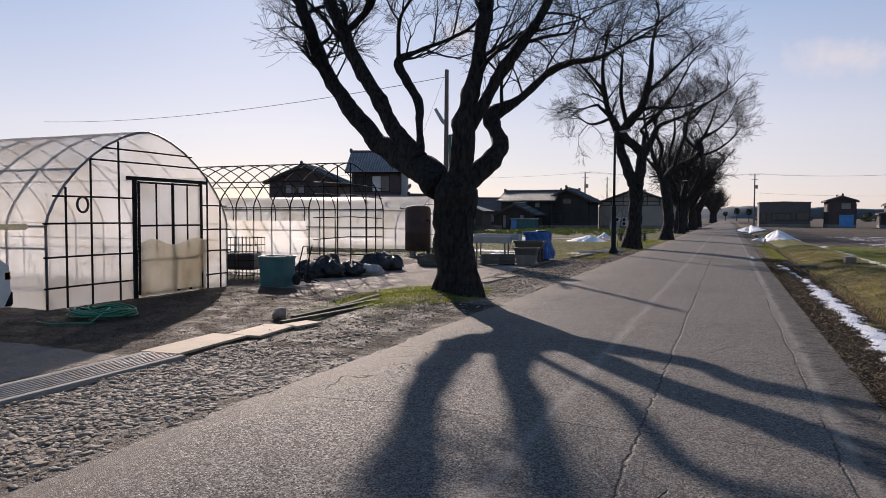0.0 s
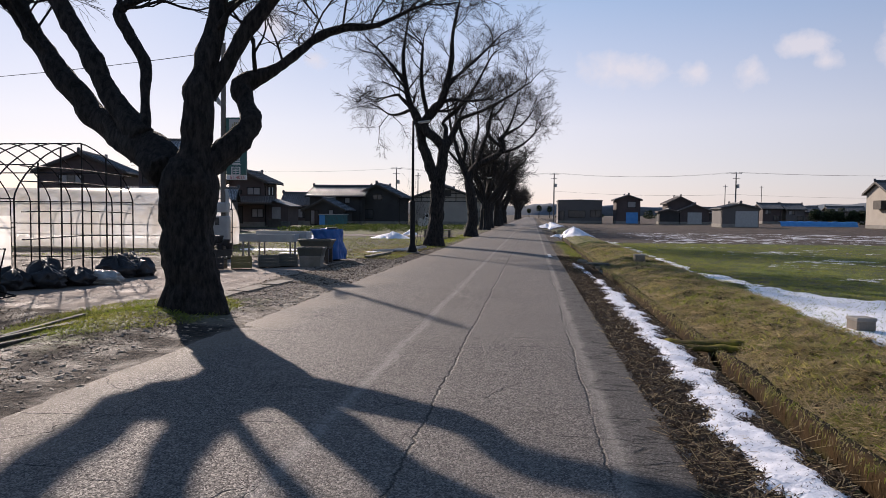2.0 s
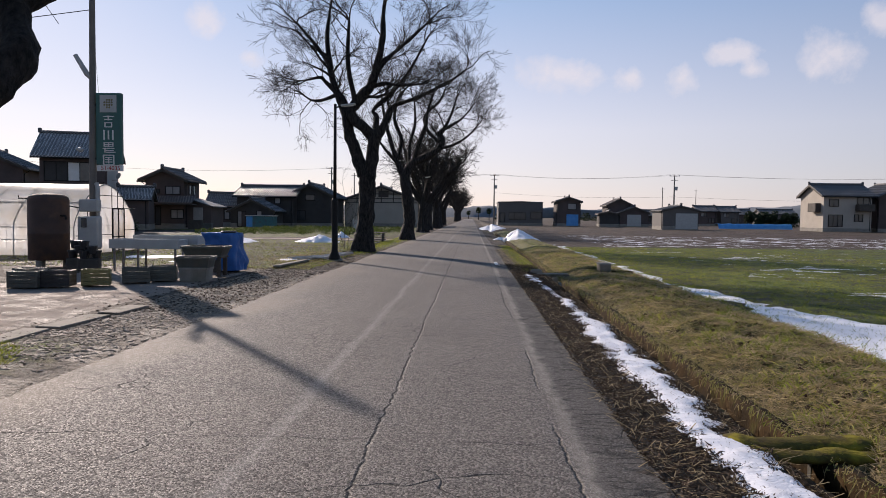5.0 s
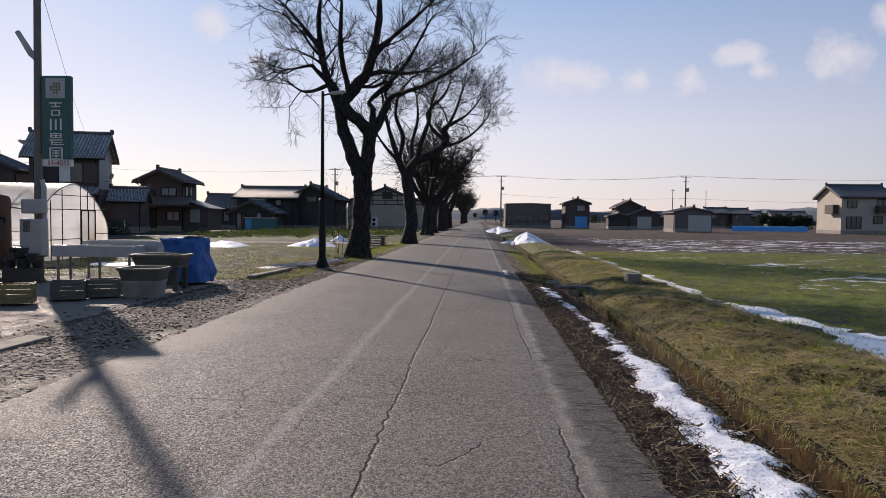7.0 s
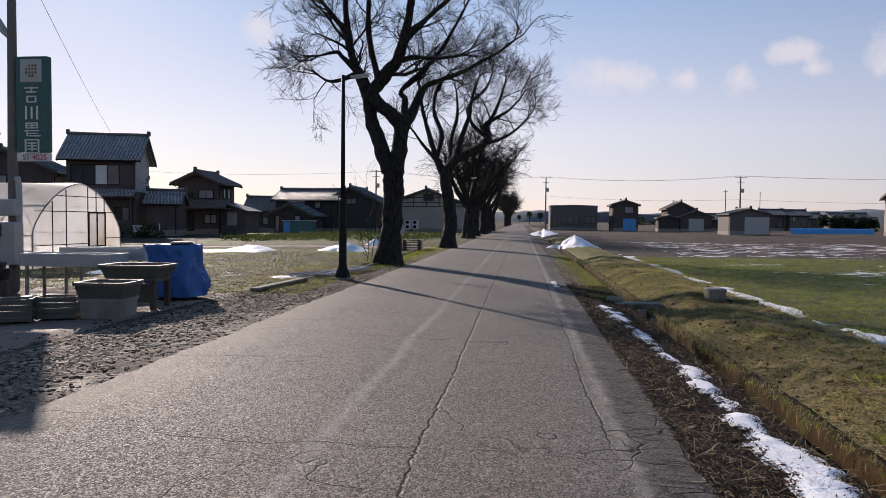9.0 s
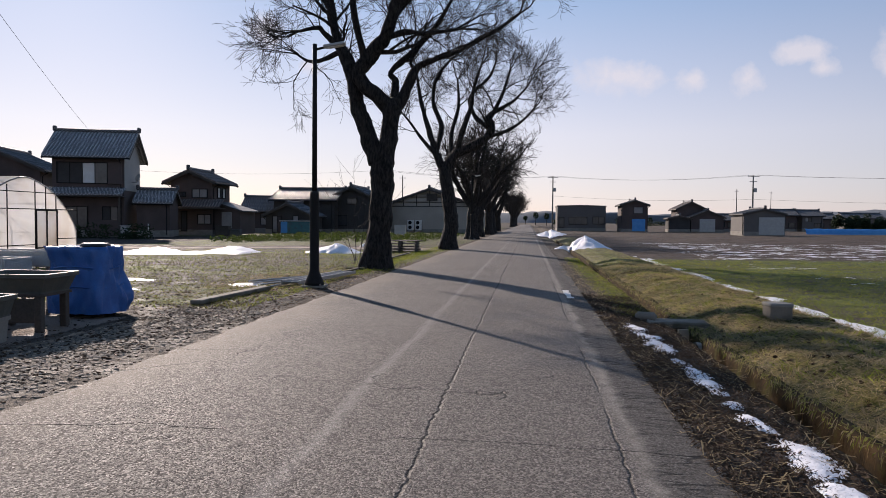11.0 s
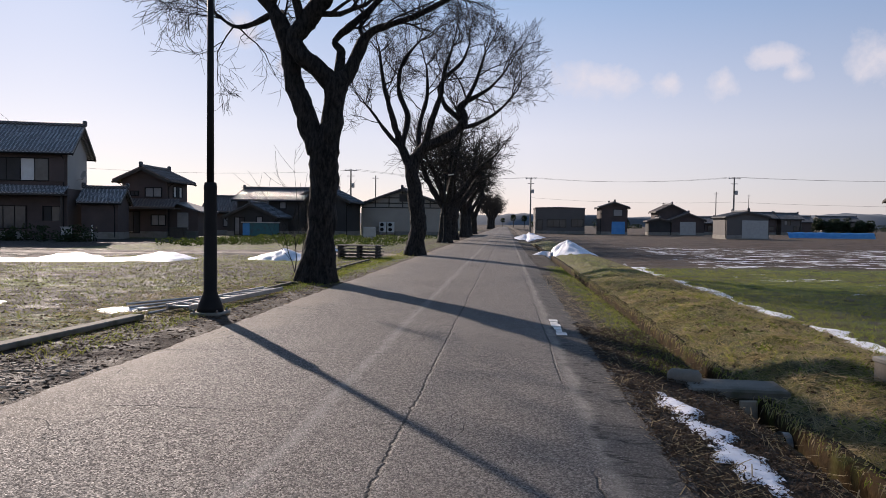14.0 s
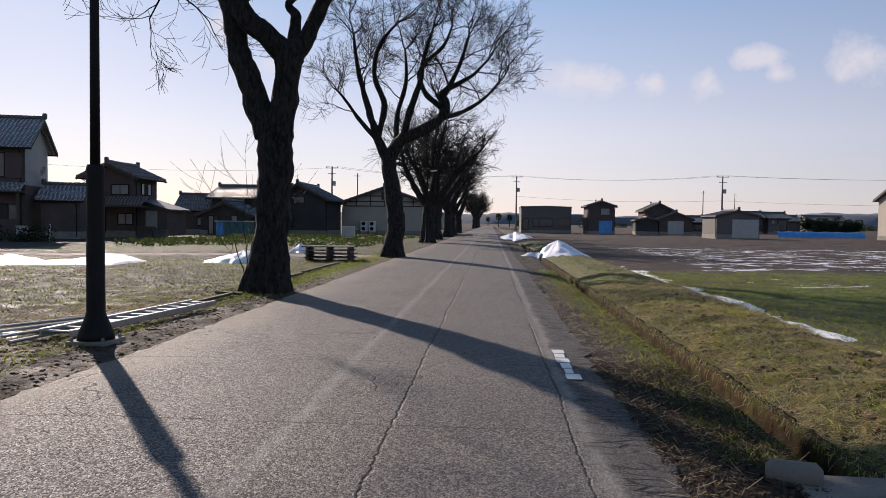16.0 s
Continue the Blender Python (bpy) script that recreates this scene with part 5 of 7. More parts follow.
g = Geo()
for i in range(25):
    y = -0.4 + 1.75 * i / 24
    for j in range(5):
        g.v.append((0.17 + 0.035 * math.sin(i * 1.3) * (1 - j / 5) + 0.03 * wob(y, j, 2), y, 0.04 + 1.0 * j / 4 + (0.06 * math.sin(i * 0.4) if j == 4 else 0)))
g.f = [(i * 5 + j, (i + 1) * 5 + j, (i + 1) * 5 + j + 1, i * 5 + j + 1) for i in range(24) for j in range(4)]
part("skirt_film", g, FILM_OLD, gh1, "yellowed loose film hung across the doors", True)
part("hose_ring", Geo().tube([(0.07, -1.55 + 0.11 * math.cos(a), 1.72 + 0.13 * math.sin(a)) for a in np.linspace(0, math.tau, 17)], 0.022, 6), BLACK_BAG, gh1, "black rubber ring hung on the frame")
part("rolled_film", Geo().tube([(-0.3, -2.33, 1.35), (-2.0, -2.36, 1.33), (-6, -2.34, 1.34), (-14.8, -2.34, 1.35)], [0.05, 0.06, 0.05, 0.05], 8), FILM_OLD, gh1)

gh2, o2 = greenhouse("bare dark pipe frame of an uncovered greenhouse", (-9.75, 17.2, -0.03), 2.05, 1.75, 3.02, 12, 0.56, 0.016, 0, FILM, False, (1.2, 0.35, 1.75))
g = Geo()
for i in range(41):
    x = -0.05 - 11.9 * i / 40
    for z in (0.08, 0.7, 1.42):
        g.v.append((x, -2.09 + 0.02 * wob(x, z, 1.5), z))
g.f = [(i * 3 + j, i * 3 + j + 1, (i + 1) * 3 + j + 1, (i + 1) * 3 + j) for i in range(40) for j in range(2)]
part("side_film", g, FILM, gh2, "low cloudy film along the side", True)
for y in (-1.4, -0.7, 0.0, 0.9, 1.5):
    part("upright", Geo().tube([(0.03, y, 0), (0.03, y, z_at(o2, y))], 0.018, 6), DARK_STEEL, gh2)
for z in (0.45, 0.95, 1.5, 2.1, 2.4):
    part("rail", Geo().tube([(0.04, -1.9, z), (0.04, 0, z + 0.03), (0.04, 1.9, z - 0.02)], 0.014, 6), DARK_STEEL, gh2)

gh3, o3 = greenhouse("arched greenhouse tunnel in milky plastic film", (-14.0, 33.4, -0.08), 2.25, 1.0, 2.62, 22, 1.1, 0.02, 0, FILM, True, (0.55,))
for y in (-1.4, -0.75, 0.35, 0.8, 1.25):
    part("upright", Geo().tube([(0.04, y, 0), (0.04, y, z_at(o3, y) - 0.03)], 0.016, 6), DARK_STEEL, gh3)
for y0, y1, z in ((-2.2, 0.35, 0.7), (-2.2, 2.2, 1.72), (1.25, 2.2, 0.85), (-1.2, 1.2, 2.2)):
    part("rail", Geo().tube([(0.045, y0, z), (0.045, y1, z)], 0.014, 6), DARK_STEEL, gh3)
door3 = part("door", Geo().box((0.055, 0.8, 0.87), (0.012, 0.9, 1.6), 0, 0.004), FILM, gh3, "sliding door in dark frame with cloudy film")
for y in (0.35, 0.8, 1.25):
    part("stile", Geo().box((0.075, y, 0.87), (0.03, 0.045, 1.68), 0, 0.006), DARK_STEEL, door3)
for z in (0.06, 0.6, 1.69):
    part("door_rail", Geo().box((0.077, 0.8, z), (0.025, 0.95, 0.04), 0, 0.006), DARK_STEEL, door3)


# ---- the yard's sign pole and clutter ----
sp = thing("sign_pole", "tall concrete pole with green farm signboard and grey boxes", "sign pole", (-10.2, 25.5, -0.03))
part("pole", Geo().tube([(0, 0, -0.2), (0, 0, 2.4), (0.02, 0, 5.0), (0.03, 0, 7.2)], [0.1, 0.095, 0.085, 0.075], 14), POLE_GREY, sp)
board = part("signboard", Geo().box((0.48, 0, 3.75), (0.7, 0.14, 1.92), 0, 0.02), SIGN_GREEN, sp, "dark green lightbox signboard with white writing")
part("emblem", Geo().box((0.48, -0.076, 4.42), (0.46, 0.012, 0.46), 0, 0.004), GREY_BOX, board, "pale square emblem panel")
g = Geo()
for i in range(4):
    for j in range(4):
        if (i, j) not in ((0, 0), (3, 0), (0, 3)):
            g.lathe([(0.0, 0), (0.028, 0.0), (0.022, 0.008), (0.0, 0.01)], (0, 0, 0), 10)
            for q in range(len(g.v) - 40, len(g.v)):
                vx, vy, vz = g.v[q]
                g.v[q] = (0.48 - 0.1 + 0.067 * i + vx, -0.083 - vz, 4.42 - 0.1 + 0.067 * j + vy)
part("fruit_mark", g, CRATE_YELLOW, board, "yellow green bunch of dots")
# the four white characters, as plain strokes
glyph = [[(0, 0.2, 0.3, 0.035), (0, 0.1, 0.22, 0.035), (0, 0.15, 0.035, 0.16), (-0.09, -0.08, 0.035, 0.16), (0.09, -0.08, 0.035, 0.16), (0, -0.01, 0.2, 0.03), (0, -0.15, 0.2, 0.03)],
         [(-0.12, 0, 0.04, 0.34), (0, 0, 0.04, 0.3), (0.12, 0, 0.04, 0.34)],
         [(0, 0.16, 0.24, 0.03), (0, 0.1, 0.24, 0.03), (0, 0.04, 0.24, 0.03), (-0.12, 0.1, 0.03, 0.15), (0.12, 0.1, 0.03, 0.15), (0, 0.1, 0.03, 0.15), (0, -0.03, 0.32, 0.03), (-0.1, -0.1, 0.03, 0.14), (0.03, -0.1, 0.22, 0.03), (0.06, -0.16, 0.26, 0.03)],
         [(-0.14, 0, 0.035, 0.34), (0.14, 0, 0.035, 0.34), (0, 0.16, 0.3, 0.03), (0, -0.16, 0.3, 0.03), (0, 0.08, 0.2, 0.03), (0, 0.01, 0.2, 0.03), (0, -0.07, 0.2, 0.03), (0, -0.02, 0.03, 0.2)]]
for k, strokes in enumerate(glyph):
    g = Geo()
    for x, z, w, h in strokes:
        g.box((0.48 + x, -0.074, 3.92 - k * 0.335 + z * 0.8), (w, 0.012, h * 0.8), 0, 0.003)
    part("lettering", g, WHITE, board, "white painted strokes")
plate = part("number_plate", Geo().box((0.48, 0, 2.7), (0.7, 0.1, 0.16), 0, 0.01), WHITE, sp, "white strip with red number")
cu = bpy.data.curves.new("number", "FONT")
cu.body, cu.size, cu.extrude, cu.align_x = "51-4035", 0.16, 0.003, "CENTER"
num = new("number", cu)
dg = bpy.context.evaluated_depsgraph_get()
num_me = bpy.data.meshes.new_from_object(num.evaluated_get(dg))
bpy.data.objects.remove(num)
num_me.materials.clear()
num_me.materials.append(RED)
num = new("number", num_me)
num.parent = plate
num.matrix_basis = pose(0.52, -0.055, 2.645, 90, 0, 0)
for z in (2.95, 4.4):
    part("bracket", Geo().tube([(0, 0, z), (0.07, 0, z), (0.15, 0, z)], 0.03, 8), DARK_STEEL, sp)
part("lamp_arm", Geo().tube([(0, 0, 5.1), (-0.12, -0.02, 5.22), (-0.42, -0.05, 5.72)], [0.06, 0.075, 0.06], 10), GREY_BOX, sp, "slanted grey lamp housing")
spot = part("spotlight", Geo().lathe([(0.05, 0), (0.06, 0.06), (0.04, 0.16), (0.02, 0.18)], (0, 0, 0), 12), GREY_BOX, sp, "small grey spotlight")
spot.matrix_basis = pose(-0.26, -0.05, 3.16, 0, -70, 0)
part("meter_box", Geo().box((0.02, -0.2, 1.68), (0.52, 0.24, 0.34), 0, 0.03), GREY_BOX, sp, "grey enamelled meter box")
swb = part("switch_box", Geo().box((0.02, -0.22, 0.96), (0.56, 0.26, 0.86), 0, 0.03), GREY_BOX, sp, "grey enamelled switch cabinet")
part("window", Geo().box((-0.07, -0.36, 1.22), (0.15, 0.02, 0.25), 0, 0.01), GLASS, swb)
part("conduit", Geo().tube([(0.14, -0.02, 0.5), (0.14, -0.02, 2.15), (0.1, -0.02, 2.3)], 0.06, 8), GREY_BOX, sp)
part("cable", Geo().tube([(-0.2, -0.2, 1.6), (-0.5, -0.25, 1.66), (-0.8, -0.3, 1.45), (-0.9, -0.3, 1.4)], 0.015, 6), BLACK_BAG, sp)

tk = thing("water_tank", "upright rust-brown cylindrical steel tank", "tank", (-11.2, 25.1, -0.03))
part("shell", Geo().lathe([(0.48, 0.22), (0.5, 0.25), (0.5, 0.9), (0.508, 0.92), (0.5, 0.94), (0.5, 1.82), (0.47, 1.9), (0.36, 1.96), (0.0, 1.99)], (0, 0, 0), 32), RUST, tk, "", True)
for a in (0.5, 2.6, 4.7):
    part("foot", Geo().box((0.4 * math.cos(a), 0.4 * math.sin(a), 0.11), (0.16, 0.16, 0.24), a, 0.02), CONCRETE, tk)
part("pipe", Geo().tube([(0.45, -0.2, 1.4), (0.62, -0.28, 1.4), (0.64, -0.28, 1.3)], 0.03, 8), DARK_STEEL, tk)
part("float_gauge", Geo().tube([(-0.45, -0.2, 1.85), (-0.62, -0.3, 1.85), (-0.62, -0.3, 1.92)], 0.02, 8), DARK_STEEL, tk)


def tub(name, label, at, turn, w, d, h, flare, material, category="tub", content=None):
    """A flared open tub with a rolled rim and walls of real thickness."""
    t_ = thing(name, label, category, at, turn)
    g = Geo()
    rings = [(1 - flare, 0.0), (1 - flare, 0.02), (1.0, h - 0.05), (1.06, h - 0.05), (1.06, h), (0.95, h), (0.93 - flare, 0.05)]
    n = 16
    for s, z in rings:
        for i in range(n):
            a = math.tau * i / n
            c, q = math.cos(a), math.sin(a)
            k = (abs(c) ** 14 + abs(q) ** 14) ** (-1 / 14)
            g.v.append((w / 2 * s * c * k, d / 2 * s * q * k, z))
    for j in range(len(rings) - 1):
        for i in range(n):
            g.f.append((j * n + i, j * n + (i + 1) % n, (j + 1) * n + (i + 1) % n, (j + 1) * n + i))
    g.f.append(tuple(range(n))[::-1])
    g.f.append(tuple((len(rings) - 1) * n + i for i in range(n)))
    part("basin", g, material, t_)
    if content:
        part("contents", Geo().box((0, 0, h * 0.55), (w * 0.82, d * 0.82, h * 0.6), 0, 0.05), content, t_)
    return t_


def crate(label, at, turn, w, d, h, material):
    """A slatted field crate, open at the top."""
    c = thing("crate", label, "crate", at, turn, "row of field crates")
    for s in (-1, 1):
        for k in range(4):
            part("slat", Geo().box((0, s * d / 2, h * (0.14 + 0.24 * k)), (w, 0.018, h * 0.225), 0, 0.005), material, c)
            part("slat", Geo().box((s * w / 2, 0, h * (0.14 + 0.24 * k)), (0.018, d, h * 0.225), 0, 0.005), material, c)
    for sx in (-1, 1):
        for sy in (-1, 1):
            part("corner_post", Geo().box((sx * (w / 2 - 0.012), sy * (d / 2 - 0.012), h / 2), (0.04, 0.04, h), 0, 0.006), material, c)
    part("floor", Geo().box((0, 0, 0.02), (w - 0.03, d - 0.03, 0.02), 0, 0.004), material, c)
    return c


for i, (x, y, t_, mt, lb) in enumerate([(-8.55, 20.0, 12, CRATE_GREY, "grey slatted plastic field crate"), (-8.05, 20.25, 10, BLACK_BAG, "black slatted plastic field crate"), (-7.5, 20.65, 24, CRATE_YELLOW, "faded yellow slatted field crate"), (-7.0, 21.3, 28, CRATE_GREY, "grey slatted plastic field crate"), (-6.6, 21.75, 20, CRATE_GREY, "grey slatted plastic field crate"), (-8.9, 20.7, 5, CRATE_GREY, "grey slatted plastic field crate")]):
    crate(lb, (x, y, 0.0), t_, 0.52, 0.38, 0.33, mt)
for i, (x, y, h) in enumerate([(-9.95, 24.35, 0.3), (-9.6, 24.2, 0.3)]):
    p_ = thing("pot_stack", "stack of black plastic plant pots", "plant pots", (x, y, 0.0), i * 20, "plant pots")
    for k in range(5):
        part("pot", Geo().lathe([(0.09, 0), (0.12, 0.16), (0.13, 0.16), (0.13, 0.2), (0.11, 0.2)], (0.16 * math.cos(k * 1.3), 0.12 * math.sin(k * 1.3), h + 0.12 * (k % 3)), 12), BLACK_BAG, p_)
    part("stand", Geo().box((0, 0, h / 2), (0.5, 0.4, h), 0, 0.02), WOOD_DARK, p_)

lower = tub("washing_tub", "weathered concrete box under a flared tub", (-5.98, 22.0, -0.01), 6, 0.62, 0.6, 0.3, 0.06, CONCRETE)
tub("washing_tub", "grey-green flared plastic tub on a box", (-5.98, 22.0, 0.285), 6, 0.74, 0.66, 0.24, 0.1, CRATE_GREY)
st = thing("tub_stand", "dark timber stand under a grey tub", "stand", (-6.2, 23.2, -0.01), 4)
for sx in (-1, 1):
    for sy in (-1, 1):
        part("leg", Geo().box((sx * 0.36, sy * 0.26, 0.22), (0.09, 0.09, 0.44), 0, 0.01), WOOD_DARK, st)
part("top_board", Geo().box((0, 0, 0.455), (0.86, 0.64, 0.04), 0, 0.008), WOOD_DARK, st)
part("side_board", Geo().box((0, -0.28, 0.26), (0.72, 0.03, 0.3), 0, 0.008), WOOD_DARK, st)
tub("washing_tub", "pale grey flared plastic tub on a stand", (-6.2, 23.2, 0.465), 4, 1.0, 0.72, 0.24, 0.14, CRATE_GREY)
tub("washing_tub", "low dark green tub on the slab", (-7.3, 22.6, 0.0), 15, 0.9, 0.6, 0.2, 0.06, TEAL)

for k, (x, y, z, l) in enumerate([(-8.2, 24.5, 0.0, 1.75), (-8.0, 25.3, 0.08, 1.7)]):
    tr = thing("trough_table", "long grey sheet-metal trough on steel legs", "trough", (x, y, -0.02), 2, "troughs")
    g = Geo()
    for s in (-1, 1):
        g.box((0, s * 0.3, 0.7 + z), (l, 0.03, 0.24), 0, 0.008)
        g.box((s * l / 2, 0, 0.7 + z), (0.03, 0.6, 0.24), 0, 0.008)
    g.box((0, 0, 0.6 + z), (l, 0.6, 0.025), 0, 0.006)
    part("basin", g, GREY_BOX, tr)
    for sx in (-1, 1):
        for sy in (-1, 1):
            part("leg", Geo().box((sx * (l / 2 - 0.1), sy * 0.25, 0.3 + z / 2), (0.05, 0.05, 0.6 + z), 0, 0.006), STEEL, tr)

# a machine wrapped in blue tarpaulin
tp = thing("covered_machine", "machine wrapped in crumpled blue tarpaulin", "tarpaulin", (-6.25, 24.6, -0.01))
g = Geo()
n, m = 64, 26
for j in range(m + 1):
    q = j / m
    for i in range(n):
        a = math.tau * i / n
        c, s = math.cos(a), math.sin(a)
        k = (abs(c) ** 3.4 + abs(s) ** 3.4) ** (-1 / 3.4)
        prof = (0.47 + 0.02 * math.sin(q * 9)) * (1.04 - 0.16 * q) * (1 if q < 0.82 else max(0.0, 1 - ((q - 0.82) / 0.18) ** 2) ** 0.5)
        lean = -0.22 * max(0, q - 0.5)
        z = 0.05 + 0.95 * min(1, q / 0.85) - (0.02 if q > 0.85 else 0)
        r = prof * k * (1 + 0.14 * noise.noise(Vector((c * 2.2, s * 2.2, q * 3))) + 0.13 * noise.noise(Vector((c * 6, s * 6, q * 4))) + 0.06 * noise.noise(Vector((c * 15, s * 15, q * 9))))
        g.v.append((r * c * 1.0 + lean, r * s * 0.8, z + 0.03 * noise.noise(Vector((c * 3, s * 3, 7)))))
g.f = [(j * n + i, j * n + (i + 1) % n, (j + 1) * n + (i + 1) % n, (j + 1) * n + i) for j in range(m) for i in range(n)]
part("tarpaulin", g, BLUE, tp, "crumpled blue tarpaulin", True)
for z, rr in ((0.42, 0.5), (0.7, 0.47)):
    part("tie_rope", Geo().tube([(rr * math.cos(a) - 0.03, rr * 0.82 * math.sin(a), z + 0.02 * math.sin(3 * a)) for a in np.linspace(0, math.tau, 25)], 0.012, 5), BLUE, tp)
for a in (0.6, 2.5, 4.2, 5.6):
    part("foot", Geo().box((0.32 * math.cos(a), 0.25 * math.sin(a), 0.07), (0.1, 0.1, 0.16), a, 0.01), DARK_STEEL, tp)
part("lid", Geo().lathe([(0.2, 0), (0.21, 0.02), (0.18, 0.05)], (0.1, 0.0, 0.99), 14), BLACK_BAG, tp)

# clutter by the bare frame
tb = tub("tub", "teal plastic barrel tub on the slab", (-9.15, 12.95, -0.02), 8, 0.62, 0.6, 0.66, 0.08, TEAL, content=BLACK_BAG)
hc = thing("hand_cart", "rusty two-wheeled hand cart frame", "cart", (-8.7, 13.3, 0))
part("frame", Geo().tube([(0, -0.2, 0.12), (0.02, -0.2, 0.5), (0.12, -0.2, 0.85), (0.12, 0.15, 0.85), (0.02, 0.15, 0.5), (0, 0.15, 0.12)], 0.015, 6), DARK_STEEL, hc)
part("blade", Geo().tube([(0, -0.2, 0.12), (0.3, -0.2, 0.06), (0.3, 0.15, 0.06), (0, 0.15, 0.12)], 0.014, 6), DARK_STEEL, hc)
for s in (-0.25, 0.2):
    wv = part("wheel", Geo().lathe([(0.05, -0.02), (0.1, -0.02), (0.12, 0.0), (0.1, 0.02), (0.05, 0.02)], (0, 0, 0), 16), BLACK_BAG, hc)
    wv.matrix_basis = pose(-0.03, s, 0.12, 90, 0, 0)
wc = thing("wire_cage", "stacked dark wire cage with plastic crates", "cage", (-11.0, 14.2, -0.02), 10)
g = Geo()
for k in range(6):
    z = 0.1 + 0.18 * k
    g.tube([(-0.4, -0.3, z), (0.4, -0.3, z), (0.4, 0.3, z), (-0.4, 0.3, z), (-0.4, -0.3, z)], 0.008, 5)
for k in range(9):
    x = -0.4 + 0.1 * k
    for s in (-0.3, 0.3):
        g.tube([(x, s, 0), (x, s, 1.02)], 0.007, 5)
part("wire_frame", g, DARK_STEEL, wc)
part("crate_body", Geo().box((0, 0, 0.42), (0.7, 0.5, 0.4), 0, 0.04), BLACK_BAG, wc)


def bag(label, at, sx, sy, h, seed, material):
    b_ = Geo()
    n, m = 30, 13
    for j in range(m + 1):
        q = j / m
        r = math.sin(math.pi * (0.12 + 0.88 * q) / 1.0) if q > 0 else 0.6
        r = max(0.02, (1 - (2 * q - 0.75) ** 2 / 1.6625) if q < 1 else 0.02) ** 0.5
        for i in range(n):
            a = math.tau * i / n
            k = 1 + 0.3 * noise.noise(Vector((math.cos(a) * 1.8 + seed, math.sin(a) * 1.8, q * 3))) - 0.34 * abs(noise.noise(Vector((math.cos(a) * 3.2, math.sin(a) * 3.2 + seed, q * 5)))) + 0.22 * noise.noise(Vector((math.cos(a) * 7, math.sin(a) * 7 + seed, q * 9)))
            b_.v.append((at[0] + sx * r * k * math.cos(a), at[1] + sy * r * k * math.sin(a), at[2] + h * q * (1 + 0.55 * noise.noise(Vector((math.cos(a) * 2.4, math.sin(a) * 2.4, seed + q * 2))))))
    b_.f = [(j * n + i, j * n + (i + 1) % n, (j + 1) * n + (i + 1) % n, (j + 1) * n + i) for j in range(m) for i in range(n)] + [tuple(m * n + i for i in range(n))]
    return tagged(part("plastic_bag", b_, material, None, label, True), "", "bag", "heap of bags")


for i, (x, y, sx, sy, h) in enumerate([(-9.6, 14.9, 0.4, 0.3, 0.36), (-9.25, 15.3, 0.42, 0.35, 0.4), (-9.0, 15.9, 0.4, 0.3, 0.33), (-9.5, 15.7, 0.35, 0.3, 0.45), (-9.2, 17.6, 0.45, 0.35, 0.42), (-8.9, 18.1, 0.4, 0.35, 0.38), (-9.4, 18.5, 0.45, 0.4, 0.45)]):
    bag("crumpled black plastic bag on the ground", (x, y, -0.02), sx, sy, h, i * 3.1, BLACK_BAG)
bag("pale blue-grey plastic sack on the ground", (-8.75, 16.4, -0.02), 0.42, 0.28, 0.24, 55, GREY_BOX)

hose = Geo()
rng = random.Random(4)
pts = []
for i in range(240):
    a = i * 0.26
    r = 0.34 + 0.13 * math.sin(i * 0.21) + 0.05 * rng.random()
    pts.append((-8.65 + 0.06 * math.sin(i * 0.05) + r * 1.15 * math.cos(a), 7.85 + 0.05 * math.cos(i * 0.08) + r * 0.85 * math.sin(a), 0.015 + 0.14 * (i / 240) * (0.6 + 0.4 * math.sin(i * 0.4) ** 2)))
pts += [(-8.2, 7.2, 0.01), (-8.6, 6.9, 0.01), (-9.0, 7.0, 0.01)]
tagged(part("garden_hose", hose.tube(pts, 0.014, 6), GREEN_HOSE, None, "coiled green rubber garden hose on soil", True), "", "hose")

# ---- the drain, boards and stones along the yard's edge ----
for y, l_, t_ in ((14.75, 1.0, 2), (15.95, 1.15, -3), (17.15, 0.9, -2)):
    tagged(part("drain_cover", Geo().box((-5.32 + 0.06 * (y - 14.75), y, -0.012), (0.34, l_, 0.05), radians(t_), 0.012), DIRTY, None, "pale worn concrete drain cover slab"), "", "drain cover", "drain covers")
gr = thing("drain_grate", "galvanised steel drain grating in concrete kerb", "grate", (-5.62, 3.2, 0.0), 0)
for s in (-1, 1):
    part("kerb", Geo().box((s * 0.24, 0, -0.03), (0.09, 5.4, 0.1), 0, 0.012), CONCRETE, gr)
for k in range(7):
    part("bar", Geo().box((-0.17 + 0.057 * k, 0, 0.0), (0.02, 5.36, 0.045), 0, 0.004), STEEL, gr)
for k in range(27):
    part("cross_bar", Geo().box((0, -2.6 + 0.2 * k, -0.02), (0.38, 0.012, 0.02), 0, 0.003), STEEL, gr)
PLY = surface("weathered_plywood", (0.48, 0.36, 0.25), (0.4, 0.3, 0.21), 0.8, 0, 3, 35, 0.3)
for x, y, w, l, t_ in ((-5.72, 6.5, 0.5, 1.25, 3), (-5.6, 7.6, 0.46, 0.9, 5), (-5.45, 8.25, 0.3, 0.5, -12)):
    tagged(part("board", Geo().box((x, y, 0.012), (w, l, 0.03), radians(t_), 0.006), PLY, None, "weathered pale plywood board over the drain"), "", "board", "boards over the drain")
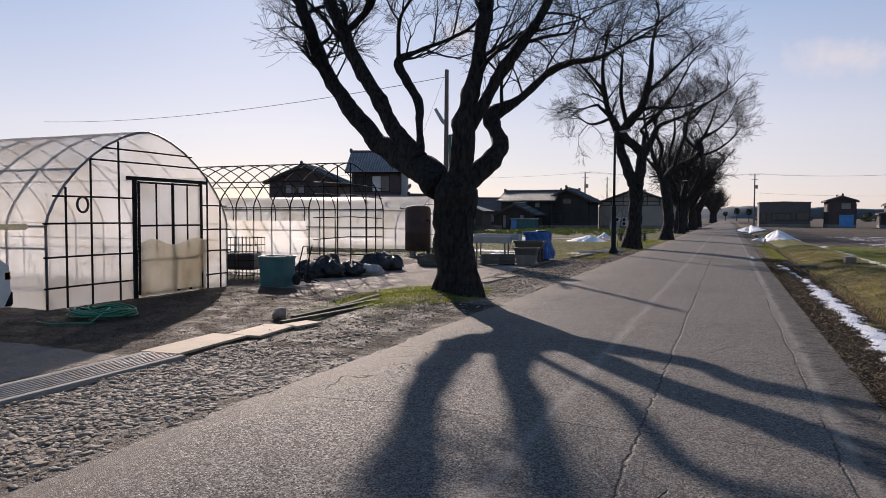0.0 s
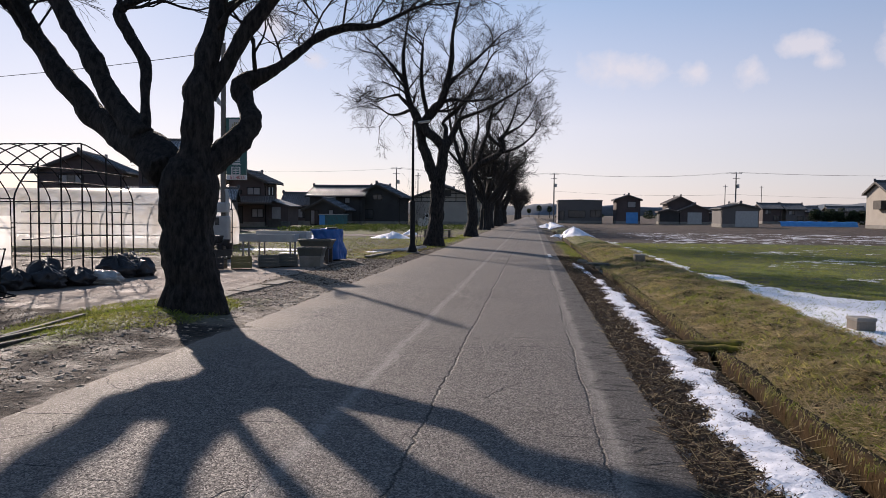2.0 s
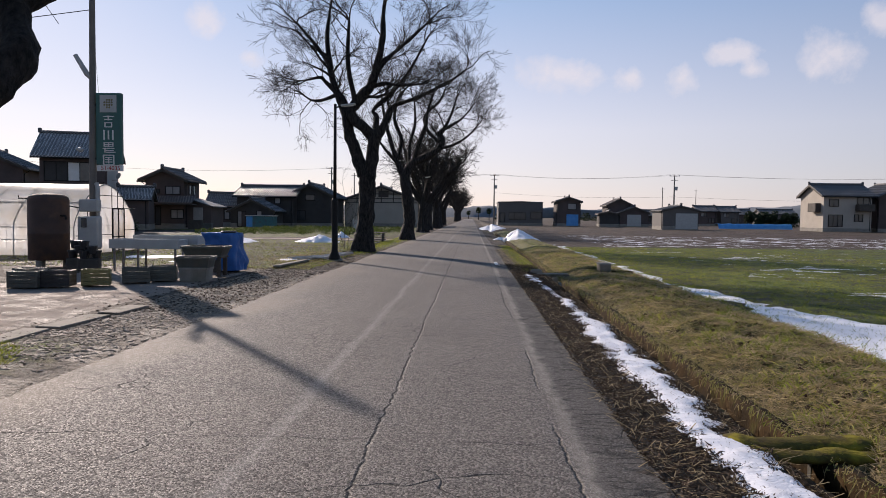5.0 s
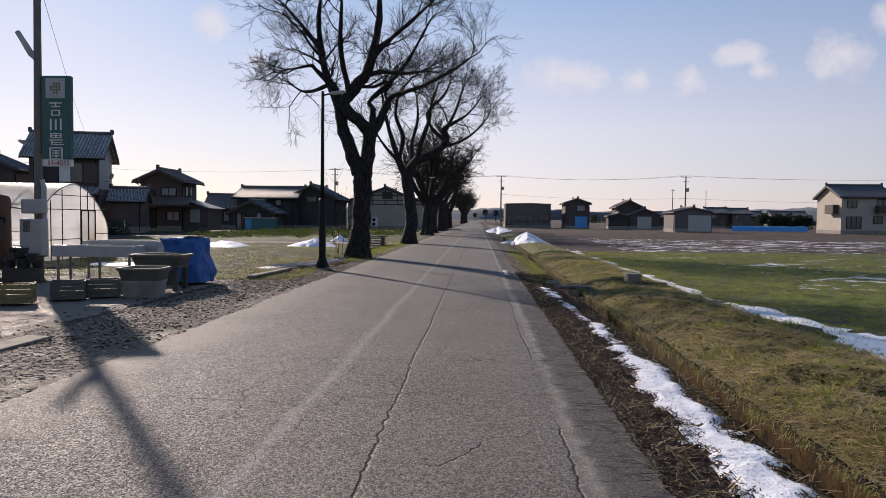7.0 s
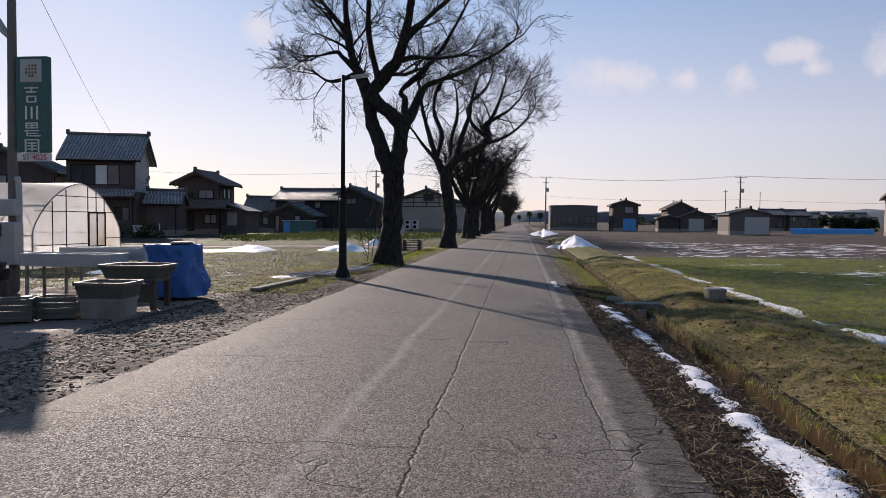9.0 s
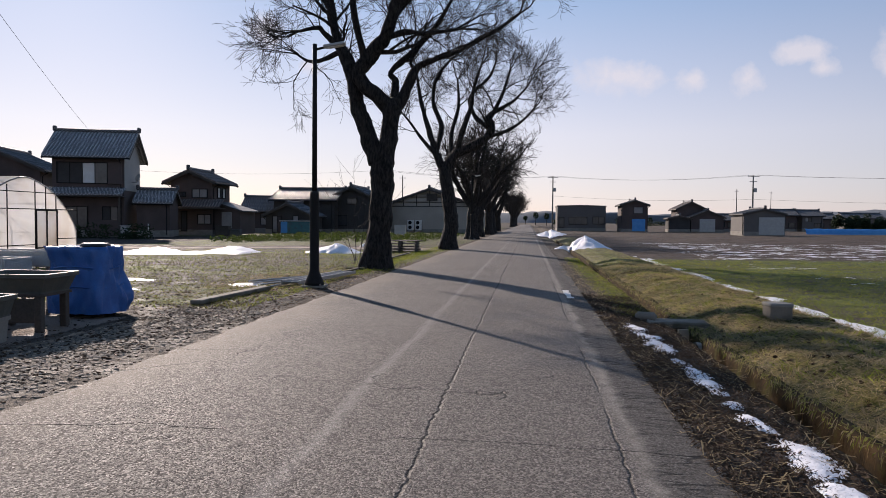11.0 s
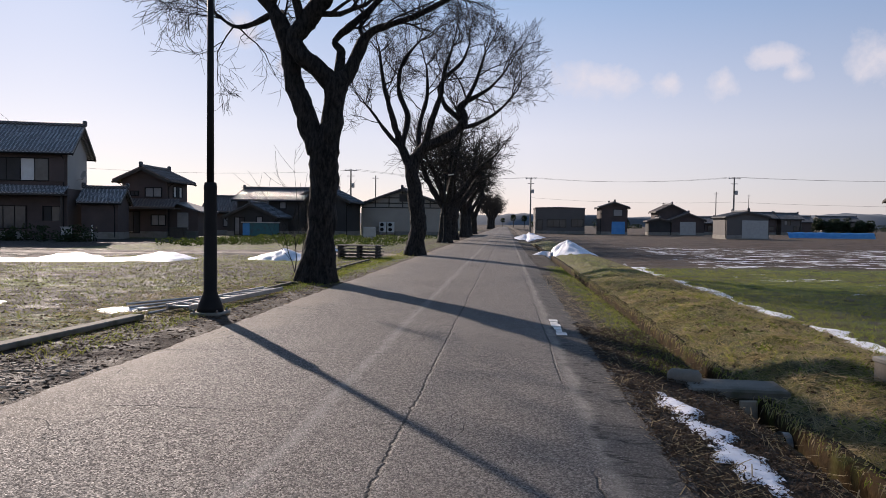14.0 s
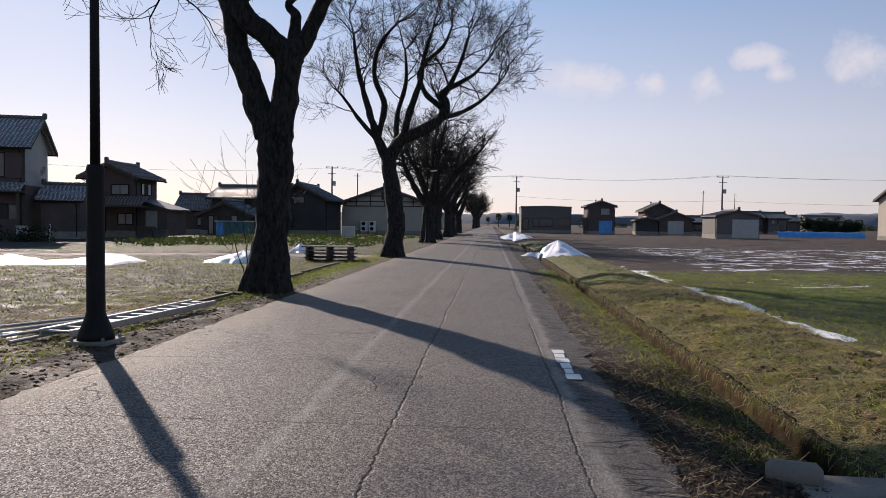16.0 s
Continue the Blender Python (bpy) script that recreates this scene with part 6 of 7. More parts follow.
for x, y, l, t_, z in ((-5.55, 9.3, 2.3, -8, 0.03), (-5.75, 9.9, 2.6, -3, 0.04), (-5.95, 10.9, 1.8, 6, 0.03), (-5.5, 11.2, 1.4, -14, 0.05)):
    tagged(part("timber", Geo().box((x, y, z), (0.08, l, 0.05), radians(t_), 0.012), WOOD_OLD, None, "rotting dark timber lying in grass"), "", "timber", "old timbers")


def rock(geo, c, sx, sy, sz, rng, seg=6):
    """A rounded, irregular stone."""
    k = len(geo.v)
    rows = 3
    vs = [(0, 0, -1)]
    for j in range(1, rows + 1):
        a = -math.pi / 2 + math.pi * j / (rows + 1)
        for i in range(seg):
            b = math.tau * i / seg + j * 0.5
            s = rng.uniform(0.62, 1.2)
            vs.append((math.cos(a) * math.cos(b) * s, math.cos(a) * math.sin(b) * s, math.sin(a) * s))
    vs.append((0, 0, 1))
    t = rng.uniform(0, math.tau)
    ct, s_ = math.cos(t), math.sin(t)
    pts = [(c[0] + (v[0] * sx * ct - v[1] * sy * s_), c[1] + (v[0] * sx * s_ + v[1] * sy * ct), c[2] + v[2] * sz) for v in vs]
    F = [(0, 1 + (i + 1) % seg, 1 + i) for i in range(seg)]
    for j in range(rows - 1):
        for i in range(seg):
            a, b = 1 + j * seg + i, 1 + j * seg + (i + 1) % seg
            F.append((a, b, b + seg, a + seg))
    last = 1 + (rows - 1) * seg
    F += [(last + i, last + (i + 1) % seg, len(vs) - 1) for i in range(seg)]
    geo.add(pts, F)


rng = random.Random(9)
g = Geo()
rock(g, (-6.1, 8.7, 0.06), 0.13, 0.12, 0.11, rng, 10)
tagged(part("stone", g, STONE, None, "dark rounded stone on soil", True), "", "stone")

# ---- street lamps ----
lp = thing("street_lamp", "black steel street lamp on flared base by the road", "street lamp", (-4.33, 29.33, -0.02), 0, "street lamps")
part("base_plate", Geo().box((0, 0, 0.03), (0.46, 0.46, 0.05), 0, 0.01), CONCRETE, lp)
part("base", Geo().lathe([(0.2, 0.05), (0.19, 0.12), (0.12, 0.3), (0.1, 0.36), (0.095, 1.9), (0.1, 1.95), (0.085, 2.02)], (0, 0, 0), 20), DARK_STEEL, lp, "thicker flared lower section", True)
part("pole", Geo().tube([(0, 0, 1.95), (0, 0, 3.5), (0, 0, 5.05)], [0.055, 0.05, 0.045], 14), DARK_STEEL, lp, "", True)
part("arm", Geo().tube([(0, 0, 4.93), (0.12, 0, 4.96), (0.22, 0, 4.98)], 0.025, 8), DARK_STEEL, lp)
hd = part("lamp_head", Geo().box((0.42, 0, 5.02), (0.46, 0.17, 0.06), 0, 0.02, (0, -8, 0)), GREY_BOX, lp, "slim grey LED lamp head")
part("lens", Geo().box((0.44, 0, 4.985), (0.32, 0.12, 0.015), 0, 0.004, (0, -8, 0)), WHITE, hd)
for sx in (-1, 1):
    for sy in (-1, 1):
        part("bolt", Geo().lathe([(0.02, 0.05), (0.02, 0.08), (0.01, 0.1)], (sx * 0.18, sy * 0.18, 0), 8), STEEL, lp)
copy_thing(lp, pose(-4.3, 70.4, -0.02))

# ---- things beside the lamp and the trees ----
ALU = surface("dull_aluminium", (0.5, 0.48, 0.46), (0.36, 0.35, 0.34), 0.45, 0.8, 4, 60, 0.05)
ld = thing("ladder", "long aluminium ladder lying on grass", "ladder", (-4.7, 31.1, 0.07), -7)
for s in (-1, 1):
    part("rail", Geo().box((s * 0.2, 0, 0), (0.035, 3.3, 0.08), 0, 0.006), ALU, ld)
for k in range(11):
    part("rung", Geo().tube([(-0.2, -1.55 + 0.31 * k, 0), (0.2, -1.55 + 0.31 * k, 0)], 0.02, 8), ALU, ld)
for i, (x, y, l, t_) in enumerate([(-5.15, 30.7, 2.6, -18), (-5.3, 30.6, 2.2, -26), (-5.0, 30.3, 2.4, -10), (-5.4, 31.0, 2.4, -32)]):
    ob = part("pipe", Geo().tube([(0, -l / 2, 0), (0, l / 2, 0.02)], 0.02, 8), ALU, None, "bare metal pipe lying on grass")
    ob.matrix_basis = pose(x, y, 0.012 + 0.02 * (i % 2), 0, 0, t_)
    tagged(ob, "", "pipe", "loose pipes")
tagged(part("kerb_slab", Geo().box((-5.2, 27.3, 0.03), (0.2, 2.7, 0.07), radians(-4), 0.02), DIRTY, None, "worn pale concrete kerb along the muddy grass"), "", "kerb")
for x, y, l, t_ in ((-4.7, 33.6, 1.6, -3), (-4.75, 34.5, 0.6, 70), (-4.85, 38.0, 3.5, -2), (-4.9, 42.5, 4.5, 0)):
    tagged(part("timber", Geo().box((x, y, 0.04), (0.09, l, 0.05), radians(t_), 0.015), WOOD_OLD, None, "weathered dark timber edging the grass"), "", "timber", "old timbers")
pl = thing("pallet_stack", "stack of dark weathered pallets and planks", "pallets", (-5.75, 47.2, -0.03), 4)
rng = random.Random(6)
for k in range(4):
    for j in range(4):
        part("plank", Geo().box((rng.uniform(-0.06, 0.06), -0.5 + 0.33 * j, 0.13 + 0.13 * k), (1.8 + rng.uniform(-0.1, 0.1), 0.2, 0.03), rng.uniform(-0.05, 0.05), 0.006), WOOD_DARK, pl)
    for j in range(3):
        part("bearer", Geo().box((-0.75 + 0.75 * j, 0, 0.07 + 0.13 * k), (0.1, 1.2, 0.09), 0, 0.008), WOOD_DARK, pl)
cb = thing("utility_cabinet", "pale grey utility cabinet on concrete foot", "cabinet", (-11.75, 80, -0.05))
part("body", Geo().box((0, 0, 0.55), (1.05, 0.5, 1.05), 0, 0.03), GREY_BOX, cb)
part("foot", Geo().box((0, 0, 0.0), (1.15, 0.6, 0.14), 0, 0.02), CONCRETE, cb)
part("door", Geo().box((0.0, -0.255, 0.56), (0.9, 0.02, 0.9), 0, 0.006), GREY_BOX, cb)
for x in (-14.9, -13.9):
    ac = thing("air_conditioner", "white outdoor air conditioner with round fan grille", "air conditioner", (x, 104.6, -0.05), 0, "air conditioners")
    part("body", Geo().box((0, 0, 0.95), (0.85, 0.32, 1.25), 0, 0.03), WHITE, ac)
    for z in (0.65, 1.25):
        fan = part("fan_grille", Geo().lathe([(0.03, 0), (0.23, 0.0), (0.23, 0.02), (0.18, 0.03)], (0, 0, 0), 18), DARK_STEEL, ac)
        fan.matrix_basis = pose(-0.06, -0.165, z, 90, 0, 0)
    part("stand", Geo().box((0, 0, 0.16), (0.7, 0.34, 0.34), 0, 0.02), STEEL, ac)
ct = thing("storage_container", "blue-green sheet metal storage box by the houses", "storage box", (-23.85, 86.5, -0.1))
part("body", Geo().box((0.35, 0, 0.72), (2.4, 1.6, 1.25), 0, 0.03), TEAL, ct)
part("end_panel", Geo().box((-1.2, 0, 0.72), (0.7, 1.62, 1.2), 0, 0.03), BLUE_PALE, ct)
part("roof", Geo().box((0, 0, 1.4), (3.3, 1.9, 0.1), 0, 0.02), GREY_BOX, ct)
for x, y, w, d, h, mt, lb, nm in ((-31.4, 67.2, 0.65, 0.4, 0.95, GREY_BOX, "pale grey heat pump box by the house wall", "heat_pump"), (-28.0, 77.6, 1.3, 0.8, 0.9, WOOD_DARK, "dark garden box before the house", "garden_box"), (-26.6, 77.2, 0.9, 0.6, 0.6, CRATE_GREY, "grey planter box before the house", "planter")):
    b_ = thing(nm, lb, nm.replace("_", " "), (x, y, -0.16))
    part("body", Geo().box((0, 0, h / 2), (w, d, h), 0, 0.05), mt, b_)
    part("lid", Geo().box((0, 0, h + 0.03), (w + 0.06, d + 0.06, 0.06), 0, 0.02), mt, b_)
tagged(part("marker_post", Geo().tube([(-29.65, 67.5, -0.2), (-29.65, 67.5, 0.95), (-29.65, 67.5, 1.0)], [0.045, 0.045, 0.02], 10), WHITE, None, "white plastic marker post"), "", "post")

# ---- across the ditch: plank bridges, slabs, boundary blocks ----
br = thing("plank_bridge", "mossy rotten timber plank across the ditch", "plank", (2.36, 11.5, -0.1), 2)
MOSS_LOG = surface("moss-grown_timber", (0.12, 0.1, 0.02), (0.05, 0.036, 0.02), 0.95, 0, 9, 60, 1.0, (0.2, 0.17, 0.02), 0.1)
for y, z, x0, x1, rr in ((0.03, 0.035, -0.5, 0.5, 0.075), (-0.15, 0.02, -0.46, 0.5, 0.06)):
    g = Geo()
    gnarl(g, [(x0 + (x1 - x0) * i / 14, y + 0.015 * math.sin(i * 0.9 + y * 40), z + 0.008 * math.sin(i * 1.7), rr * (0.8 if i in (0, 14) else 1.0)) for i in range(15)], 14, y * 50, 0.3)
    g.v = [(vx, y + (vy - y) * 1.7, z + (vz - z) * 0.75) for vx, vy, vz in g.v]
    part("log", g, MOSS_LOG, br, "", True)
part("support", Geo().box((0.06, -0.02, -0.27), (0.1, 0.05, 0.5), 0.3, 0.012), CONCRETE, br, "leaning pale concrete stake")
cs = thing("ditch_slab", "concrete slab bridging the ditch", "slab", (2.2, 25.6, -0.1), -3)
part("slab", Geo().box((0.06, 0, 0.03), (0.86, 0.46, 0.09), 0, 0.02), DIRTY, cs)
part("roller", Geo().tube([(-0.5, 0.16, 0.09), (-0.47, 0.15, 0.09), (-0.24, 0.1, 0.09), (-0.21, 0.09, 0.09)], [0.05, 0.085, 0.085, 0.05], 14), DIRTY, cs, "rounded concrete block end", True)
part("gate_board", Geo().box((0.12, -0.26, -0.22), (0.16, 0.04, 0.42), 0.2, 0.006), PLY, cs, "pale sluice board")
dp = part("drain_pipe", Geo().tube([(0, 0, 0), (0.3, 0, 0), (0.3, 0, 0), (0, 0, 0)], [0.09, 0.09, 0.078, 0.078], 16, False), GREY_BOX, None, "grey plastic pipe end in the ditch bank")
dp.matrix_basis = pose(2.3, 24.6, -0.26, 0, 8, 20)
tagged(dp, "", "pipe")
for x, y, s, t_ in ((4.95, 13.4, 0.28, 8), (3.58, 25.35, 0.3, 5)):
    bl = thing("boundary_block", "weathered square concrete boundary block in grass", "concrete block", (x, y, -0.25 if y < 20 else -0.03), t_, "boundary blocks")
    part("block", Geo().box((0, 0, 0.13), (s, s, 0.34), 0, 0.02), DIRTY, bl)
    part("cap", Geo().box((0, 0, 0.3), (s * 1.06, s * 1.06, 0.05), 0, 0.015), CONCRETE, bl)
    part("channel", Geo().box((0.45, -0.02, 0.05), (0.6, s * 0.7, 0.14), 0, 0.02), MOSSY, bl)

# ---- poles and wires ----
def utility_pole(at, h, label):
    u = thing("utility_pole", label, "utility pole", at, 0, "utility poles")
    part("pole", Geo().tube([(0, 0, -0.2), (0, 0, h / 2), (0, 0, h)], [0.17, 0.14, 0.1], 12), CONCRETE, u)
    for z in (h - 0.25, h - 1.1):
        part("crossarm", Geo().box((0, -0.12, z), (1.9 if z > h - 0.5 else 1.2, 0.09, 0.09), 0, 0.01), STEEL, u)
    for x in (-0.85, 0.0, 0.85):
        part("insulator", Geo().lathe([(0.04, 0), (0.07, 0.05), (0.04, 0.1), (0.06, 0.15), (0.02, 0.2)], (x, -0.12, h - 0.2), 10), WHITE, u)
    part("transformer", Geo().lathe([(0.22, 0), (0.25, 0.05), (0.25, 0.6), (0.2, 0.68)], (0.35, -0.1, h - 2.9), 14), GREY_BOX, u)
    return u


poles = [(4.65, 150, 10.2), (37.8, 140, 9.8), (-23.9, 127, 9.8)]
for x, y, h in poles:
    utility_pole((x, y, -0.1), h, "concrete utility pole with crossarms")
for x, y, h in ((-20.0, 127, 8.8), (45.0, 175, 9.0), (70.0, 230, 11.0)):
    u = thing("utility_pole", "slim distant utility pole", "utility pole", (x, y, -0.1), 0, "utility poles")
    part("pole", Geo().tube([(0, 0, -0.2), (0, 0, h)], [0.13, 0.08], 8), CONCRETE, u)
    part("crossarm", Geo().box((0, 0, h - 0.4), (1.0, 0.08, 0.08), 0, 0.01), STEEL, u)


def wire(a, b, sag, r=0.018):
    a, b = Vector(a), Vector(b)
    ps = [a.lerp(b, i / 12) - Vector((0, 0, sag * 4 * (i / 12) * (1 - i / 12))) for i in range(13)]
    tagged(part("overhead_wire", Geo().tube(ps, r, 4), DARK_STEEL, None, "thin sagging overhead cable"), "", "cable", "overhead cables")


for dx in (-0.8, 0.8):
    wire((4.65 + dx, 150, 10.1), (37.8 + dx, 140, 9.7), 0.8)
    wire((37.8 + dx, 140, 9.7), (95 + dx, 128, 9.7), 0.9)
    wire((-23.9 + dx, 127, 9.7), (4.65 + dx, 150, 10.1), 0.8)
wire((4.65, 150, 6.4), (37.8, 140, 5.6), 0.5)
wire((37.8, 140, 5.6), (80, 130, 5.0), 0.4)
wire((-23.9, 127, 9.5), (-70, 115, 9.4), 0.9)
wire((-10.2, 25.5, 7.1), (-32.5, 68.5, 5.9), 0.5, 0.006)
wire((-10.2, 25.5, 6.9), (-40, 32, 7.4), 0.5, 0.012)

# ---- blue sheets, hedges, crops and far hills ----
g = Geo()
for i in range(60):
    x = 41.0 + 12.0 * i / 59
    for z, y in ((0.0, 125.0), (0.6, 125.3), (0.85, 125.7), (0.8, 127.2)):
        g.v.append((x, y + 0.08 * wob(x, z, 2), z + (0.1 * wob(x, 3, 1.2) if z > 0.1 else 0) - 0.05))
g.f = [(i * 4 + j, (i + 1) * 4 + j, (i + 1) * 4 + j + 1, i * 4 + j + 1) for i in range(59) for j in range(3)]
tagged(part("sheet_cover", g, BLUE_PALE, None, "long bright blue sheet draped over a low heap", True), "", "tarpaulin")


def leaf_clump(name, label, category, spots, n, size, material, seed, kind=""):
    """Many small leaves gathered in clumps (x, y, z, radius, height)."""
    rng = random.Random(seed)
    g = Geo()
    for x, y, z, r, h in spots:
        for _ in range(n):
            a, q = rng.uniform(0, math.tau), rng.random() ** 0.5
            u = rng.uniform(-1, 1)
            p = Vector((x + r * q * math.cos(a) * (1 - u * u * 0.4), y + r * q * math.sin(a), z + h * (u + 1) / 2))
            d = Vector((rng.gauss(0, 1), rng.gauss(0, 1), rng.gauss(0.3, 0.8))).normalized() * size * rng.uniform(0.6, 1.3)
            s = d.orthogonal().normalized() * size * 0.4
            g.add([p - s, p + d * 0.6, p + s, p - d * 0.6], [(0, 1, 2, 3)])
    return tagged(part(name, g, material, None, label), "", category, "", kind)


rng = random.Random(3)
for i in range(7):
    x = 55.5 + i * 1.5
    leaf_clump("evergreen_bush", "dense dark evergreen bush at the field edge", "bush", [(x + rng.gauss(0, 0.4), 150 + rng.gauss(0, 0.5), rng.uniform(0, 1.4), rng.uniform(0.7, 1.2), rng.uniform(1.2, 2.2)) for _ in range(4)], 220, 0.3, EVERGREEN, i)
spots = [(rng.uniform(-22, -6.5), rng.uniform(60, 88), -0.15, 0.35, 0.4) for _ in range(420)]
leaf_clump("crop_rows", "low green winter vegetables in rows", "crops", spots, 22, 0.13, CROP, 5, "stuff")
spots = [(rng.uniform(-40, -28), rng.uniform(63.5, 66.5), -0.15, 0.5, rng.uniform(0.4, 1.2)) for _ in range(40)]
leaf_clump("garden_shrubs", "low dark garden shrubs before the house", "shrubs", spots, 60, 0.16, EVERGREEN, 8, "stuff")
for i, (x, y, h) in enumerate([(3.4, 330, 5.8), (8.2, 330, 5.4), (-1.5, 420, 5.0)]):
    tr = thing("small_tree", "small round-headed evergreen tree far along the road", "tree", (x, y, -0.1), 0, "far small trees")
    part("trunk", Geo().tube([(0, 0, 0), (0.1, 0, h * 0.6)], [0.18, 0.12], 8), BARK, tr)
    cr = leaf_clump("crown", "", "", [(0, 0, h * 0.55, 1.3, h * 0.45)], 260, 0.5, EVERGREEN, 20 + i)
    cr.parent = tr
# far hills, their haze carried by the material colour
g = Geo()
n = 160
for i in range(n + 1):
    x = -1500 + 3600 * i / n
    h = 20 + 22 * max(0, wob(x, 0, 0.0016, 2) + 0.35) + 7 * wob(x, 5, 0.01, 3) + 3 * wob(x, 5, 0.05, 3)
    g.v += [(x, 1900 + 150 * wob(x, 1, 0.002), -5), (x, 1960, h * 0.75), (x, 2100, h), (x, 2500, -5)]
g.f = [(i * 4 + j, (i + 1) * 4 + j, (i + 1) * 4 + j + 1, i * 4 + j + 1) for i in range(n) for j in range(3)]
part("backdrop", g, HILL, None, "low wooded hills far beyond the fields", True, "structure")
rng = random.Random(31)
spots = [(x, 420 + rng.uniform(-60, 60), -0.2, rng.uniform(2, 5), rng.uniform(2, 5)) for x in np.arange(14, 420, 5)]
leaf_clump("far_woods", "hazy line of far evergreen woods", "woods", spots, 120, 0.9, EVERGREEN, 33, "stuff")

# a leafless sapling
sap = thing("sapling", "slender leafless sapling with fine branches", "tree", (-5.5, 37.6, -0.05))
rng = random.Random(77)
G = (Geo(), Geo())
for k in range(3):
    grow(G, Vector((rng.gauss(0, 0.1), rng.gauss(0, 0.1), 0)), Vector((rng.gauss(-0.15, 0.2), rng.gauss(0, 0.2), 1.6)), rng.uniform(1.7, 2.5), 0.016, 2, rng, 0.25, 4, 0.004)
part("stem", G[1], BARK, sap, "", True)

# ---- a parked van at the yard's edge ----
van = thing("parked_van", "small white van parked on the yard slab", "van", (-9.3, 4.62, 0.0))
o = [(-1.7, 0.32), (1.62, 0.32), (1.72, 0.5), (1.7, 0.85), (1.35, 1.1), (1.05, 1.75), (0.9, 1.85), (-1.6, 1.85), (-1.72, 1.6)]
turn_y = Matrix.Rotation(radians(90), 4, "Z")
part("body", Geo().prism(o, 1.4, turn_y), WHITE, van)
part("windscreen", Geo().prism([(1.37, 1.12), (1.4, 1.12), (1.1, 1.74), (1.07, 1.74)], 1.2, turn_y), GLASS, van)
part("bumper", Geo().box((0, 1.72, 0.42), (1.36, 0.12, 0.2), 0, 0.04), DARK_STEEL, van)
for s in (-1, 1):
    part("headlight", Geo().box((s * 0.52, 1.71, 0.72), (0.26, 0.06, 0.16), 0, 0.03), GLASS, van)
    part("indicator", Geo().box((s * 0.67, 1.68, 0.72), (0.06, 0.1, 0.12), 0, 0.02), surface("amber_lens", (0.7, 0.22, 0.03), (0.65, 0.2, 0.03), 0.3), van, "amber lens")
    part("side_window", Geo().box((s * 0.7, -0.2, 1.4), (0.02, 2.0, 0.5), 0, 0.006), GLASS, van)
    for y in (-1.1, 1.15):
        w_ = part("wheel", Geo().lathe([(0.2, -0.07), (0.27, -0.07), (0.29, -0.04), (0.29, 0.04), (0.27, 0.07), (0.2, 0.07)], (0, 0, 0), 24), BLACK_BAG, van, "black tyre")
        w_.matrix_basis = pose(s * 0.64, y, 0.28, 0, 90, 0)
        part("rim", Geo().lathe([(0.03, -0.05), (0.19, -0.05), (0.19, 0.05), (0.03, 0.06)], (0, 0, 0), 16), STEEL, w_)

# ---- loose stones, litter, blades ----
rng = random.Random(12)


def scatter(name, label, category, material, count, place, make):
    g = Geo()
    for _ in range(count):
        x, y = place(rng)
        make(g, x, y, ground_z(x, y), rng)
    return tagged(part(name, g, material, None, label), "", category, "", "stuff")


def stone_at(g, x, y, z, r):
    s = 0.008 + 0.034 * r.random() ** 2.2 + (0.012 if y < 9 else 0.0) * r.random()
    rock(g, (x, y, z + s * 0.1), s * r.uniform(0.8, 1.3), s * r.uniform(0.45, 0.8), s * r.uniform(0.16, 0.36), r, 5)


def leaf_at(g, x, y, z, r):
    s = 0.006 + 0.026 * r.random() ** 2.5
    a, t = r.uniform(0, math.tau), r.uniform(-0.5, 0.5)
    d, e = Vector((math.cos(a), math.sin(a), t)) * s, Vector((-math.sin(a), math.cos(a), r.uniform(-0.6, 0.6))) * s * 0.32
    p = Vector((x, y, z + 0.012 + r.random() * 0.02))
    g.add([p - d, p - e, p + d + Vector((0, 0, 0.01)), p + e], [(0, 1, 2), (0, 2, 3)])


def blade_at(g, x, y, z, r, h=0.07):
    k = r.uniform(0.5, 1.5) * h
    a = r.uniform(0, math.tau)
    lean = Vector((r.gauss(0, 0.6), r.gauss(0, 0.6), 1)).normalized() * k
    s = Vector((math.cos(a), math.sin(a), 0)) * 0.0032
    p = Vector((x, y, z - 0.005))
    g.add([p - s, p + s, p + lean * 0.6 + s * 0.5, p + lean + Vector((lean.x, lean.y, 0)) * 0.4], [(0, 1, 2, 3)])


def straw_at(g, x, y, z, r):
    l = r.uniform(0.04, 0.16)
    a = r.uniform(0, math.tau)
    d = Vector((math.cos(a), math.sin(a), r.uniform(-0.05, 0.35))) * l
    s = Vector((-math.sin(a), math.cos(a), 0)) * 0.0035
    p = Vector((x, y, z + 0.015))
    g.add([p - s, p + s, p + d + s, p + d - s], [(0, 1, 2, 3)])


def tuft(place_x, place_y, sx, sy):
    return lambda r: (r.gauss(place_x, sx), r.gauss(place_y, sy))


scatter("gravel", "loose grey rubble along the road edge", "gravel", STONE, 19000, lambda r: (lambda y: (min(-3.55 - (0.55 if 6 < y < 12 else 0.0) * r.random(), max(-5.35, r.gauss(-4.55, 0.5))), y))(1.2 + 5.6 * r.random() if r.random() < 0.42 else (7 + 7 * r.random() if r.random() < 0.1 else 13.5 + 12 * r.random())), stone_at)
scatter("verge_clods", "dark crumbled soil clods on the verge", "soil clods", LEAF_DRY, 2600, lambda r: (r.uniform(1.1, 1.9), 2 + 32 * r.random() ** 1.3), lambda g, x, y, z, r: rock(g, (x, y, z), *(lambda s: (s, s * 0.8, s * 0.6))(r.uniform(0.005, 0.014)), r, 5))
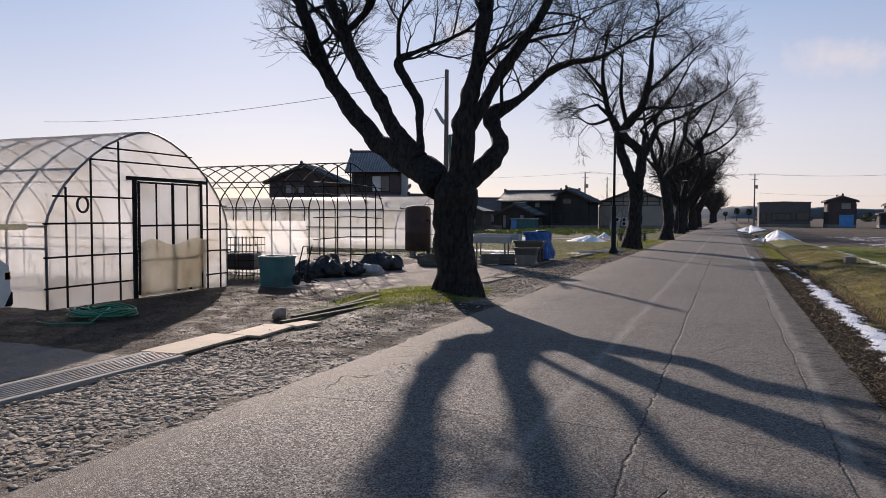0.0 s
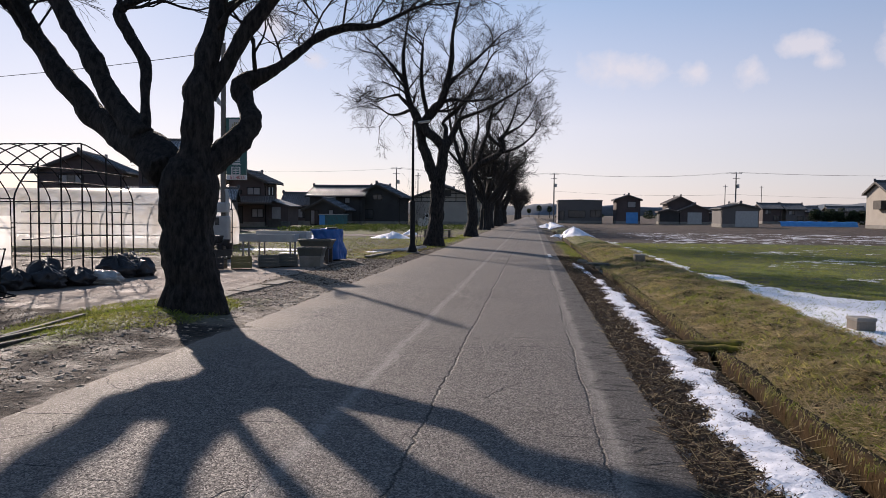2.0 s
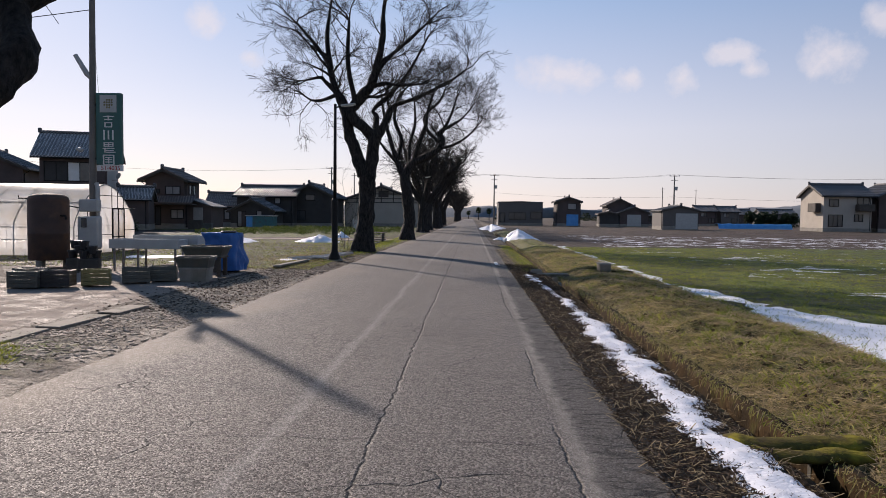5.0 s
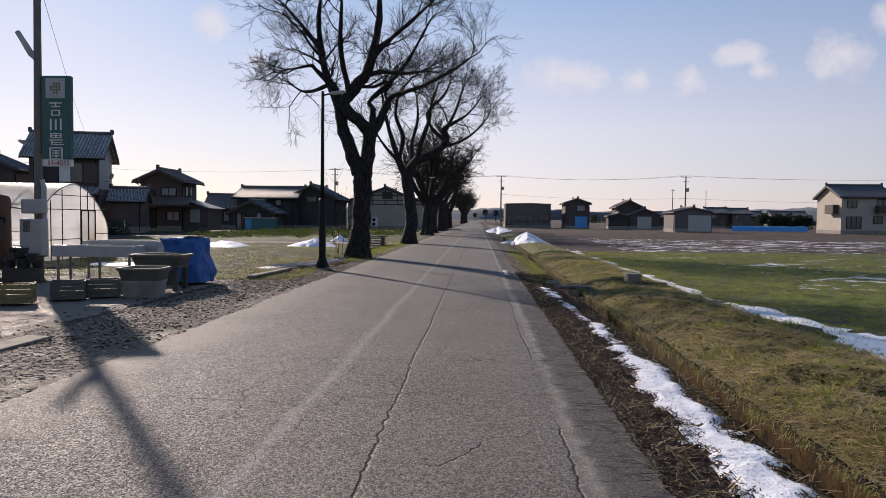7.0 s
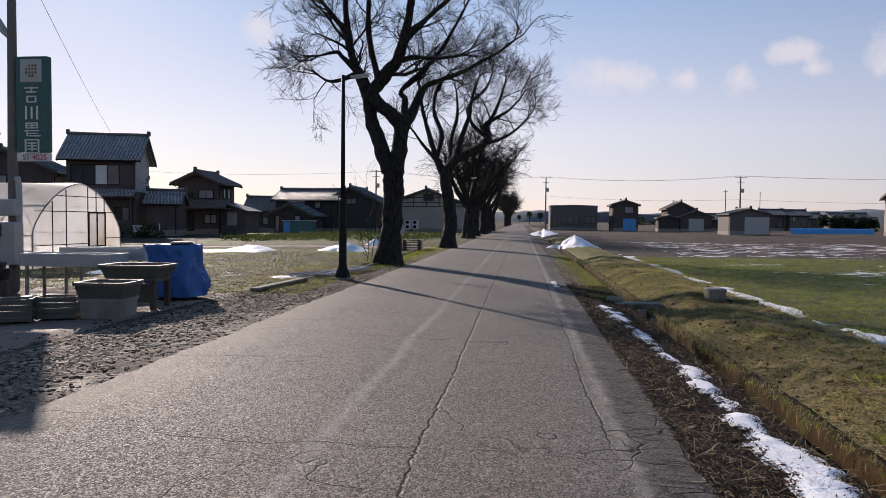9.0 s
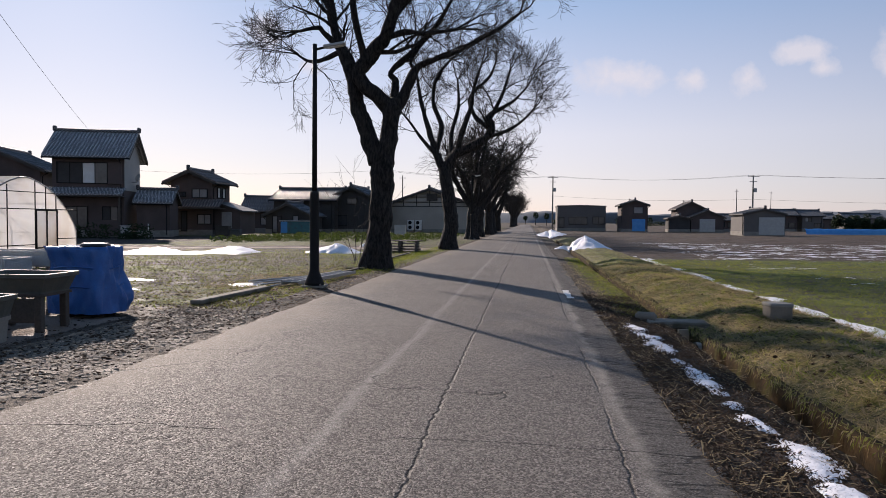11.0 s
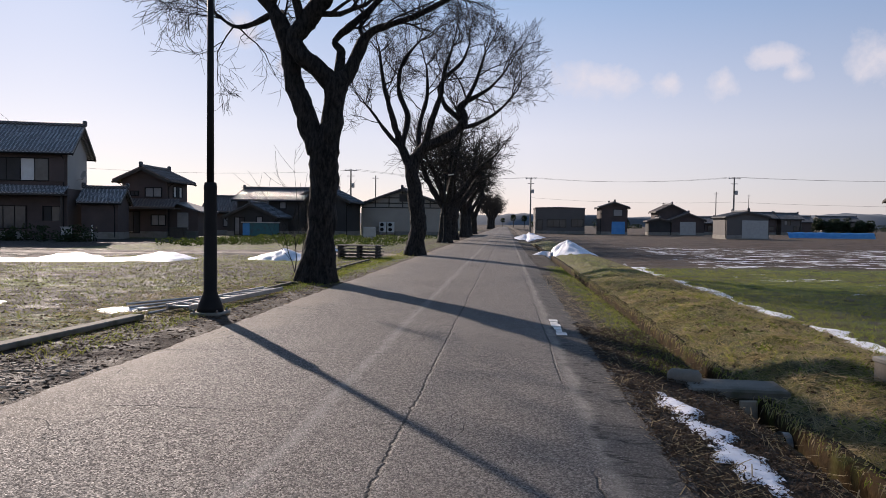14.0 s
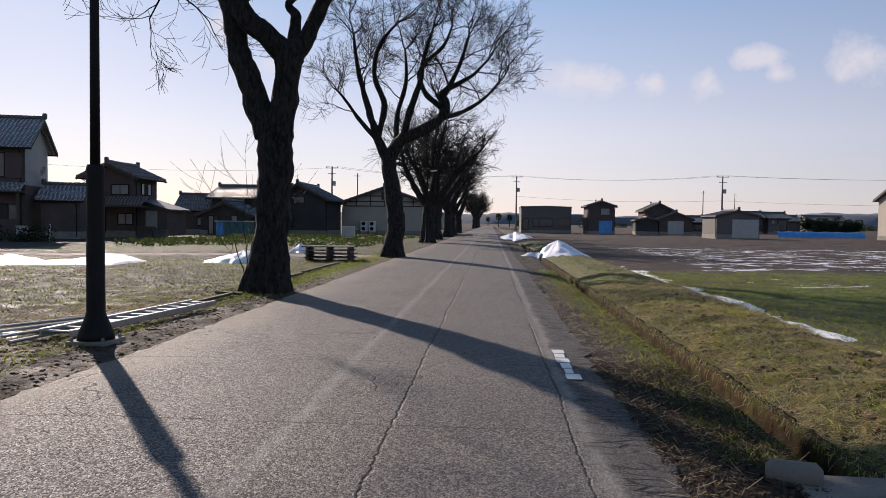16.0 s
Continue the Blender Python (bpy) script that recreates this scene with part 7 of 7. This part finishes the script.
scatter("leaf_litter", "dead brown leaves and bark scraps on the verge", "leaf litter", LEAF_DRY, 75000, lambda r: (1.12 + 0.95 * r.random(), 2 + 27 * r.random() ** 1.1), leaf_at)
scatter("soil_clods", "dark soil clods and crumbs by the road", "soil clods", LEAF_DRY, 5500, lambda r: (min(-3.55, r.gauss(-4.6, 0.6)), 17 + 22 * r.random()), lambda g, x, y, z, r: rock(g, (x, y, z), *(lambda s: (s, s * 0.8, s * 0.5))(r.uniform(0.008, 0.035)), r, 5))
scatter("yard_litter", "dead leaves scattered on bare soil", "leaf litter", LEAF_DRY, 12000, lambda r: (r.uniform(-9.5, -4.2), 5.9 + 6.5 * r.random()) if r.random() < 0.75 else (r.uniform(-5.6, -4.0), 12 + 14 * r.random()), leaf_at)
scatter("dry_straw", "dry straw lying on the bank and verge", "straw", STRAW, 78000, lambda r: (r.uniform(2.5, 4.7) if r.random() < 0.9 else (r.uniform(1.15, 1.6) if r.random() < 0.7 else r.uniform(1.9, 2.09)), 3 + 36 * r.random() ** 1.5), straw_at)
scatter("bank_grass", "short winter grass on the ditch bank", "grass", BANK_BLADE, 80000, lambda r: (2.47 + 2.1 * r.random(), 4 + 38 * r.random() ** 1.45), lambda g, x, y, z, r: blade_at(g, x, y, z, r, 0.022 + 0.05 * max(0, wob(x, y, 1.1, 61))) if wob(x, y, 1.7, 63) > -0.28 else straw_at(g, x, y, z, r))
def hang_at(g, x, y, z, r):
    p = Vector((DITCH_R + r.uniform(-0.05, 0.08), y, -0.085 + r.uniform(-0.03, 0.04)))
    d = Vector((-r.uniform(0.0, 0.03), r.gauss(0, 0.03), r.uniform(-0.1, 0.03)))
    s = Vector((0, 0.0025, 0.002))
    g.add([p - s, p + s, p + d * 0.6 + Vector((-0.004, 0, 0.004)) + s, p + d], [(0, 1, 2, 3)])


def wall_moss(g, x, y, z, r):
    p = Vector((DITCH_R - 0.03 - r.uniform(0, 0.02), y, -0.1 - 0.5 * r.random() ** 1.3))
    d = Vector((-r.uniform(0.0, 0.03), r.gauss(0, 0.015), -r.uniform(0.03, 0.1)))
    s = Vector((0, r.uniform(0.003, 0.007), 0))
    g.add([p - s, p + s, p + d + s * 0.4, p + d - s * 0.4], [(0, 1, 2, 3)])


CLUMPS = [(random.Random(k).uniform(2.5, 4.6), 4 + 30 * random.Random(k + 900).random() ** 1.3) for k in range(420)]


def clump_at(r):
    cx, cy = r.choice(CLUMPS)
    return max(2.46, r.gauss(cx, 0.09)), r.gauss(cy, 0.13)


def matted(g, x, y, z, r):
    l, a = r.uniform(0.04, 0.14), r.uniform(0, math.tau)
    d = Vector((math.cos(a), math.sin(a), r.uniform(-0.05, 0.3))) * l
    s = Vector((-math.sin(a), math.cos(a), 0)) * 0.0028
    p = Vector((x, y, z + 0.01))
    g.add([p - s, p + s, p + d * 0.6 + s * 0.7 + Vector((0, 0, 0.004)), p + d], [(0, 1, 2, 3)])


scatter("bank_tufts", "tufts of dead tan grass matted on the bank", "grass", STRAW, 24000, clump_at, matted)
scatter("bank_weeds", "small green weeds between dead grass on the bank", "grass", BLADE, 9000, lambda r: (lambda p: (min(4.6, p[0] + 0.18), p[1] + 0.25))(clump_at(r)), lambda g, x, y, z, r: blade_at(g, x, y, z, r, 0.075))
# dark clods added to give the smooth bank a shadowed texture
scatter("bank_clods", "dark soil clods added for shade texture on the bank", "soil clods", LEAF_DRY, 2600, lambda r: (r.uniform(2.5, 4.6), 4 + 32 * r.random() ** 1.4), lambda g, x, y, z, r: rock(g, (x, y, z), *(lambda s: (s, s * 0.8, s * 0.7))(r.uniform(0.01, 0.035)), r, 5))
scatter("wall_moss", "brown moss and roots matted on the ditch wall", "moss", BROWN_MOSS, 900, lambda r: (2.6, 3 + 36 * r.random() ** 1.3), wall_moss)
scatter("hanging_moss", "moss and dead grass hanging over the ditch wall", "grass", BANK_BLADE, 5000, lambda r: (2.6, 3 + 40 * r.random() ** 1.25), hang_at)
scatter("hanging_straw", "dry straw hanging over the ditch wall", "straw", STRAW, 2200, lambda r: (2.6, 3 + 40 * r.random() ** 1.25), hang_at)
scatter("field_grass", "green winter grass in the field", "grass", BLADE, 60000, lambda r: (4.9 + 12 * r.random() ** 1.6, 7 + 38 * r.random()), lambda g, x, y, z, r: blade_at(g, x, y, z, r, 0.06))
scatter("tree_moss_grass", "bright mossy grass round the tree foot", "grass", BLADE, 9000, lambda r: (lambda a, q: (-5.15 + 1.25 * q * math.cos(a) - 0.3, 12.2 + 2.2 * q * math.sin(a)))(r.uniform(0, math.tau), r.random() ** 0.5), lambda g, x, y, z, r: blade_at(g, x, y, z, r, 0.05))
scatter("yard_grass", "patchy trampled winter grass in the yard", "grass", BLADE, 26000, lambda r: (-4.3 - 14 * r.random() ** 1.5, 25.5 + 22 * r.random()), lambda g, x, y, z, r: blade_at(g, x, y, z, r, 0.06))
scatter("yard_clods", "dark soil clods in the rough yard grass", "soil clods", LEAF_DRY, 6000, lambda r: (-4.6 - 11 * r.random() ** 1.3, 25.5 + 18 * r.random() ** 1.2), lambda g, x, y, z, r: rock(g, (x, y, z), *(lambda s: (s, s * 0.8, s * 0.6))(0.01 + 0.024 * r.random() ** 2), r, 5))
scatter("yard_straw", "dead grass and cut stalks by the ladder", "straw", STRAW, 5000, lambda r: (r.gauss(-5.6, 0.7), r.gauss(31, 2.2)), matted)
scatter("verge_grass", "low green weeds on the verge beside the ditch", "grass", BLADE, 7000, lambda r: (1.45 + 0.64 * r.random() ** 0.6, 26 + 18 * r.random() ** 1.3), lambda g, x, y, z, r: blade_at(g, x, y, z, r, 0.045))
scatter("edge_grass", "weeds along the road edge", "grass", BLADE, 4000, lambda r: (r.gauss(-4.4, 0.35), 33 + 22 * r.random()), lambda g, x, y, z, r: blade_at(g, x, y, z, r, 0.07))

# ---- clouds ----
def cloud_material():
    m, N, L, P = shader("thin_cloud")
    N.remove(P)
    tc = N.new("ShaderNodeTexCoord")
    co = tc.outputs["Generated"]
    sep = N.new("ShaderNodeVectorMath")
    sep.operation = "DISTANCE"
    sep.inputs[1].default_value = (0.5, 0.5, 0.5)
    L.new(co, sep.inputs[0])
    n = noise_tex(N, L, N.new("ShaderNodeNewGeometry").outputs["Position"], 0.012, 6, 0.6)
    a = sums(N, L, "SUBTRACT", sums(N, L, "ADD", sums(N, L, "MULTIPLY", n, 1.5), -0.15), sums(N, L, "MULTIPLY", sep.outputs["Value"], 1.75))
    a = ramp(N, L, a, [(0.05, 0.0), (0.5, 0.62)])
    em, tp, mx = N.new("ShaderNodeEmission"), N.new("ShaderNodeBsdfTransparent"), N.new("ShaderNodeMixShader")
    em.inputs[0].default_value = (0.88, 0.84, 0.84, 1)
    em.inputs[1].default_value = 0.78
    L.new(a, mx.inputs[0])
    L.new(tp.outputs[0], mx.inputs[1])
    L.new(em.outputs[0], mx.inputs[2])
    L.new(mx.outputs[0], N["Material Output"].inputs[0])
    return m


CLOUD = cloud_material()
for az, el, w, h in ((-6.9, 11.2, 10.5, 5.0), (-12.3, 10.8, 4.5, 3.0), (-16.0, 10.6, 4, 4.0), (-19.5, 12.2, 6.0, 3.0), (-21.0, 10.9, 3.6, 2.6), (-26.3, 11.7, 7.0, 6.5), (-29.5, 13.6, 6, 4.0), (21.0, 14.5, 4.5, 4.0), (17.5, 12.0, 3.5, 2.5), (-37, 13, 8, 4)):
    R = 1700.0
    d = Vector((-math.sin(radians(az)) * math.cos(radians(el)), math.cos(radians(az)) * math.cos(radians(el)), math.sin(radians(el))))
    ww, hh = R * radians(w) / 2, R * radians(h) / 2
    ob = part("backdrop_cloud", Geo().add([(-ww, -hh, 0), (ww, -hh, 0), (ww, hh, 0), (-ww, hh, 0)], [(0, 1, 2, 3)]), CLOUD, None, "small soft white cloud in a pale sky", False, "structure")
    ob.matrix_basis = look(d * R, (0, 0, 0))
